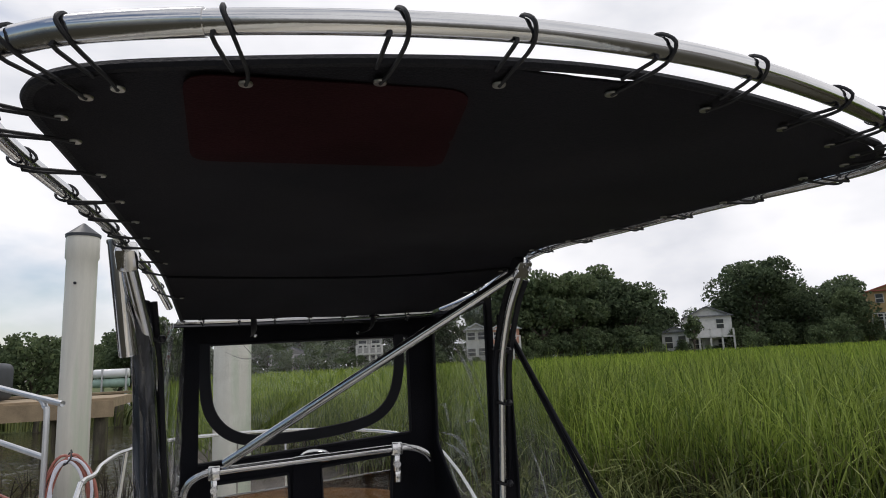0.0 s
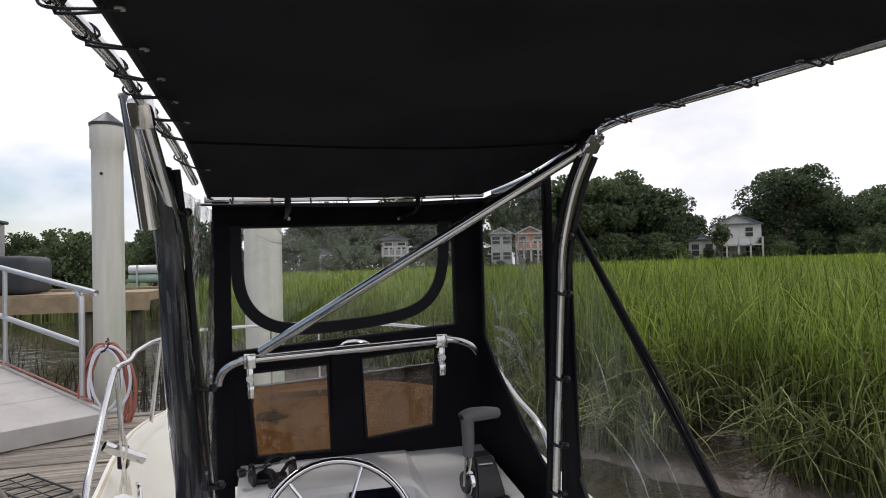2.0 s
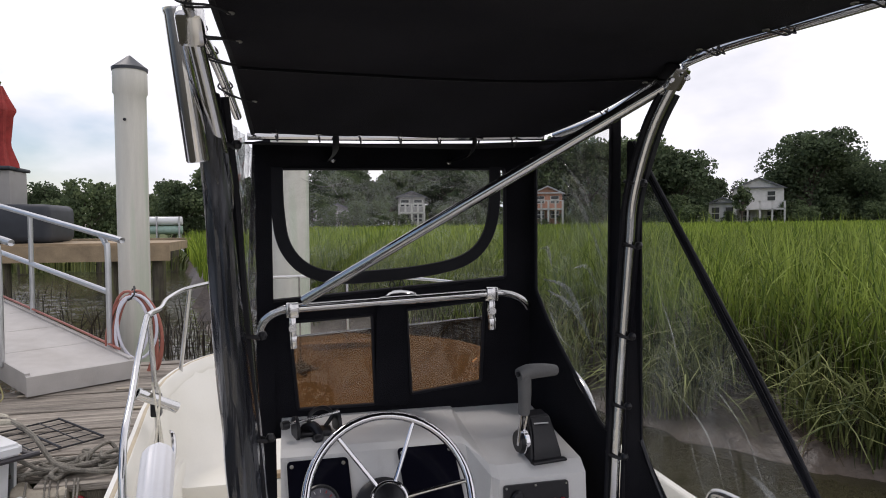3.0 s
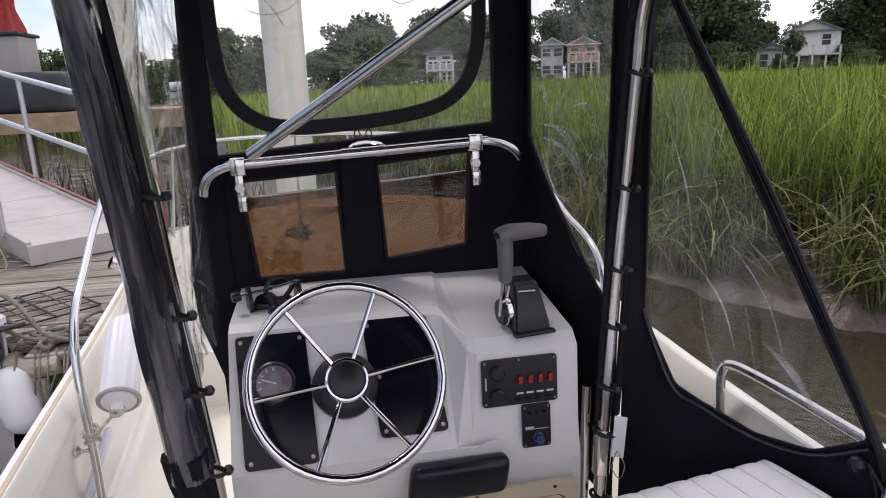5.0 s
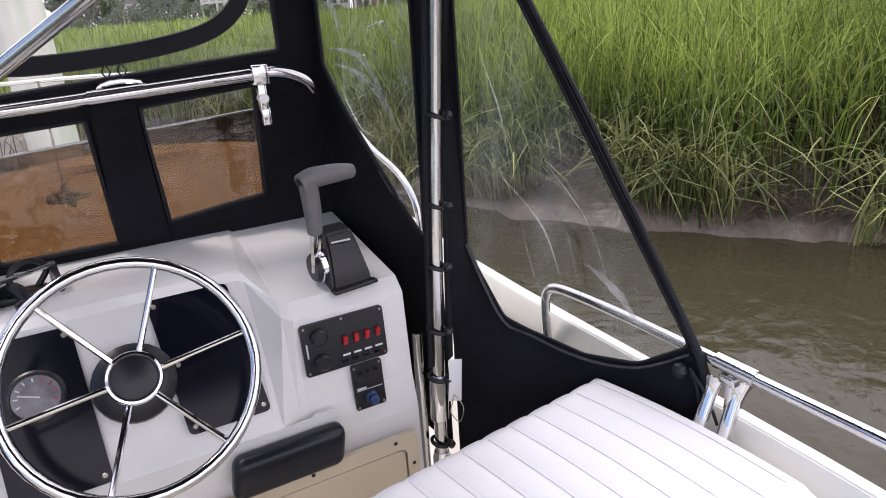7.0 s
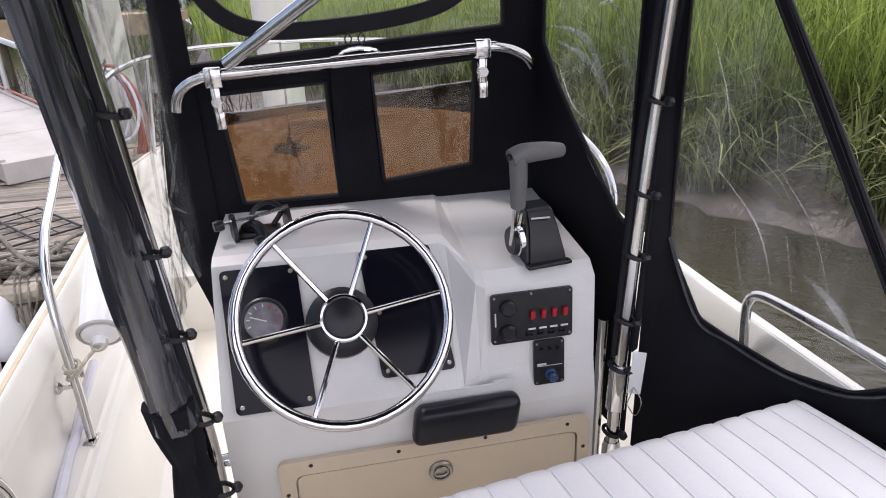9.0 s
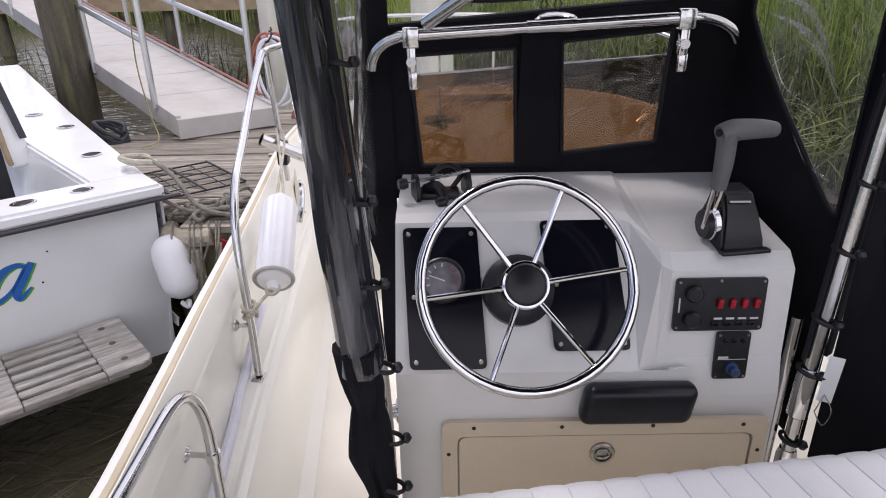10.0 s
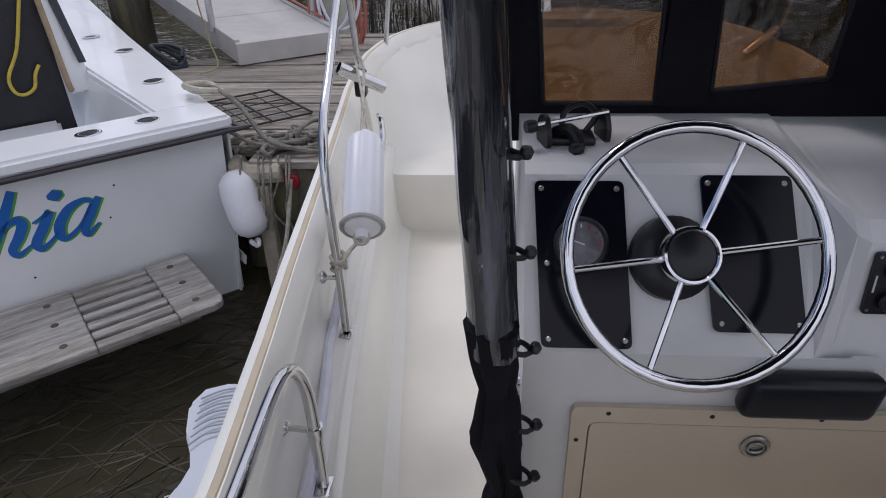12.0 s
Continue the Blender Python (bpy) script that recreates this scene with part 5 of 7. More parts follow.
def seat_mesh():
    bm = bmesh.new()
    n, mrows = 152, 28
    rows = []
    for j in range(mrows + 1):
        t = j / mrows
        row = []
        for i in range(n + 1):
            s = i / n
            ax = SC[0][0] + (SC[1][0] - SC[0][0]) * s
            ay = SC[0][1] + (SC[1][1] - SC[0][1]) * s
            bx = SC[3][0] + (SC[2][0] - SC[3][0]) * s
            by = SC[3][1] + (SC[2][1] - SC[3][1]) * s
            edge = -0.065 * max(max(0, 1 - min(s, 1 - s) / 0.045) ** 2, max(0, 1 - min(t, 1 - t) / 0.11) ** 2)
            pleat = 0.0034 * abs(math.sin(math.pi * s * 19)) ** 0.5
            row.append((ax + (bx - ax) * t, ay + (by - ay) * t, 0.712 + 0.015 * math.sin(math.pi * t) + edge + pleat))
        rows.append(row)
    top = loft(rows)
    return top


part("cushion_top", solid(seat_mesh(), 0.004), CUSHION, seat)
SEAM = mat("grey_seam", (0.72, 0.70, 0.71), 0.7)
for k in range(1, 19):
    s = k / 19
    line = []
    for j in range(3, 26):
        t = j / 28
        ax, ay = SC[0][0] + (SC[1][0] - SC[0][0]) * s, SC[0][1] + (SC[1][1] - SC[0][1]) * s
        bx, by = SC[3][0] + (SC[2][0] - SC[3][0]) * s, SC[3][1] + (SC[2][1] - SC[3][1]) * s
        line.append((ax + (bx - ax) * t, ay + (by - ay) * t, 0.713 + 0.015 * math.sin(math.pi * t)))
    part("seam", tube(line, 0.0007, 5, 1), SEAM, seat)
part("piping", tube([(p[0], p[1], 0.642) for p in SC], 0.006, 8, 1, True), CUSHION, seat)
part("seat_base", loft([[(p[0], p[1], h) for p in SC] for h in (0.50, 0.64)], True), GELCOAT, seat)
for p in SC:
    q = (p[0] * 0.92 + 0.01, p[1] * 0.94 - 0.02)
    part("leg", tube([(q[0], q[1], 0.0), (q[0], q[1], 0.51)], 0.02, 10, 1), ALU, seat)

# ---- rails, rod holder and clutter along the gunwales ----
srail = thing("side_rail", "stainless steel grab rail along the gunwale", "rail", (0.74, -0.4, 0.7))
part("rail_tube", tube([(0.72, 0.035, 0.66), (0.722, 0.045, 0.73), (0.725, 0.045, 0.775), (0.728, 0.02, 0.80), (0.735, -0.06, 0.808), (0.745, -0.22, 0.812), (0.752, -0.46, 0.815), (0.76, -0.9, 0.82), (0.75, -1.6, 0.81), (0.74, -1.9, 0.70)], 0.0115, 12, 6), STEEL, srail)
part("joint_sleeve", tube([(0.752, -0.42, 0.815), (0.754, -0.50, 0.816)], 0.015, 12, 1), STEEL, srail)
part("post", tube([(0.753, -0.452, 0.81), (0.75, -0.455, 0.69)], 0.008, 12, 1), STEEL, srail)
part("tee_clamp", box(0.738, 0.768, -0.468, -0.436, 0.782, 0.80, 0.004), STEEL, srail)
part("post", tube([(0.75, -1.2, 0.83), (0.75, -1.2, 0.70)], 0.0115, 12, 1), STEEL, srail)
for base, top in (((0.700, -0.432, 0.685), (0.752, -0.420, 0.775)), ((0.726, -0.468, 0.685), (0.770, -0.458, 0.770))):
    srod = thing("rod_holder", "flared stainless rod holder on the gunwale", "rod holder", base)
    part("holder_tube", lathe([(0.0, 0), (0.0125, 0), (0.013, 0.075), (0.016, 0.092), (0.0205, 0.104), (0.0215, 0.108), (0.018, 0.108), (0.012, 0.085), (0.011, 0.02), (0, 0.02)], 20, along(base, top)), CHROME, srod)

prail = thing("bow_rail", "polished stainless steel bow rail with stanchions", "rail", (-0.9, 1.2, 0.7))
part("rail_tube", tube([(-0.838, 0.425, 0.41), (-0.843, 0.44, 0.54), (-0.855, 0.46, 0.72), (-0.865, 0.50, 0.84), (-0.875, 0.58, 0.92), (-0.885, 0.72, 0.99), (-0.91, 0.95, 1.085), (-0.935, 1.20, 1.165), (-0.94, 1.29, 1.178), (-0.935, 1.5, 1.175), (-0.955, 1.8, 1.185), (-0.90, 2.2, 1.20), (-0.66, 2.55, 1.21), (-0.025, 2.76, 1.195), (0.60, 2.55, 1.16), (0.84, 2.2, 1.09), (0.85, 1.8, 1.02), (0.81, 1.45, 0.97), (0.775, 1.20, 0.935), (0.76, 0.97, 0.90), (0.758, 0.86, 0.855), (0.756, 0.80, 0.79), (0.755, 0.785, 0.70)], 0.0115, 12, 6), STEEL, prail)
for a, b in (((-0.937, 1.27, 1.17), (-0.925, 1.33, 0.69)), ((-0.91, 2.15, 1.197), (-0.97, 2.18, 0.74)), ((-0.025, 2.76, 1.195), (-0.025, 2.77, 0.77)), ((0.842, 2.15, 1.082), (0.79, 2.18, 0.74))):
    part("stanchion", tube([a, b], 0.0105, 10, 1), STEEL, prail)
part("corner_tee", merge(lathe([(0.0145, -0.02), (0.0145, 0.02)], 12, along((-0.938, 1.26, 1.175), (-0.937, 1.4, 1.176)))), STEEL, prail)
arm = part("support_arm", tube([(-0.842, 0.442, 0.555), (-0.892, 0.442, 0.555)], 0.006, 8, 1), STEEL, prail)
part("arm_base", lathe([(0.017, 0), (0.016, 0.005), (0.008, 0.012), (0, 0.012)], 14, along((-0.888, 0.442, 0.555), (-0.80, 0.442, 0.555))), STEEL, arm)
part("foot_plate", turned(box(-0.017, 0.017, -0.026, 0.026, 0, 0.006, 0.003), pose(-0.838, 0.422, 0.400)), STEEL, prail)

hoop = thing("grab_hoop", "bent stainless steel grab hoop on the inner gunwale", "rail", (-0.788, -0.05, 0.4))
part("hoop_tube", tube([(-0.788, -0.054, 0.405), (-0.789, -0.05, 0.50), (-0.793, -0.045, 0.61), (-0.798, -0.06, 0.675), (-0.802, -0.095, 0.712), (-0.802, -0.16, 0.728), (-0.796, -0.30, 0.73), (-0.785, -0.60, 0.73), (-0.77, -1.1, 0.725), (-0.765, -1.2, 0.68), (-0.762, -1.22, 0.41)], 0.0115, 12, 6), STEEL, hoop)
ha = part("support_arm", tube([(-0.789, -0.047, 0.535), (-0.856, -0.04, 0.535)], 0.006, 8, 1), STEEL, hoop)
part("arm_base", lathe([(0.019, 0), (0.018, 0.004), (0.009, 0.012), (0, 0.012)], 14, along((-0.852, -0.04, 0.535), (-0.7, -0.04, 0.535))), STEEL, ha)
part("arm_collar", lathe([(0.015, -0.012), (0.016, 0), (0.015, 0.012)], 14, along((-0.7895, -0.048, 0.535), (-0.7905, -0.047, 0.7))), STEEL, ha)
part("foot_plate", turned(box(-0.017, 0.017, -0.026, 0.026, 0, 0.006, 0.003), pose(-0.788, -0.058, 0.399)), STEEL, hoop)

prod = thing("rod_holder", "clamp-on stainless rod holder at the bow stanchion", "rod holder", (-0.92, 1.2, 0.85))
part("holder_tube", lathe([(0.022, 0), (0.022, 0.16), (0.024, 0.165), (0.024, 0.172), (0.019, 0.172), (0.018, 0.02), (0, 0.02)], 18, along((-0.845, 1.30, 0.79), (-0.975, 1.24, 0.87))), STEEL, prod)
part("clamp_block", box(-0.945, -0.905, 1.28, 1.33, 0.76, 0.85, 0.008), BLACKP, prod)
cleat = thing("cleat", "stainless deck cleat on the gunwale", "cleat", (-0.86, 1.12, 0.66))
part("cleat_horn", tube([(-0.845, 1.10, 0.60), (-0.835, 1.14, 0.66), (-0.85, 1.22, 0.70), (-0.87, 1.28, 0.70)], [0.012, 0.010, 0.010, 0.007], 8, 4), STEEL, cleat)

fender = thing("boat_fender", "white ribbed vinyl fender hanging from the bow rail", "fender", (-0.80, 0.70, 0.55))
FT, FB = Vector((-0.828, 0.815, 0.772)), Vector((-0.803, 0.56, 0.63))
fm = along(FB, FT)
fl = (FT - FB).length
prof = [(0.018, -0.035), (0.02, -0.012), (0.046, 0.0), (0.0515, 0.012), (0.0515, fl - 0.02), (0.044, fl), (0.02, fl + 0.008), (0.016, fl + 0.03)]
rings = []
for r, h in prof:
    rings.append([tuple(fm @ Vector(((r * (1 + (0.05 * math.cos(12 * a) if r > 0.05 else 0))) * math.cos(a), (r * (1 + (0.05 * math.cos(12 * a) if r > 0.05 else 0))) * math.sin(a), h))) for a in np.linspace(0, 2 * math.pi, 48, endpoint=False)])
part("fender_body", loft(rings, True), WHITEP, fender)
part("collar", tube([tuple(fm @ Vector((0.054 * math.cos(a), 0.054 * math.sin(a), 0.006))) for a in np.linspace(0, 2 * math.pi, 24, endpoint=False)], 0.006, 6, 1, True), mat("grey_rope_ring", (0.4, 0.39, 0.37), 0.7), fender)
for k in (-1, 1):
    part("line", tube([tuple(fm @ Vector((0.012 * k, 0, fl + 0.02))), (-0.905 + 0.01 * k, 1.22, 0.86), (-0.928 + 0.008 * k, 1.29, 0.90)], 0.0045, 6, 4), ROPE, fender)
part("line", tube([tuple(fm @ Vector((0, 0, -0.03))), (-0.825, 0.50, 0.60), (-0.842, 0.455, 0.585), (-0.855, 0.44, 0.60)], 0.0055, 6, 5), ROPE, fender)
kn = [(-0.846 + 0.017 * math.cos(a * 2.3), 0.452 + 0.017 * math.sin(a * 2.3), 0.575 + 0.012 * a / 3 + 0.006 * math.sin(a * 3)) for a in np.linspace(0, 9, 26)]
part("knot", tube(kn, 0.0055, 6, 2), ROPE, fender)
part("line", tube([tuple(fm @ Vector((0.018 * math.cos(a), 0.006, -0.032 + 0.02 * math.sin(a)))) for a in np.linspace(0, 6.28, 10, endpoint=False)], 0.0045, 6, 2, True), ROPE, fender)

phose = thing("washdown_hose", "pale lilac-white hose lying on the inner ledge", "hose", (-0.83, 0.3, 0.41))
part("hose_tube", tube([(-0.775, -0.6, 0.413), (-0.803, -0.2, 0.413), (-0.818, 0.0, 0.414), (-0.842, 0.2, 0.415), (-0.866, 0.34, 0.417), (-0.868, 0.42, 0.43), (-0.866, 0.52, 0.48), (-0.875, 0.65, 0.50)], 0.013, 10, 6), HOSEW, phose)
latchp = thing("door_latch", "small stainless latch on the console side", "latch", (-0.43, 0.1, 0.6))
part("latch_body", lathe([(0.018, 0), (0.018, 0.005), (0.007, 0.009), (0.007, 0.03), (0.009, 0.034), (0, 0.034)], 14, along((-0.42, 0.05, 0.575), (-0.5, 0.03, 0.575))), CHROME, latchp)

bowrod = thing("rod_holder", "clamp-on stainless rod holder at the bow stanchion", "rod holder", (0.72, 2.17, 0.74))
part("holder_tube", lathe([(0.022, 0), (0.022, 0.16), (0.024, 0.165), (0.024, 0.172), (0.019, 0.172), (0.018, 0.02), (0, 0.02)], 18, along((0.655, 2.15, 0.70), (0.82, 2.2, 0.82))), STEEL, bowrod)
part("clamp_block", box(0.79, 0.835, 2.12, 2.17, 0.72, 0.82, 0.008), BLACKP, bowrod)
clump = thing("bow_line", "small coil of rope hanging inside the bow", "rope", (-0.33, 2.45, 0.68))
gk = np.random.default_rng(3)
part("coil", tube([(-0.335 + gk.normal(0, 0.032), 2.46 + gk.normal(0, 0.014), 0.675 + gk.normal(0, 0.026)) for a in range(26)], 0.008, 6, 4), ROPED, clump)
part("hanging_line", tube([(-0.335, 2.47, 0.69), (-0.335, 2.52, 0.85), (-0.335, 2.69, 1.20)], 0.006, 6, 4), ROPED, clump)

# ---- dock, piles and ramp ----
DZ = 0.47
dock = thing("dock", "weathered grey timber floating dock", "dock", (-3.0, 2.6, DZ), kind="structure")
DX1, DY0, DY1 = -1.09, 1.42, 3.02
pw_ = 0.132
k = 0
y = DY0
while y < 3.9:
    x0, x1 = (-1.47 - 0.88 * (y - 1.475) if y < DY1 else -2.0), DX1
    w = pw_ - 0.011
    b = box(x0 + 0.012 * (k % 3), x1 - 0.015 * (k % 4), y, y + w, DZ - 0.035, DZ - 0.003 * (k % 3), 0.004, 1)
    part("plank", b, DOCKW, dock, smooth=False)
    y += pw_
    k += 1
part("edge_beam", box(-1.45, DX1 - 0.04, DY0 + 0.01, DY0 + 0.06, DZ - 0.26, DZ - 0.037, 0.006), PILEW, dock)
part("edge_beam", box(DX1 - 0.07, DX1 - 0.02, DY0 + 0.06, 3.85, DZ - 0.26, DZ - 0.037, 0.006), PILEW, dock)
for xx, ya in ((-1.9, 2.2), (-1.4, 1.65)):
    part("float", box(xx - 0.2, xx + 0.24, ya, DY1 - 0.1, WATER_Z - 0.3, DZ - 0.20, 0.05), PILEW, dock)
part("corner_bumper", tube([(-1.50, 1.52, 0.42), (-1.48, 1.46, 0.42), (-1.43, 1.425, 0.42), (-1.36, 1.415, 0.42), (-1.29, 1.42, 0.425)], 0.04, 10, 5), FLOATC, dock, "stained tan corner bumper")
part("corner_post", box(-1.40, -1.34, 1.37, 1.425, -0.25, 0.38, 0.006), FLOATC, dock)
part("reflector", lathe([(0.032, 0), (0.032, 0.008), (0.025, 0.014), (0, 0.015)], 16, along((-1.258, 1.428, 0.385), (-1.258, 1.2, 0.385))), RED, dock, "round red reflector")
for (px, py, ph) in ((-2.0, 3.0, 0.0), (-1.45, 3.05, 0.0), (-1.28, 2.55, 0)):
    part("cleat_base", box(px - 0.05, px + 0.05, py - 0.02, py + 0.02, DZ, DZ + 0.008, 0.003), FLOATC, dock)


def pile(name, x, y, r, top, label, material, cap=False, sleeve=False):
    p = thing(name, label, "piling", (x, y, WATER_Z))
    if sleeve:
        part("sleeve", lathe([(r, -0.6), (r, top - 0.42), (r, top - 0.22), (r * 1.09, top - 0.20), (r * 1.09, top - 0.035), (r * 1.06, top)], 28, pose(x, y, 0)), material, p, "white plastic pile sleeve with green stains")
    else:
        part("trunk", lathe([(r * 1.05, -0.8), (r * 1.02, 0.6), (r, top - 0.03), (r * 0.9, top)], 20, pose(x, y, 0)), material, p)
    if cap:
        part("cap", lathe([(r * 1.13, top - 0.01), (r * 1.15, top + 0.015), (r * 0.6, top + 0.07), (0.01, top + 0.125)], 28, pose(x, y, 0)), mat("dark_cap", (0.045, 0.05, 0.06), 0.5), p, "dark pointed pile cap")
        part("bolt", lathe([(0.013, 0), (0.013, 0.01), (0, 0.014)], 10, along((x - 0.02, y - r * 0.995, top - 0.44), (x - 0.02, y - 2, top - 0.44))), BLACKP, p)
    return p


pile("piling", -1.71, 4.60, 0.128, 2.87, "white sleeved dock piling with a dark cap", PILEP, True, True)
pile("piling", -0.385, 3.50, 0.14, 2.75, "white sleeved piling with green stains ahead of the bow", PILEP, True, True)
pile("piling", -3.18, 4.05, 0.14, 2.6, "dark tarred timber piling with green algae", PILEW)
pile("piling", -4.4, 3.6, 0.13, 2.4, "dark weathered timber piling", PILEW)

RL = Vector((-1.995, 2.96, 0.0))
RD = Vector((-0.68, 0.73, 0.0)).normalized()
RW = Vector((0.80, 0.58, 0.0)).normalized()
SL = 0.15
ramp = thing("gangway", "grey boarded gangway ramp with aluminium rails", "ramp", tuple(RL + Vector((0, 0, DZ))))


def rp(s, w, h):
    return RL + RD * s + RW * w + Vector((0, 0, DZ + 0.02 + SL * s + h))


RWID, RLEN = 0.66, 8.0
for i in range(16):
    a, b = i * 0.5, i * 0.5 + 0.494
    bm = loft([[rp(a, 0.03, 0.085), rp(a, RWID - 0.03, 0.085), rp(a, RWID - 0.03, 0.115), rp(a, 0.03, 0.115)], [rp(b, 0.03, 0.085), rp(b, RWID - 0.03, 0.085), rp(b, RWID - 0.03, 0.115), rp(b, 0.03, 0.115)]], True)
    part("deck_board", bm, RAMPD, ramp, smooth=False)
for w in (0.0, RWID - 0.03):
    part("side_beam", loft([[rp(s, w, 0.0), rp(s, w + 0.03, 0.0), rp(s, w + 0.03, 0.13), rp(s, w, 0.13)] for s in (0.0, RLEN)], True), RAMPD, ramp, smooth=False)
part("end_board", loft([[rp(-0.02, w, -0.01), rp(0.0, w, -0.01), rp(0.0, w, 0.116), rp(-0.02, w, 0.112)] for w in (0.0, RWID)], True), RAMPD, ramp, smooth=False)
for w in (0.16, 0.42):
    part("roller", lathe([(0.04, -0.07), (0.045, -0.06), (0.045, 0.06), (0.04, 0.07)], 14, along(rp(0.05, w, 0.03), rp(0.05, w + 1, 0.03))), BLACKP, ramp)
for w in (-0.005, RWID + 0.005):
    for hgt in (0.58, 0.92):
        s0 = 0.30
        pts = [rp(s0, w, 0.10), rp(s0, w, hgt - 0.14), rp(s0 + 0.03, w, hgt - 0.05), rp(s0 + 0.12, w, hgt), rp(s0 + 0.4, w, hgt), rp(RLEN, w, hgt)] if hgt > 0.8 else [rp(s0, w, hgt - 0.06), rp(RLEN, w, hgt - 0.06)]
        part("rail_tube", tube(pts, 0.021, 10, 4), ALU, ramp)
    for s in (1.45, 2.6, 3.75, 4.9, 6.1, 7.4):
        part("post", tube([rp(s, w, 0.05), rp(s, w, 0.92)], 0.019, 10, 1), ALU, ramp)
part("edge_hose", tube([rp(0.15, RWID - 0.01, 0.15), rp(1.0, RWID + 0.0, 0.15), rp(3.0, RWID - 0.01, 0.15), rp(6.0, RWID, 0.15)], 0.009, 8, 3), HOSER, ramp, "red hose along the ramp edge")

# hoses hanging on the ramp rail
hang = rp(0.32, 0.80, 0.58) + Vector((0.06, 0, -0.08))
for name, label, material, turns, rx, rz, off, rad in (("garden_hose", "coiled red garden hose hanging on the gangway post", HOSER, 6, 0.15, 0.33, 0.0, 0.0105), ("garden_hose", "coiled white garden hose hanging on the gangway post", HOSEW, 2, 0.125, 0.23, 0.05, 0.0105)):
    h = thing(name, label, "hose", tuple(hang))
    pts = []
    for i in range(turns * 16):
        a = 2 * math.pi * i / 16
        j = 1 + 0.12 * math.sin(i * 0.37)
        c = hang + Vector((0.03 * math.sin(i * 0.23) + rx * j * math.sin(a), -0.06 - off - 0.006 * (i / 16), -rz + rz * (1 + 0.08 * math.sin(i * 0.31)) * math.cos(a)))
        pts.append(tuple(c))
    part("coil", tube(pts, rad, 8, 2), material, h)
    part("hanger_cord", tube([tuple(hang + Vector((0, -0.03, 0.05))), tuple(hang + Vector((0.02, -0.08 - off, 0.0))), tuple(hang + Vector((-0.02, -0.09 - off, -0.04))), tuple(hang + Vector((-0.01, -0.03, 0.03)))], 0.006, 6, 4), CORD, h)

# crab trap lid, ropes and fenders at the dock corner
trap = thing("wire_grate", "rusty black wire crab-trap grate lying on the dock", "grate", (-1.55, 1.95, DZ))
tm = pose(-1.62, 2.06, DZ + 0.012, 0, 0, -50)
for i in range(6):
    u = -0.25 + 0.1 * i
    part("wire", tube([tuple(tm @ Vector((u, -0.20, 0))), tuple(tm @ Vector((u, 0.20, 0)))], 0.005 if i in (0, 5) else 0.0032, 6, 1), BLACKP, trap)
for i in range(5):
    v = -0.20 + 0.1 * i
    part("wire", tube([tuple(tm @ Vector((-0.25, v, 0.004))), tuple(tm @ Vector((0.25, v, 0.004)))], 0.006 if i in (0, 2, 4) else 0.0032, 6, 1), BLACKP, trap)


def rope(label, pts, r=0.012, material=ROPE, name="mooring_rope"):
    t = thing(name, label, "rope", tuple(pts[0]))
    a = tube(pts, r, 7, 6)
    part("strand", a, material, t)
    return t


rope("thick weathered mooring rope from the other boat to the dock corner", [(-1.70, 1.66, 0.70), (-1.58, 1.62, 0.70), (-1.47, 1.57, 0.64), (-1.36, 1.50, 0.53), (-1.22, 1.47, 0.50), (-1.13, 1.50, 0.48), (-1.08, 1.52, 0.49)], 0.0105, ROPED)
rope("second weathered rope across the dock corner", [(-1.50, 1.50, 0.56), (-1.40, 1.48, 0.52), (-1.25, 1.50, 0.495), (-1.08, 1.56, 0.485)], 0.009, ROPED)
rope("braided rope made fast round the other boat's cleat", [(-1.74, 1.70, 0.69), (-1.66, 1.62, 0.69), (-1.60, 1.66, 0.695), (-1.66, 1.70, 0.70), (-1.72, 1.65, 0.705), (-1.64, 1.60, 0.70), (-1.55, 1.62, 0.69)], 0.0135)
g = np.random.default_rng(5)
for c, n_ in (((-1.30, 1.55), 5), ((-1.20, 1.62), 4), ((-1.42, 1.56), 3)):
    pts = [(c[0], c[1], DZ + 0.02)]
    for i in range(n_ * 7):
        pts.append((c[0] + g.normal(0, 0.07), c[1] + g.normal(0, 0.05), DZ + 0.015 + abs(g.normal(0, 0.025))))
    rope("tangled heap of weathered rope on the dock corner", pts, 0.009, ROPED)
for i in range(7):
    a, b = g.uniform(-1.47, -1.25), g.uniform(1.34, 1.37)
    rope("frayed rope ends hanging from the dock corner", [(a, 1.45, DZ + 0.01), (a + 0.02, b, 0.42), (a - 0.03 + 0.05 * g.random(), b - 0.01, 0.30), (a + 0.04 * g.normal(), b, 0.18 + 0.05 * g.random())], 0.0045, ROPED)
rope("thin rope slanting from the dock corner", [(-1.24, 1.36, 0.42), (-1.27, 1.30, 0.2), (-1.32, 1.28, 0.05)], 0.009)
rope("thin olive rope hanging from the gangway post", [tuple(rp(0.33, -0.02, 0.95)), tuple(rp(0.30, -0.05, 0.7)), tuple(rp(0.36, -0.05, 0.35)), tuple(rp(0.25, -0.06, 0.08)), (-2.08, 2.86, DZ + 0.03), (-2.12, 2.7, DZ + 0.02)], 0.0045, ROPEO)
rope("dark coiled line at the foot of the piling", [(-2.42 + 0.09 * math.cos(a) * (1 + 0.2 * math.sin(3 * a)), 2.95 + 0.05 * math.sin(a), DZ + 0.06 + 0.06 * math.sin(a * 0.9)) for a in np.linspace(0, 20, 30)], 0.013, DARKCOVER)

dfend = thing("boat_fender", "round white dock fender below the dock corner", "fender", (-1.47, 1.34, 0.1))
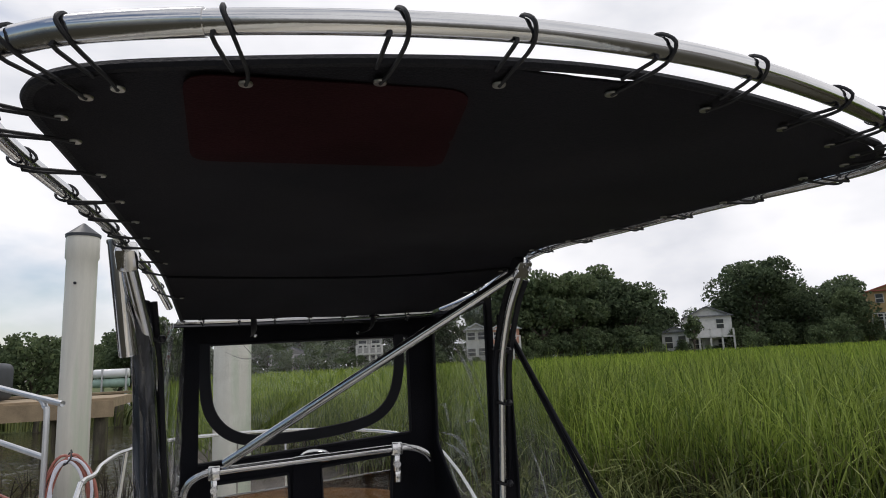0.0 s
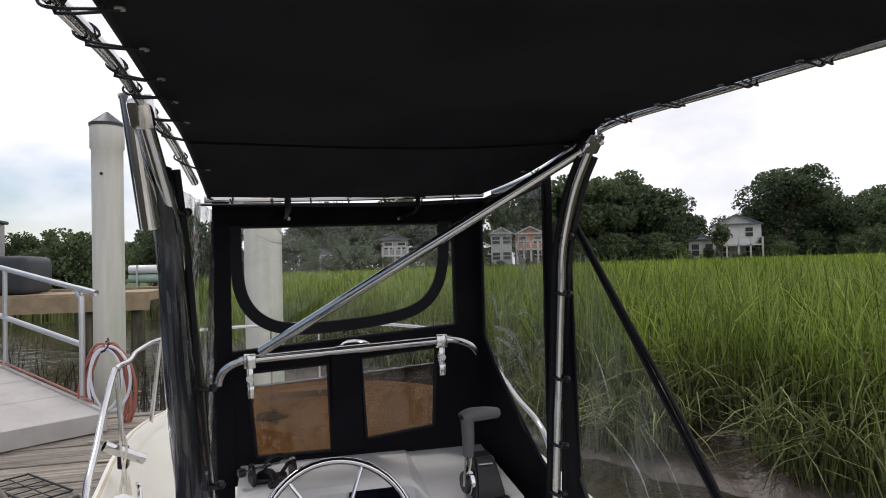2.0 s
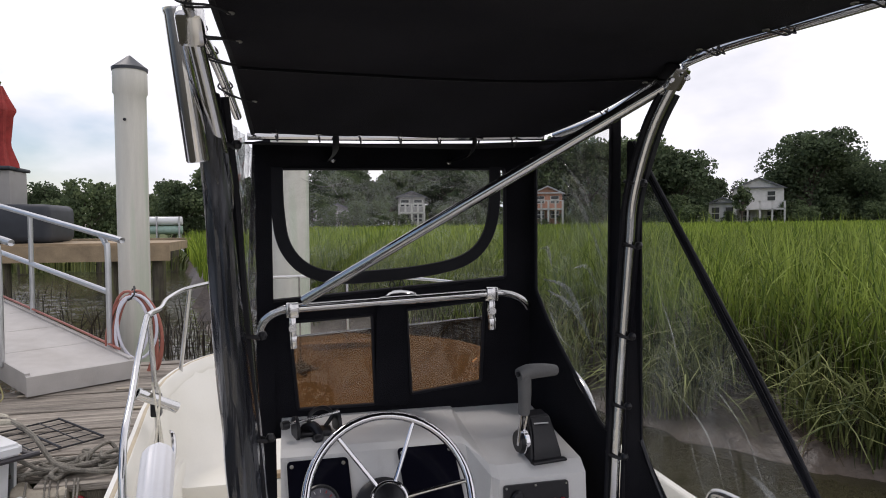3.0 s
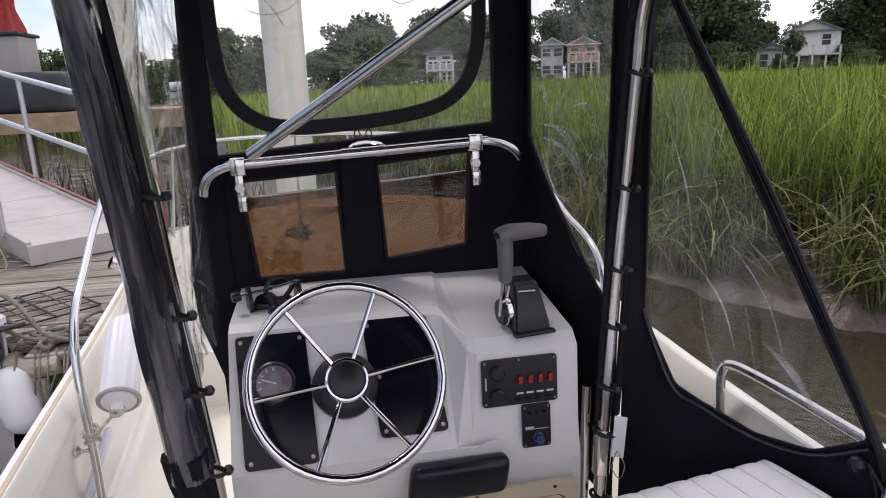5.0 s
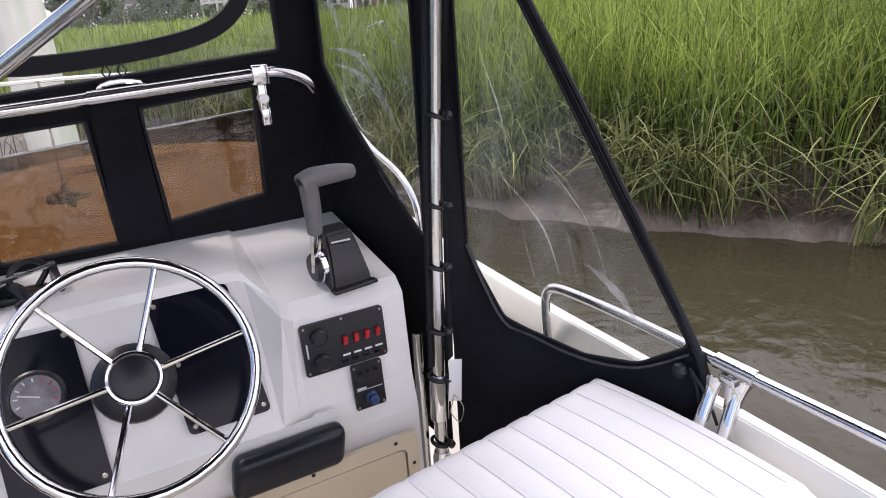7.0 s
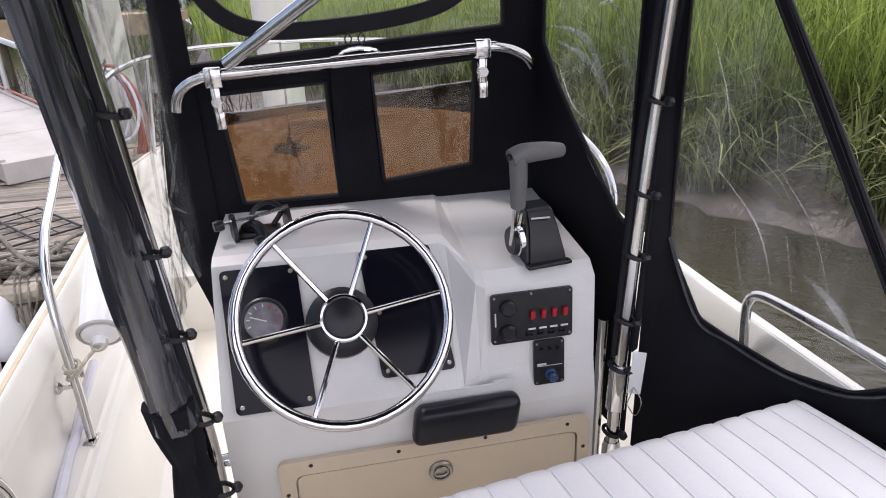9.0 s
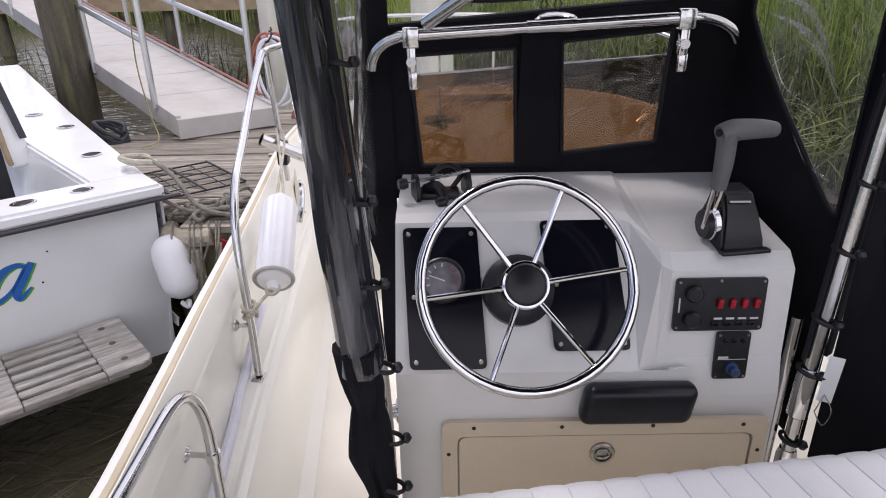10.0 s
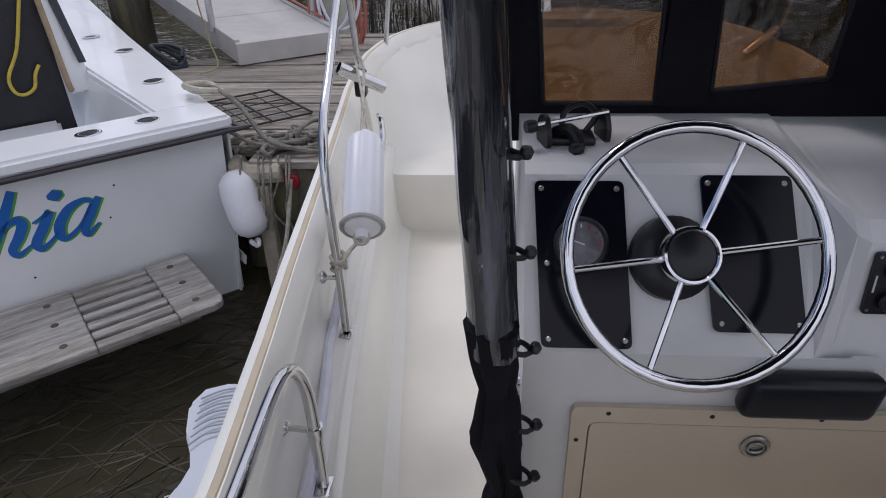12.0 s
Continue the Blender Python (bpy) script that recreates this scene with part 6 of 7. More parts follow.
part("fender_body", lathe([(0.02, -0.19), (0.045, -0.185), (0.085, -0.16), (0.112, -0.11), (0.12, -0.04), (0.12, 0.10), (0.108, 0.17), (0.07, 0.215), (0.03, 0.235)], 24, along((-1.44, 1.36, 0.30), (-1.50, 1.42, 0.50)) @ Matrix.Diagonal((0.64, 0.64, 0.64, 1))), WHITEP, dfend)
part("fender_knot", tube([(-1.41 + 0.015 * math.cos(a), 1.325 + 0.012 * math.sin(a), 0.16 + 0.01 * math.sin(2 * a)) for a in np.linspace(0, 8, 16)], 0.009, 6, 2), WHITEP, dfend)

# ---- the other boat's stern ----
T0 = Vector((-1.535, 1.475, 0))
TA = Vector((-0.66, 0.75, 0)).normalized()
TT = Vector((-0.75, -0.66, 0)).normalized()


def ob(a, t, h):
    """A point of the other boat: a ahead of its transom, t along the transom, h up."""
    return tuple(T0 + TA * a + TT * t + Vector((0, 0, h)))


OZ = 0.655
other = thing("motor_boat", "white sport-fishing boat moored stern-on with a timber swim platform", "boat", (-2.2, 1.6, WATER_Z))
part("transom", loft([[ob(0.03, 0.02, -0.3), ob(0.0, 0.02, 0.1), ob(-0.03, 0.0, OZ - 0.06), ob(0.02, 0.0, OZ - 0.06), ob(0.06, 0.04, -0.3)], [ob(0.03, 1.2, -0.3), ob(0.0, 1.2, 0.1), ob(-0.03, 1.2, OZ - 0.06), ob(0.02, 1.2, OZ - 0.06), ob(0.06, 1.2, -0.3)], [ob(0.03, 2.4, -0.3), ob(0.0, 2.4, 0.1), ob(-0.03, 2.4, OZ - 0.06), ob(0.02, 2.4, OZ - 0.06), ob(0.06, 2.4, -0.3)]], True), HULLW, other)
part("hull_side", solid(loft([[ob(a, 0.06 - 0.02 * a * 0, -0.3), ob(a, 0.02, 0.1), ob(a, -0.02 - 0.02 * a, 0.35), ob(a, -0.03 - 0.03 * a, OZ - 0.06 + 0.03 * a)] for a in (0.0, 0.6, 1.4, 2.4, 3.6, 4.8)]), 0.01), HULLW, other)
part("boot_stripe", solid(loft([[ob(a, 0.008, -0.02), ob(a, 0.0, 0.02)] for a in (-0.02, 0.6, 2.4, 4.8)]), 0.006), HULLW, other)
# covering board: stern and starboard sides
cb_ = lambda a0, a1, t0, t1, h: loft([[ob(a0, t0, h - 0.055), ob(a0, t1, h - 0.055), ob(a1, t1, h - 0.055), ob(a1, t0, h - 0.055)], [ob(a0, t0, h), ob(a0, t1, h), ob(a1, t1, h), ob(a1, t0, h)]], True)
c1 = cb_(-0.09, 0.155, -0.03, 2.4, OZ)
bmesh.ops.bevel(c1, geom=c1.edges[:], offset=0.014, segments=3, affect="EDGES")
part("covering_board", c1, HULLW, other)
c2 = loft([[ob(0.14, -0.03, OZ - 0.05), ob(0.14, 0.19, OZ - 0.05), ob(0.14, 0.19, OZ - 0.002), ob(0.14, -0.03, OZ - 0.002)], [ob(1.6, -0.10, OZ - 0.02), ob(1.6, 0.30, OZ - 0.02), ob(1.6, 0.30, OZ + 0.05), ob(1.6, -0.10, OZ + 0.05)], [ob(3.6, -0.22, OZ + 0.08), ob(3.6, 0.2, OZ + 0.08), ob(3.6, 0.2, OZ + 0.14), ob(3.6, -0.22, OZ + 0.14)]], True)
bmesh.ops.bevel(c2, geom=c2.edges[:], offset=0.012, segments=2, affect="EDGES")
part("covering_board", c2, HULLW, other)
part("rub_rail", tube([ob(-0.085, 2.4, OZ - 0.06), ob(-0.088, 1.0, OZ - 0.06), ob(-0.085, 0.0, OZ - 0.06), ob(-0.05, -0.055, OZ - 0.06), ob(0.3, -0.06, OZ - 0.055), ob(1.6, -0.125, OZ - 0.02), ob(3.6, -0.225, OZ + 0.08)], 0.011, 8, 4), mat("dark_rub_rail", (0.05, 0.045, 0.05), 0.5), other, "dark rub rail")
part("cockpit_floor", loft([[ob(0.2, 0.3, 0.12), ob(0.2, 2.4, 0.12)], [ob(3.0, 0.3, 0.12), ob(3.0, 2.4, 0.12)]]), HULLW, other)
part("cockpit_liner", solid(loft([[ob(0.165, 2.4, 0.12), ob(0.165, 0.38, 0.12), ob(0.20, 0.32, 0.12), ob(1.6, 0.42, 0.12), ob(3.0, 0.35, 0.12)], [ob(0.165, 2.4, OZ - 0.03), ob(0.165, 0.22, OZ - 0.03), ob(0.18, 0.20, OZ - 0.03), ob(1.6, 0.30, OZ), ob(3.0, 0.22, OZ + 0.05)]]), 0.01), HULLW, other)
def wing_row(z, aft_out, aft_in, fwd_in, fwd_out):
    return [ob(*aft_out, z), ob(*aft_in, z), ob(*fwd_in, z), ob(*fwd_out, z)]


cw = loft([wing_row(0.58, (0.97, 0.235), (0.95, 0.345), (2.6, 0.30), (2.6, 0.05)), wing_row(1.05, (0.99, 0.295), (0.97, 0.367), (2.6, 0.33), (2.6, 0.12)), wing_row(1.95, (1.10, 0.36), (1.08, 0.42), (2.6, 0.36), (2.6, 0.20))], True)
bmesh.ops.bevel(cw, geom=cw.edges[:], offset=0.008, segments=2, affect="EDGES")
part("cabin_wing", cw, HULLW, other)
part("window_strip", solid(loft([[ob(0.958, 0.245, 0.715), ob(0.955, 0.276, 0.715)], [ob(0.978, 0.298, 1.05), ob(0.974, 0.333, 1.05)], [ob(1.092, 0.362, 1.92), ob(1.088, 0.395, 1.92)]]), 0.008), DARKCOVER, other, "dark side window strip")
part("wood_trim", tube([ob(0.945, 0.338, 0.60), ob(0.944, 0.346, 0.66), ob(0.962, 0.367, 1.05), ob(1.07, 0.42, 1.93)], 0.013, 8, 3), WOODT, other, "varnished wood trim")
CURTB = mat("black_curtain", (0.012, 0.012, 0.015), 0.35, 0, 0.25, 6, 0.3, 20)
part("hull_side", solid(loft([[ob(a, 2.36, -0.3), ob(a, 2.4, 0.1), ob(a, 2.43 + 0.02 * a, 0.35), ob(a, 2.44 + 0.03 * a, OZ - 0.06 + 0.03 * a)] for a in (0.0, 0.6, 1.4, 2.4, 3.6, 4.8)]), 0.01), HULLW, other)
part("cabin_curtain", solid(loft([[ob(1.0, 0.352, 0.30), ob(1.0, 1.2, 0.30), ob(1.0, 2.4, 0.30)], [ob(1.01, 0.362, 1.0), ob(1.03, 1.2, 1.0), ob(1.01, 2.4, 1.0)], [ob(1.10, 0.42, 1.95), ob(1.10, 1.2, 1.95), ob(1.10, 2.4, 1.95)]]), 0.004), CURTB, other, "black cabin curtain")
part("yellow_line", tube([ob(0.975, 0.428, 1.007), ob(0.975, 0.497, 0.807), ob(0.975, 0.561, 0.696), ob(0.975, 0.560, 0.631), ob(0.975, 0.526, 0.609), ob(0.975, 0.479, 0.631), ob(0.975, 0.458, 0.690), ob(0.975, 0.433, 0.728)], 0.0075, 8, 6), ROPEY, other, "yellow rope looped over the curtain")
sbx = loft([[ob(0.62, 0.46, h), ob(0.62, 2.4, h), ob(0.995, 2.4, h), ob(0.995, 0.42, h)] for h in (0.12, 0.47)], True)
bmesh.ops.bevel(sbx, geom=sbx.edges[:], offset=0.015, segments=2, affect="EDGES")
part("step_box", sbx, HULLW, other)
for a, t in ((0.03, 0.444), (0.045, 0.239), (0.56, 0.066), (1.20, 0.022), (1.62, 0.085)):
    hz = OZ + (0.036 * (a - 0.14) if a > 0.14 else 0)
    m_ = Matrix.Translation(ob(a, t, hz)) @ Matrix.Rotation(math.atan2(TT.y, TT.x), 4, "Z") @ Matrix.Diagonal((1.2, 1, 1, 1))
    fl_ = part("flush_rod_holder", lathe([(0.023, -0.01), (0.038, 0), (0.038, 0.003), (0.031, 0.005), (0.024, 0.003)], 22, m_), CHROME, other)
    part("rod_holder_cap", lathe([(0.024, -0.02), (0.0245, 0.0035), (0, 0.004)], 22, m_), BLACKP, fl_)
# swim platform of teak slats
def bearer(a0, a1):
    return loft([[ob(a0, 0.32, 0.045), ob(a0, 2.4, 0.045), ob(a1, 2.4, 0.045), ob(a1, 0.32, 0.045)], [ob(a0, 0.32, 0.0895), ob(a0, 2.4, 0.0895), ob(a1, 2.4, 0.0895), ob(a1, 0.32, 0.0895)]], True)


plat = part("platform_frame", merge(bearer(-0.40, -0.36), bearer(-0.14, -0.08)), TEAK, other, "weathered teak swim platform", smooth=False)
PH0, PH1 = 0.09, 0.12
PLUG = mat("dark_plug", (0.1, 0.08, 0.06), 0.8)


def pboard(a0, a1, t0, t1, corner=0.0):
    """One plank of the platform; corner rounds its outer end."""
    loop = [(a0, t0 + corner), (a0 + corner * 0.3, t0 + corner * 0.3), (a0 + corner, t0), (a1, t0), (a1, t1), (a0, t1)] if corner else [(a0, t0), (a1, t0), (a1, t1), (a0, t1)]
    b = loft([[ob(a, t, h) for a, t in loop] for h in (PH0, PH1)], True)
    bmesh.ops.bevel(b, geom=b.edges[:], offset=0.004, segments=1, affect="EDGES")
    part("teak_board", b, TEAK, plat, smooth=False)


for t0, t1 in ((0.235, 0.40), (0.665, 0.95), (1.215, 1.50), (1.765, 2.05)):
    for q in range(3):
        a0 = -0.462 + q * 0.147
        pboard(a0, a0 + 0.1445, t0, t1, 0.045 if (q == 0 and t0 < 0.3) else 0.0)
        screw(plat, Matrix.Translation(ob(a0 + 0.075, t0 + 0.085, PH1)), 0.013, PLUG)
for t0, t1 in ((0.402, 0.663), (0.952, 1.213), (1.502, 1.763)):
    for q in range(7):
        a0 = -0.462 + q * 0.0645
        pboard(a0, a0 + 0.038, t0, t1)
# painted script on the transom, as flat brush strokes
def stroke(pts, half, material, name, off, grow=0.0):
    """A flat painted stroke on the raked transom, wider in the middle than at its ends."""
    line = curve_pts([(t, h, 0.0) for t, h in pts], 6)
    n_ = len(line)
    loop_a, loop_b = [], []
    for i, q in enumerate(line):
        d = (line[min(i + 1, n_ - 1)] - line[max(i - 1, 0)]).normalized()
        w_ = float(np.interp(i / (n_ - 1), np.linspace(0, 1, len(half)), half)) + grow
        loop_a.append((q.x - d.y * w_, q.y + d.x * w_))
        loop_b.append((q.x + d.y * w_, q.y - d.x * w_))
    on = lambda p, o: ob(-0.0305 * (p[1] - 0.1) / 0.495 - o, p[0], p[1])
    part(name, loft([[on(a_, off), on(b_, off), on(b_, 0.0), on(a_, 0.0)] for a_, b_ in zip(loop_a, loop_b)], True), material, other, "blue painted script stroke" if material == BLUEINK else "green edge of the painted script", smooth=False)


SCRIPT = [
    ([(0.728, 0.536), (0.77, 0.457), (0.818, 0.377), (0.848, 0.323)], (0.012, 0.016, 0.016, 0.014)),
    ([(0.816, 0.381), (0.774, 0.42), (0.741, 0.431), (0.731, 0.408), (0.754, 0.366), (0.783, 0.326), (0.770, 0.302), (0.72, 0.33)], (0.004, 0.008, 0.014, 0.017, 0.016, 0.014, 0.010, 0.003)),
    ([(0.701, 0.405), (0.668, 0.418), (0.641, 0.435)], (0.003, 0.006, 0.010)),
    ([(0.640, 0.434), (0.676, 0.377), (0.708, 0.33), (0.700, 0.303), (0.668, 0.318), (0.633, 0.350)], (0.014, 0.017, 0.017, 0.012, 0.007, 0.003)),
    ([(0.502, 0.430), (0.533, 0.444), (0.583, 0.424), (0.624, 0.373), (0.630, 0.327), (0.606, 0.320), (0.558, 0.355), (0.508, 0.424)], (0.006, 0.009, 0.015, 0.018, 0.015, 0.009, 0.006, 0.005)),
    ([(0.480, 0.442), (0.518, 0.386), (0.550, 0.337), (0.545, 0.309), (0.501, 0.343)], (0.011, 0.016, 0.016, 0.010, 0.003)),
    ([(0.634, 0.484), (0.610, 0.486), (0.586, 0.490)], (0.006, 0.022, 0.006)),
    ([(0.90, 0.42), (0.93, 0.36), (0.95, 0.31), (0.92, 0.29), (0.87, 0.32)], (0.012, 0.017, 0.016, 0.010, 0.004)),
]
for off, material, dx, grow, name in ((0.0012, GREENINK, -0.006, 0.003, "script_edge"), (0.0024, BLUEINK, 0.0, 0.0, "script_stroke")):
    for pts, half in SCRIPT:
        stroke([(t + dx, h - 0.002 * (dx < 0)) for t, h in pts], half, material, name, off, grow)
for t, h in ((0.42, 0.47), (0.46, 0.35), (0.75, 0.20), (1.0, 0.18)):
    part("spot", lathe([(0.004, 0), (0.003, 0.002), (0, 0.002)], 8, along(ob(-0.0305 * (h - 0.1) / 0.495 - 0.001, t, h), ob(-1, t, h))), BLACKP, other)

step = thing("outboard_cowling", "pale grey ribbed outboard cowling beside the hull", "engine", (-1.22, 0.25, WATER_Z))
TOPC = [(-1.10, 0.53, 0.13), (-1.24, 0.545, 0.125), (-1.31, 0.525, 0.115), (-1.338, 0.47, 0.105), (-1.31, 0.37, 0.09), (-1.268, 0.30, 0.08), (-1.238, 0.262, 0.075), (-1.272, 0.222, 0.065), (-1.305, 0.13, 0.05), (-1.33, -0.05, 0.03), (-1.02, -0.05, 0.05), (-1.03, 0.3, 0.10)]
sb = loft([TOPC, [(x * 1.0, y, -0.2) for x, y, z in TOPC]], True)
bmesh.ops.bevel(sb, geom=sb.edges[:], offset=0.012, segments=3, affect="EDGES")
part("cowling_shell", sb, mat("pale_blue_grey_plastic", (0.52, 0.55, 0.6), 0.4, 0, 0.04, 5), step)
RIBG = mat("blue_grey_rib", (0.36, 0.38, 0.42), 0.5)
for i in range(7):
    yy = 0.485 - 0.026 * i
    part("rib", tube([(-1.18 - 0.003 * i, yy + 0.03, 0.127 - 0.003 * i), (-1.245, yy + 0.018, 0.124 - 0.0032 * i), (-1.30 + 0.004 * i, yy - 0.012, 0.116 - 0.0034 * i)], 0.0026, 6, 3), RIBG, step)

# floating reed wrack between the boats
g = np.random.default_rng(21)
n = 520
wx, wy = g.uniform(-2.3, -0.95, n), g.uniform(-0.4, 1.5, n)
ang = g.normal(0.5, 0.7, n)
ln = g.uniform(0.05, 0.22, n)
q = np.zeros((n, 4, 3))
for i, (s, w) in enumerate(((-1, -1), (-1, 1), (1, -1), (1, 1))):
    q[:, i] = np.stack([wx + s * ln * np.cos(ang) - w * 0.0025 * np.sin(ang), wy + s * ln * np.sin(ang) + w * 0.0025 * np.cos(ang), WATER_Z - 0.002 + g.uniform(0, 0.006, n)], 1)
strips("floating_reeds", q, WRACK, "dark wet reeds floating between the boats", "reeds")
# litter of dead reeds over the mud
n = 5200
yy = g.uniform(-2.5, 7.5, n)
xx = bank_x(yy) + g.uniform(0.12, 1.0, n)
ang = g.uniform(0, 3.14, n)
ln = g.uniform(0.04, 0.18, n)
zz = land_z(xx, yy) + 0.03 + g.uniform(0, 0.07, n)
tilt = g.normal(0, 0.25, n)
q = np.zeros((n, 4, 3))
for i, (s, w) in enumerate(((-1, -1), (-1, 1), (1, -1), (1, 1))):
    q[:, i] = np.stack([xx + s * ln * np.cos(ang) - w * 0.0035 * np.sin(ang), yy + s * ln * np.sin(ang) + w * 0.0035 * np.cos(ang), zz + s * ln * tilt], 1)
strips("reed_litter", q, ROOTS, "dead reed stalks littering the mud bank", "reeds")

# ---- left shore: bulkhead, pier and bushes ----
shore = single("far_bank", loft([[(-60, 27, -0.4), (-30, 25, -0.4), (-3.6, 24, -0.4)], [(-60, 28, 0.2), (-30, 26, 0.2), (-4, 25, 0.2)], [(-60, 32, 0.9), (-30, 29, 0.9), (-5, 27, 0.75)], [(-120, 120, 1.2), (-30, 120, 1.2), (10, 120, 1.0)]]), MARSHG, "grassy far bank of the creek", "ground", kind="structure")
bulk = thing("bulkhead", "long tan timber bulkhead along the far bank", "wall", (-14, 24, 0), kind="structure")
for i in range(16):
    part("bulkhead_board", box(-30 + i * 1.6, -30 + i * 1.6 + 1.57, 24.0, 24.12, 0.45, 1.0), WOODT, bulk, smooth=False)
part("cap_board", box(-30.2, -4.0, 23.9, 24.3, 1.0, 1.07), WOODT, bulk)
for i in range(10):
    pile("piling", -27 + i * 2.5, 23.8, 0.14, 0.95, "dark timber pile under the bulkhead", PILEW)
g, x, y, z = np.random.default_rng(31), *(lambda r: (r.uniform(-30, -3, 2600), r.uniform(23.4, 26, 2600)))(np.random.default_rng(31)), 0
strips("shore_grass", blades(g, x, y, np.full_like(x, -0.1), 0.75, 0.05, 0.7), GRASSN, "green reeds below the bulkhead", "grass")
g = np.random.default_rng(33)
x, y = np.concatenate([g.normal(-1.6, 0.45, 170), g.normal(-3.1, 0.5, 90), g.normal(-6.5, 1.2, 160)]), np.concatenate([g.normal(7.2, 0.6, 170), g.normal(8.5, 0.4, 90), g.normal(12, 0.8, 160)])
strips("water_reeds", blades(g, x, y, np.full_like(x, -0.2), 0.75, 0.014, 0.7), WRACK, "sparse reeds standing in the water", "reeds")
pier = thing("pier", "tan timber pier with a dark covered hoist", "pier", (-9, 15, 1))
part("pier_deck", box(-16, -3.0, 14, 16.5, 0.95, 1.15), WOODT, pier)
part("pier_beam", box(-16, -3.0, 13.9, 14.0, 0.75, 1.1), WOODT, pier)
for px in (-3.28, -4.28, -6.4, -8.3, -10.2, -12.1, -14.0):
    part("support_post", lathe([(0.15, -0.5), (0.14, 0.95)], 14, pose(px, 14.2, 0)), PILEW, pier)
cover = single("boat_cover", box(-12, -5.55, 14.4, 16.2, 1.16, 2.02, 0.15, 3), DARKCOVER, "dark covered boat stored on the pier", "cover")
shed = thing("storage_locker", "pale grey dock locker beside the umbrella", "locker", (-7.3, 15.0, 2.0))
part("locker_body", box(-8.2, -6.45, 14.8, 15.8, 2.0, 2.80, 0.04), GREYS, shed)
part("locker_lid", box(-8.3, -6.40, 14.7, 15.9, 2.80, 2.88, 0.03), DARKCOVER, shed)
umb = thing("patio_umbrella", "closed faded red patio umbrella", "umbrella", (-6.7, 15.1, 2.86))
um = []
for h, r in ((0.0, 0.30), (0.08, 0.29), (0.45, 0.17), (0.55, 0.165), (1.1, 0.22), (1.2, 0.27), (1.25, 0.27), (1.5, 0.15), (1.75, 0.05)):
    um.append([(-6.7 + r * (1 + 0.18 * math.cos(6 * a)) * math.cos(a), 15.1 + r * (1 + 0.18 * math.cos(6 * a)) * math.sin(a), 2.86 + h * 1.05) for a in np.linspace(0, 2 * math.pi, 36, endpoint=False)])
part("folded_canopy", loft(um, True), REDCLOTH, umb)
part("finial", lathe([(0.025, 0), (0.02, 0.08), (0.035, 0.11), (0.0, 0.16)], 12, pose(-6.7, 15.1, 4.68)), STEEL, umb)
barrel = thing("storage_drum", "white drums on a rack on the far bank", "drum", (-5.2, 26.5, 0.9))
for i, (a, h, m_) in enumerate(((-5.9, 1.72, HULLW), (-5.9, 1.35, mat("pale_green_drum", (0.3, 0.42, 0.36), 0.5)))):
    part("drum", lathe([(0.15, 0), (0.17, 0.03), (0.17, 1.25), (0.15, 1.28)], 16, along((a, 26.5, h), (a + 1, 26.5, h))), m_, barrel)
for a in (-5.6, -4.75):
    part("rack_leg", box(a, a + 0.06, 26.3, 26.7, 0.75, 1.9), ALU, barrel)

# ---- trees ----


def tree_kind(seed, h, w, material, base=0.15, leaf=0.4, n=3400):
    """A tapered trunk with limbs and a ragged crown of small leaf clumps."""
    r = np.random.default_rng(seed)
    t = thing("tree", "", "tree", (0, 0, 0))
    limbs = [tube([(0, 0, -0.3), (0.1, 0.05, h * 0.25), (-0.1, 0.1, h * 0.55), (0.05, 0, h * 0.9)], [h * 0.028, h * 0.022, h * 0.013, h * 0.004], 8, 3)]
    blobs = []
    for i in range(24):
        a, f = r.uniform(0, 6.28), r.uniform(0.15, 1)
        hh = h * (base + (0.93 - base) * r.random() ** 0.8)
        wide = w * (0.55 + 0.6 * math.sin(math.pi * min(1, max(0.0, (hh / h - base * 0.6) / (1.02 - base * 0.6))) ** 0.9))
        c = (math.cos(a) * wide * f * 0.6, math.sin(a) * wide * f * 0.6, hh)
        blobs.append((c, w * r.uniform(0.22, 0.42)))
        limbs.append(tube([(0, 0, hh * 0.55), (c[0] * 0.5, c[1] * 0.5, hh * 0.75), c], [h * 0.010, h * 0.006, h * 0.002], 5, 2))
    part("trunk", merge(*limbs), BARK, t)
    cen = np.array([b[0] for b in blobs])
    rad = np.array([b[1] for b in blobs])
    pick = r.integers(0, len(blobs), n)
    d = r.normal(0, 1, (n, 3))
    d /= np.linalg.norm(d, axis=1)[:, None]
    p = cen[pick] + d * (rad[pick] * r.uniform(0.45, 1.12, n) ** 0.6)[:, None] * np.array([1, 1, 0.75])
    p[:, 2] = np.maximum(p[:, 2], h * base * 0.4)
    u = r.normal(0, 1, (n, 3))
    u /= np.linalg.norm(u, axis=1)[:, None]
    v = np.cross(u, r.normal(0, 1, (n, 3)))
    v /= np.linalg.norm(v, axis=1)[:, None]
    s = leaf * r.uniform(0.5, 1.2, n)[:, None] * 0.5
    qd = np.stack([p - u * s - v * s * 0.5, p + u * s - v * s * 0.6, p - u * s * 0.7 + v * s, p + u * s * 0.6 + v * s * 0.8], 1)
    crown = strips("crown", qd, material, "", "", t)
    return t


kinds = [tree_kind(1, 8.5, 4.2, LEAF, 0.08, 0.34, 4800), tree_kind(2, 9.0, 3.8, LEAF2, 0.12, 0.33, 4800), tree_kind(3, 12.0, 6.4, LEAF, 0.06, 0.34, 12000), tree_kind(4, 5.0, 3.6, LEAF2, 0.03, 0.32, 3000), tree_kind(5, 10.0, 2.6, LEAF2, 0.45, 0.45, 1600)]
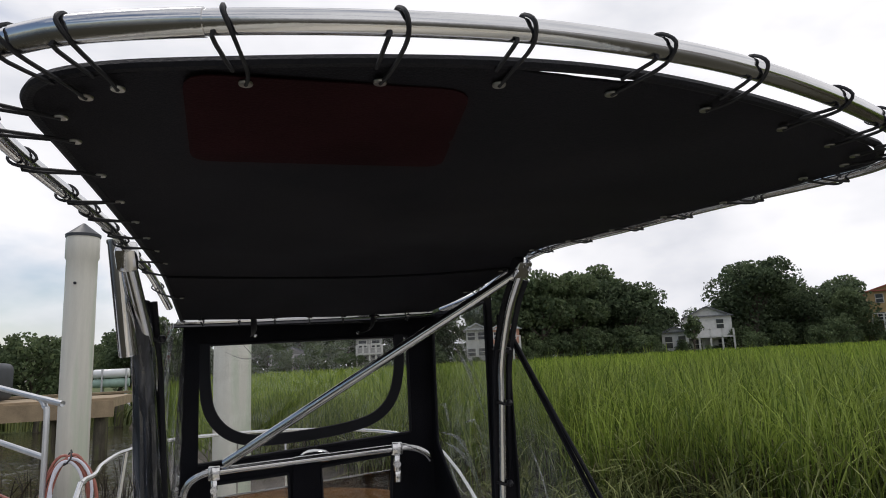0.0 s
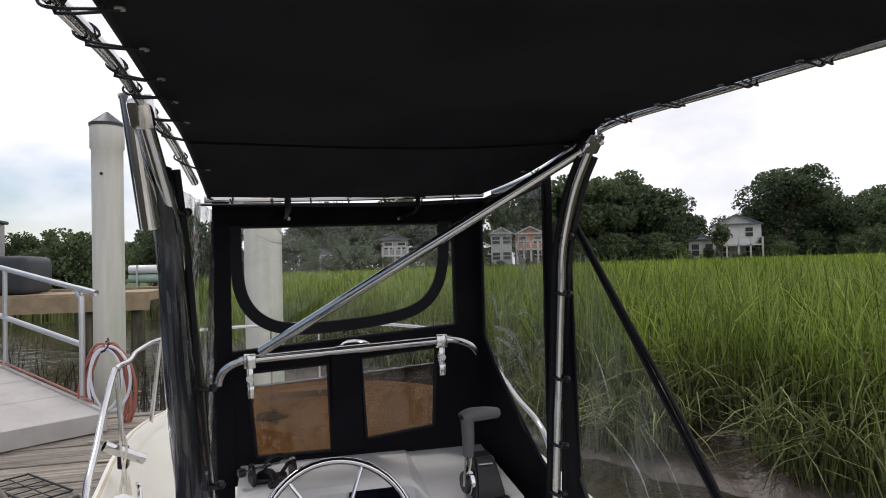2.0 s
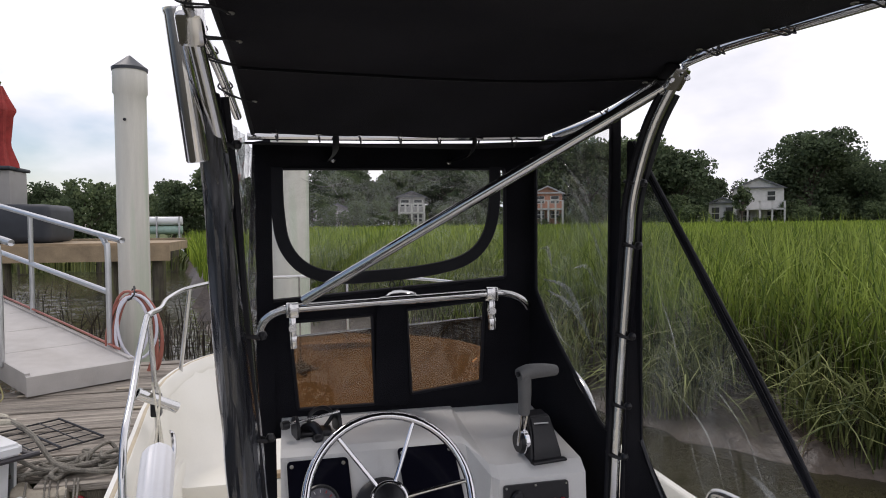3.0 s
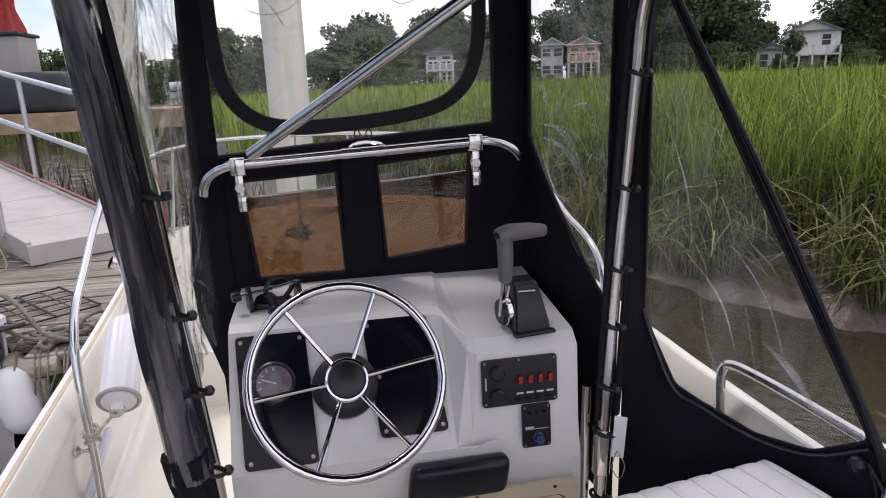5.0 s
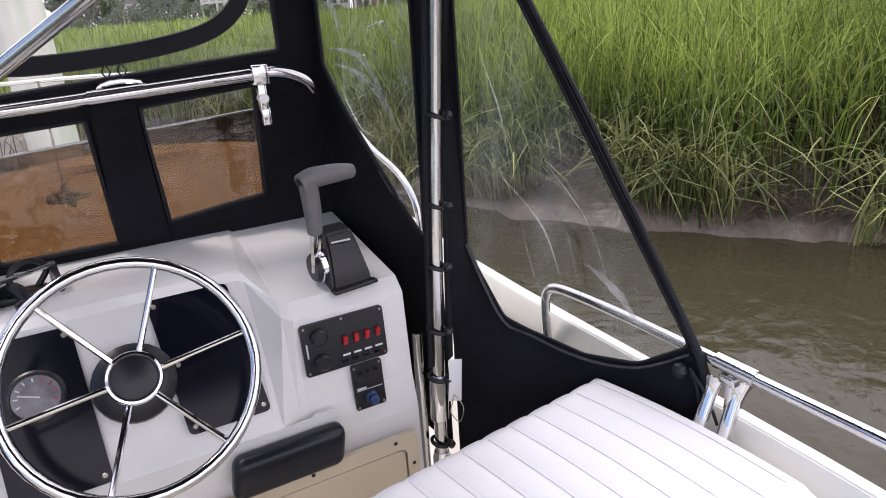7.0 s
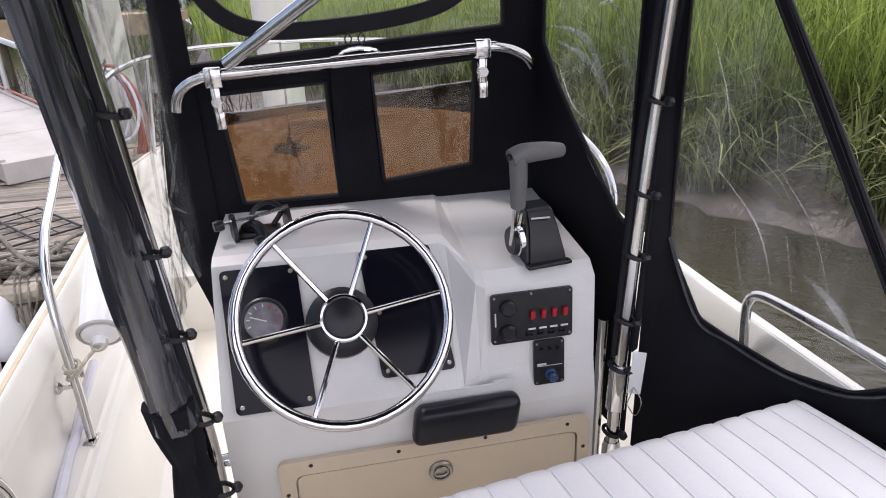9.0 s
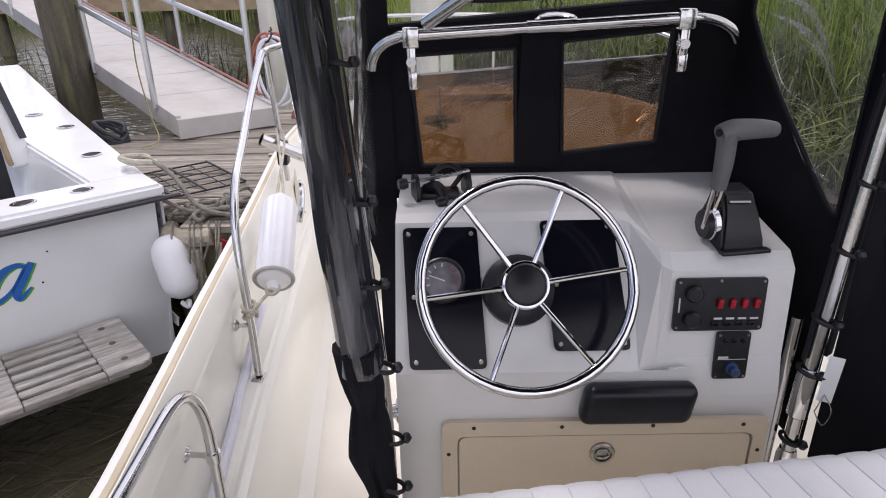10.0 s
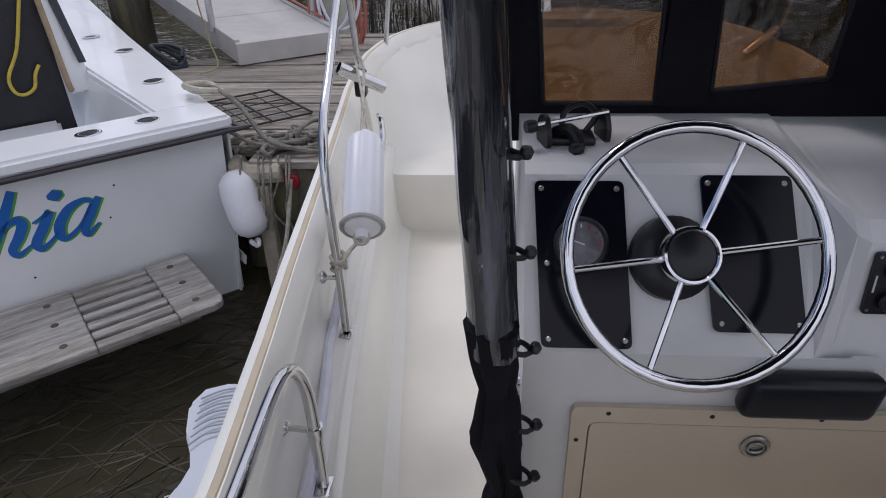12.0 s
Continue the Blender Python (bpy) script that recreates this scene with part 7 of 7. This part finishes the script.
LABELS = ["dense dark green oak at the marsh edge", "mid-green broadleaf tree at the marsh edge", "large rounded dark green live oak", "low bushy green shrub", "slender tree with an open green crown"]
for t, lab in zip(kinds, LABELS):
    tagged(t, lab, "tree", "trees along the far shore")
g = np.random.default_rng(44)
SPOTS = [(2, 23, 62, 1.0), (0, 18.5, 64, 0.95)]
for i, xx in enumerate(np.linspace(19, 36, 15)):
    SPOTS.append((int(g.integers(0, 2)), xx + g.normal(0, 0.5), 61 + g.uniform(0, 6), 0.98 + 0.2 * g.random()))
for i, xx in enumerate(np.linspace(-30, 19, 30)):
    SPOTS.append((int(g.integers(0, 2)), xx + g.normal(0, 0.6), 66 + g.uniform(0, 7), 0.70 + 0.25 * g.random()))
for i, xx in enumerate(np.linspace(-45, 95, 30)):
    SPOTS.append((int(g.integers(0, 2)), xx + g.normal(0, 1.0), 84 + g.uniform(0, 9), 0.92 + 0.3 * g.random()))
SPOTS += [(0, 52, 64, 1.0), (1, 56, 63, 1.0), (0, 60, 61, 1.0), (1, 64, 58, 1.0), (0, 58, 66, 1.1), (2, 48.5, 60, 1.02), (0, 54, 59, 0.85), (0, 45.5, 63, 0.8), (1, 57.5, 57, 0.82), (0, 60, 54, 0.72), (1, 62.5, 62, 1.0), (0, 66, 60, 0.9), (1, 38.5, 60, 0.6), (4, 38.5, 57, 0.78), (3, 53, 54, 0.7), (3, 50, 53, 0.6), (3, 56.5, 51, 0.75), (3, 44, 55, 0.5), (3, 33, 56, 0.55), (3, 60, 48, 0.8), (1, 70, 52, 0.9), (0, 76, 46, 0.9), (2, 84, 40, 0.9), (1, 82, 30, 0.8), (0, 84, 20, 0.9), (1, 84, 8, 0.8), (0, 84, -6, 0.9)]
SPOTS += [(3, -8.4, 28, 0.50), (3, -7.3, 29, 0.42), (3, -9.6, 28.5, 0.40), (0, -5.2, 31, 0.40), (1, -4.0, 30.5, 0.40), (0, -2.6, 33, 0.42), (1, -6.2, 34, 0.38), (0, -12, 34, 0.36), (1, -14, 33, 0.36), (0, -18, 34, 0.36), (1, -22, 32, 0.4), (0, -28, 34, 0.4)]
SPOTS += [(3, xx, 58.0 + g.uniform(0, 3), 0.45 + 0.3 * g.random()) for xx in np.linspace(-24, 66, 44)]
for i, xx in enumerate(np.linspace(-80, -34, 8)):
    SPOTS.append((i % 2, xx, 40 + 6 * g.random(), 0.7))
HOUSES = [(50.6, 60.5, 4.0), (45.6, 60, 2.0), (25.6, 61, 3.0), (23.0, 62.5, 2.0), (11.4, 61.5, 2.4), (76.0, 58, 3.0)]
used = set()
for kind_, xx, yy, s in SPOTS:
    if xx < 1 and yy > 39:
        s *= 0.55
    if yy > 45:
        xx = xx * 1.14 + 1.8
        s *= 1.05 if kind_ != 3 else 1.0
    skip = False
    for hx, hy, hw in HOUSES:
        off = abs(math.atan2(xx, yy + 0.8) - math.atan2(hx, hy + 0.8)) * math.hypot(xx, yy)
        if math.hypot(xx, yy) < math.hypot(hx, hy) + 5 and off < hw / 2 + (1.0 if kind_ == 3 else 2.6):
            skip = True
    if skip and kind_ in (0, 1, 2):
        continue
    if skip:
        s *= 0.55
    m = Matrix.Translation((xx, yy, 0.6)) @ Matrix.Rotation(g.uniform(0, 6.28), 4, "Z")
    if kind_ not in used:
        used.add(kind_)
        t = kinds[kind_]
        t.scale = (s, s, s * g.uniform(0.92, 1.08))
        t.matrix_basis = m @ Matrix.Diagonal((*t.scale, 1))
    else:
        t = copy_thing(kinds[kind_], m)
        t.scale = (s, s, s * g.uniform(0.92, 1.08))

# ---- houses beyond the marsh ----


def house(x, y, z, w, d, h, wall, roof, label, turn=0.0, porch=True, storeys=2, pitch=0.5, stilts=0.0):
    """A shore house: walls, gable roof, windows with frames, porch with posts."""
    t = thing("house", label, "house", (x, y, z), "houses beyond the marsh")
    m = pose(x, y, z, 0, 0, turn)
    zb = stilts
    part("wall", turned(box(-w / 2, w / 2, 0, d, zb, zb + h), m), wall, t, smooth=False)
    r = bmesh.new()
    a = [r.verts.new(m @ Vector(p)) for p in ((-w / 2 - 0.3, -0.4, zb + h), (w / 2 + 0.3, -0.4, zb + h), (0, -0.4, zb + h + w * pitch * 0.5), (-w / 2 - 0.3, d + 0.4, zb + h), (w / 2 + 0.3, d + 0.4, zb + h), (0, d + 0.4, zb + h + w * pitch * 0.5))]
    for f in ((0, 1, 4, 3), (0, 3, 5, 2), (1, 2, 5, 4)):
        r.faces.new([a[i] for i in f])
    part("roof", solid(r, 0.12), roof, t, smooth=False)
    gb = bmesh.new()
    vs = [gb.verts.new(m @ Vector(p)) for p in ((-w / 2, 0.0, zb + h), (w / 2, 0.0, zb + h), (0, 0.0, zb + h + w * pitch * 0.5 - 0.12), (-w / 2, 0.1, zb + h), (w / 2, 0.1, zb + h), (0, 0.1, zb + h + w * pitch * 0.5 - 0.12))]
    for f in ((0, 1, 2), (3, 5, 4), (0, 3, 4, 1), (1, 4, 5, 2), (2, 5, 3, 0)):
        gb.faces.new([vs[i] for i in f])
    part("gable", gb, wall, t, smooth=False)
    for s in range(storeys):
        for k in range(max(2, int(w / 1.8))):
            n_ = max(2, int(w / 1.8))
            cx = -w / 2 + w * (k + 0.5) / n_
            cz = zb + h * (s + 0.35) / storeys
            wf = part("window", turned(box(cx - 0.45, cx + 0.45, -0.06, 0.02, cz, cz + h / storeys * 0.5), m), SIDING, t, smooth=False)
            for kk in (0, 1):
                hh = h / storeys * 0.25
                part("pane", turned(box(cx - 0.38, cx + 0.38, -0.08, -0.05, cz + 0.06 + hh * kk, cz + hh * (kk + 1) - 0.03), m), DARKG, wf, smooth=False)
    if porch:
        part("porch_deck", turned(box(-w / 2, w / 2, -2.2, 0, zb + h * 0.45, zb + h * 0.45 + 0.15), m), SIDING, t, smooth=False)
        part("porch_rail", turned(box(-w / 2, w / 2, -2.2, -2.12, zb + h * 0.45 + 0.85, zb + h * 0.45 + 0.95), m), SIDING, t, smooth=False)
        for k in range(5):
            px = -w / 2 + 0.1 + (w - 0.2) * k / 4
            part("post", turned(box(px - 0.09, px + 0.09, -2.2, -2.02, 0, zb + h * 0.45 + 0.95), m), SIDING, t, smooth=False)
    for k in range(4 if stilts else 0):
        px = -w / 2 + 0.2 + (w - 0.4) * k / 3
        part("stilt", turned(box(px - 0.12, px + 0.12, 0.1, 0.4, -0.5, zb), m), BARK, t, smooth=False)
    return t


house(50.6, 60.5, 0.9, 5.0, 6, 4.4, SIDING, ROOFG, "white two-storey house with a grey roof behind trees", -36)
house(45.6, 60.0, 0.9, 2.8, 4, 2.7, SIDING, ROOFG, "low white wing of a shore house", -36, False, 1)
house(76.0, 58.0, 1.0, 5.0, 7, 6.8, YELLOWS, ROOFR, "tall ochre house with a red roof", -48, True, 3, 0.35)
house(25.6, 61.0, 0.6, 3.0, 5, 3.1, PINKS, ROOFW, "salmon pink house with a pale metal roof", -20, True, 2, 0.55, 0.9)
house(23.0, 62.5, 0.6, 2.2, 4, 3.3, SIDING, ROOFW, "white gabled house beside the pink one", -20, False, 2, 0.7, 0.8)
house(11.4, 61.5, 0.6, 2.6, 5, 3.0, GREYS, ROOFG, "grey timber house seen across the marsh", -10, True, 2, 0.5, 0.6)
house(4.2, 63.0, 0.6, 4.2, 5, 1.6, GREYS, ROOFG, "low grey house among trees", -4, True, 1, 0.4, 0.6)
walkway = thing("boardwalk", "long low weathered boardwalk across the marsh", "boardwalk", (46, 50, 0.5))
BW0, BW1 = Vector((41, 57, 0)), Vector((62, 36, 0))
for i in range(40):
    a, b = BW0.lerp(BW1, i / 40), BW0.lerp(BW1, (i + 0.97) / 40)
    nn = (BW1 - BW0).normalized().cross(Vector((0, 0, 1)))
    part("deck_section", loft([[a - nn * 0.6 + Vector((0, 0, 1.15)), a + nn * 0.6 + Vector((0, 0, 1.15)), a + nn * 0.6 + Vector((0, 0, 1.3)), a - nn * 0.6 + Vector((0, 0, 1.3))], [b - nn * 0.6 + Vector((0, 0, 1.15)), b + nn * 0.6 + Vector((0, 0, 1.15)), b + nn * 0.6 + Vector((0, 0, 1.3)), b - nn * 0.6 + Vector((0, 0, 1.3))]], True), GREYS, walkway, smooth=False)
    part("post", box(a.x - 0.13, a.x + 0.13, a.y - 0.13, a.y + 0.13, -0.2, 1.16), BARK, walkway, smooth=False)
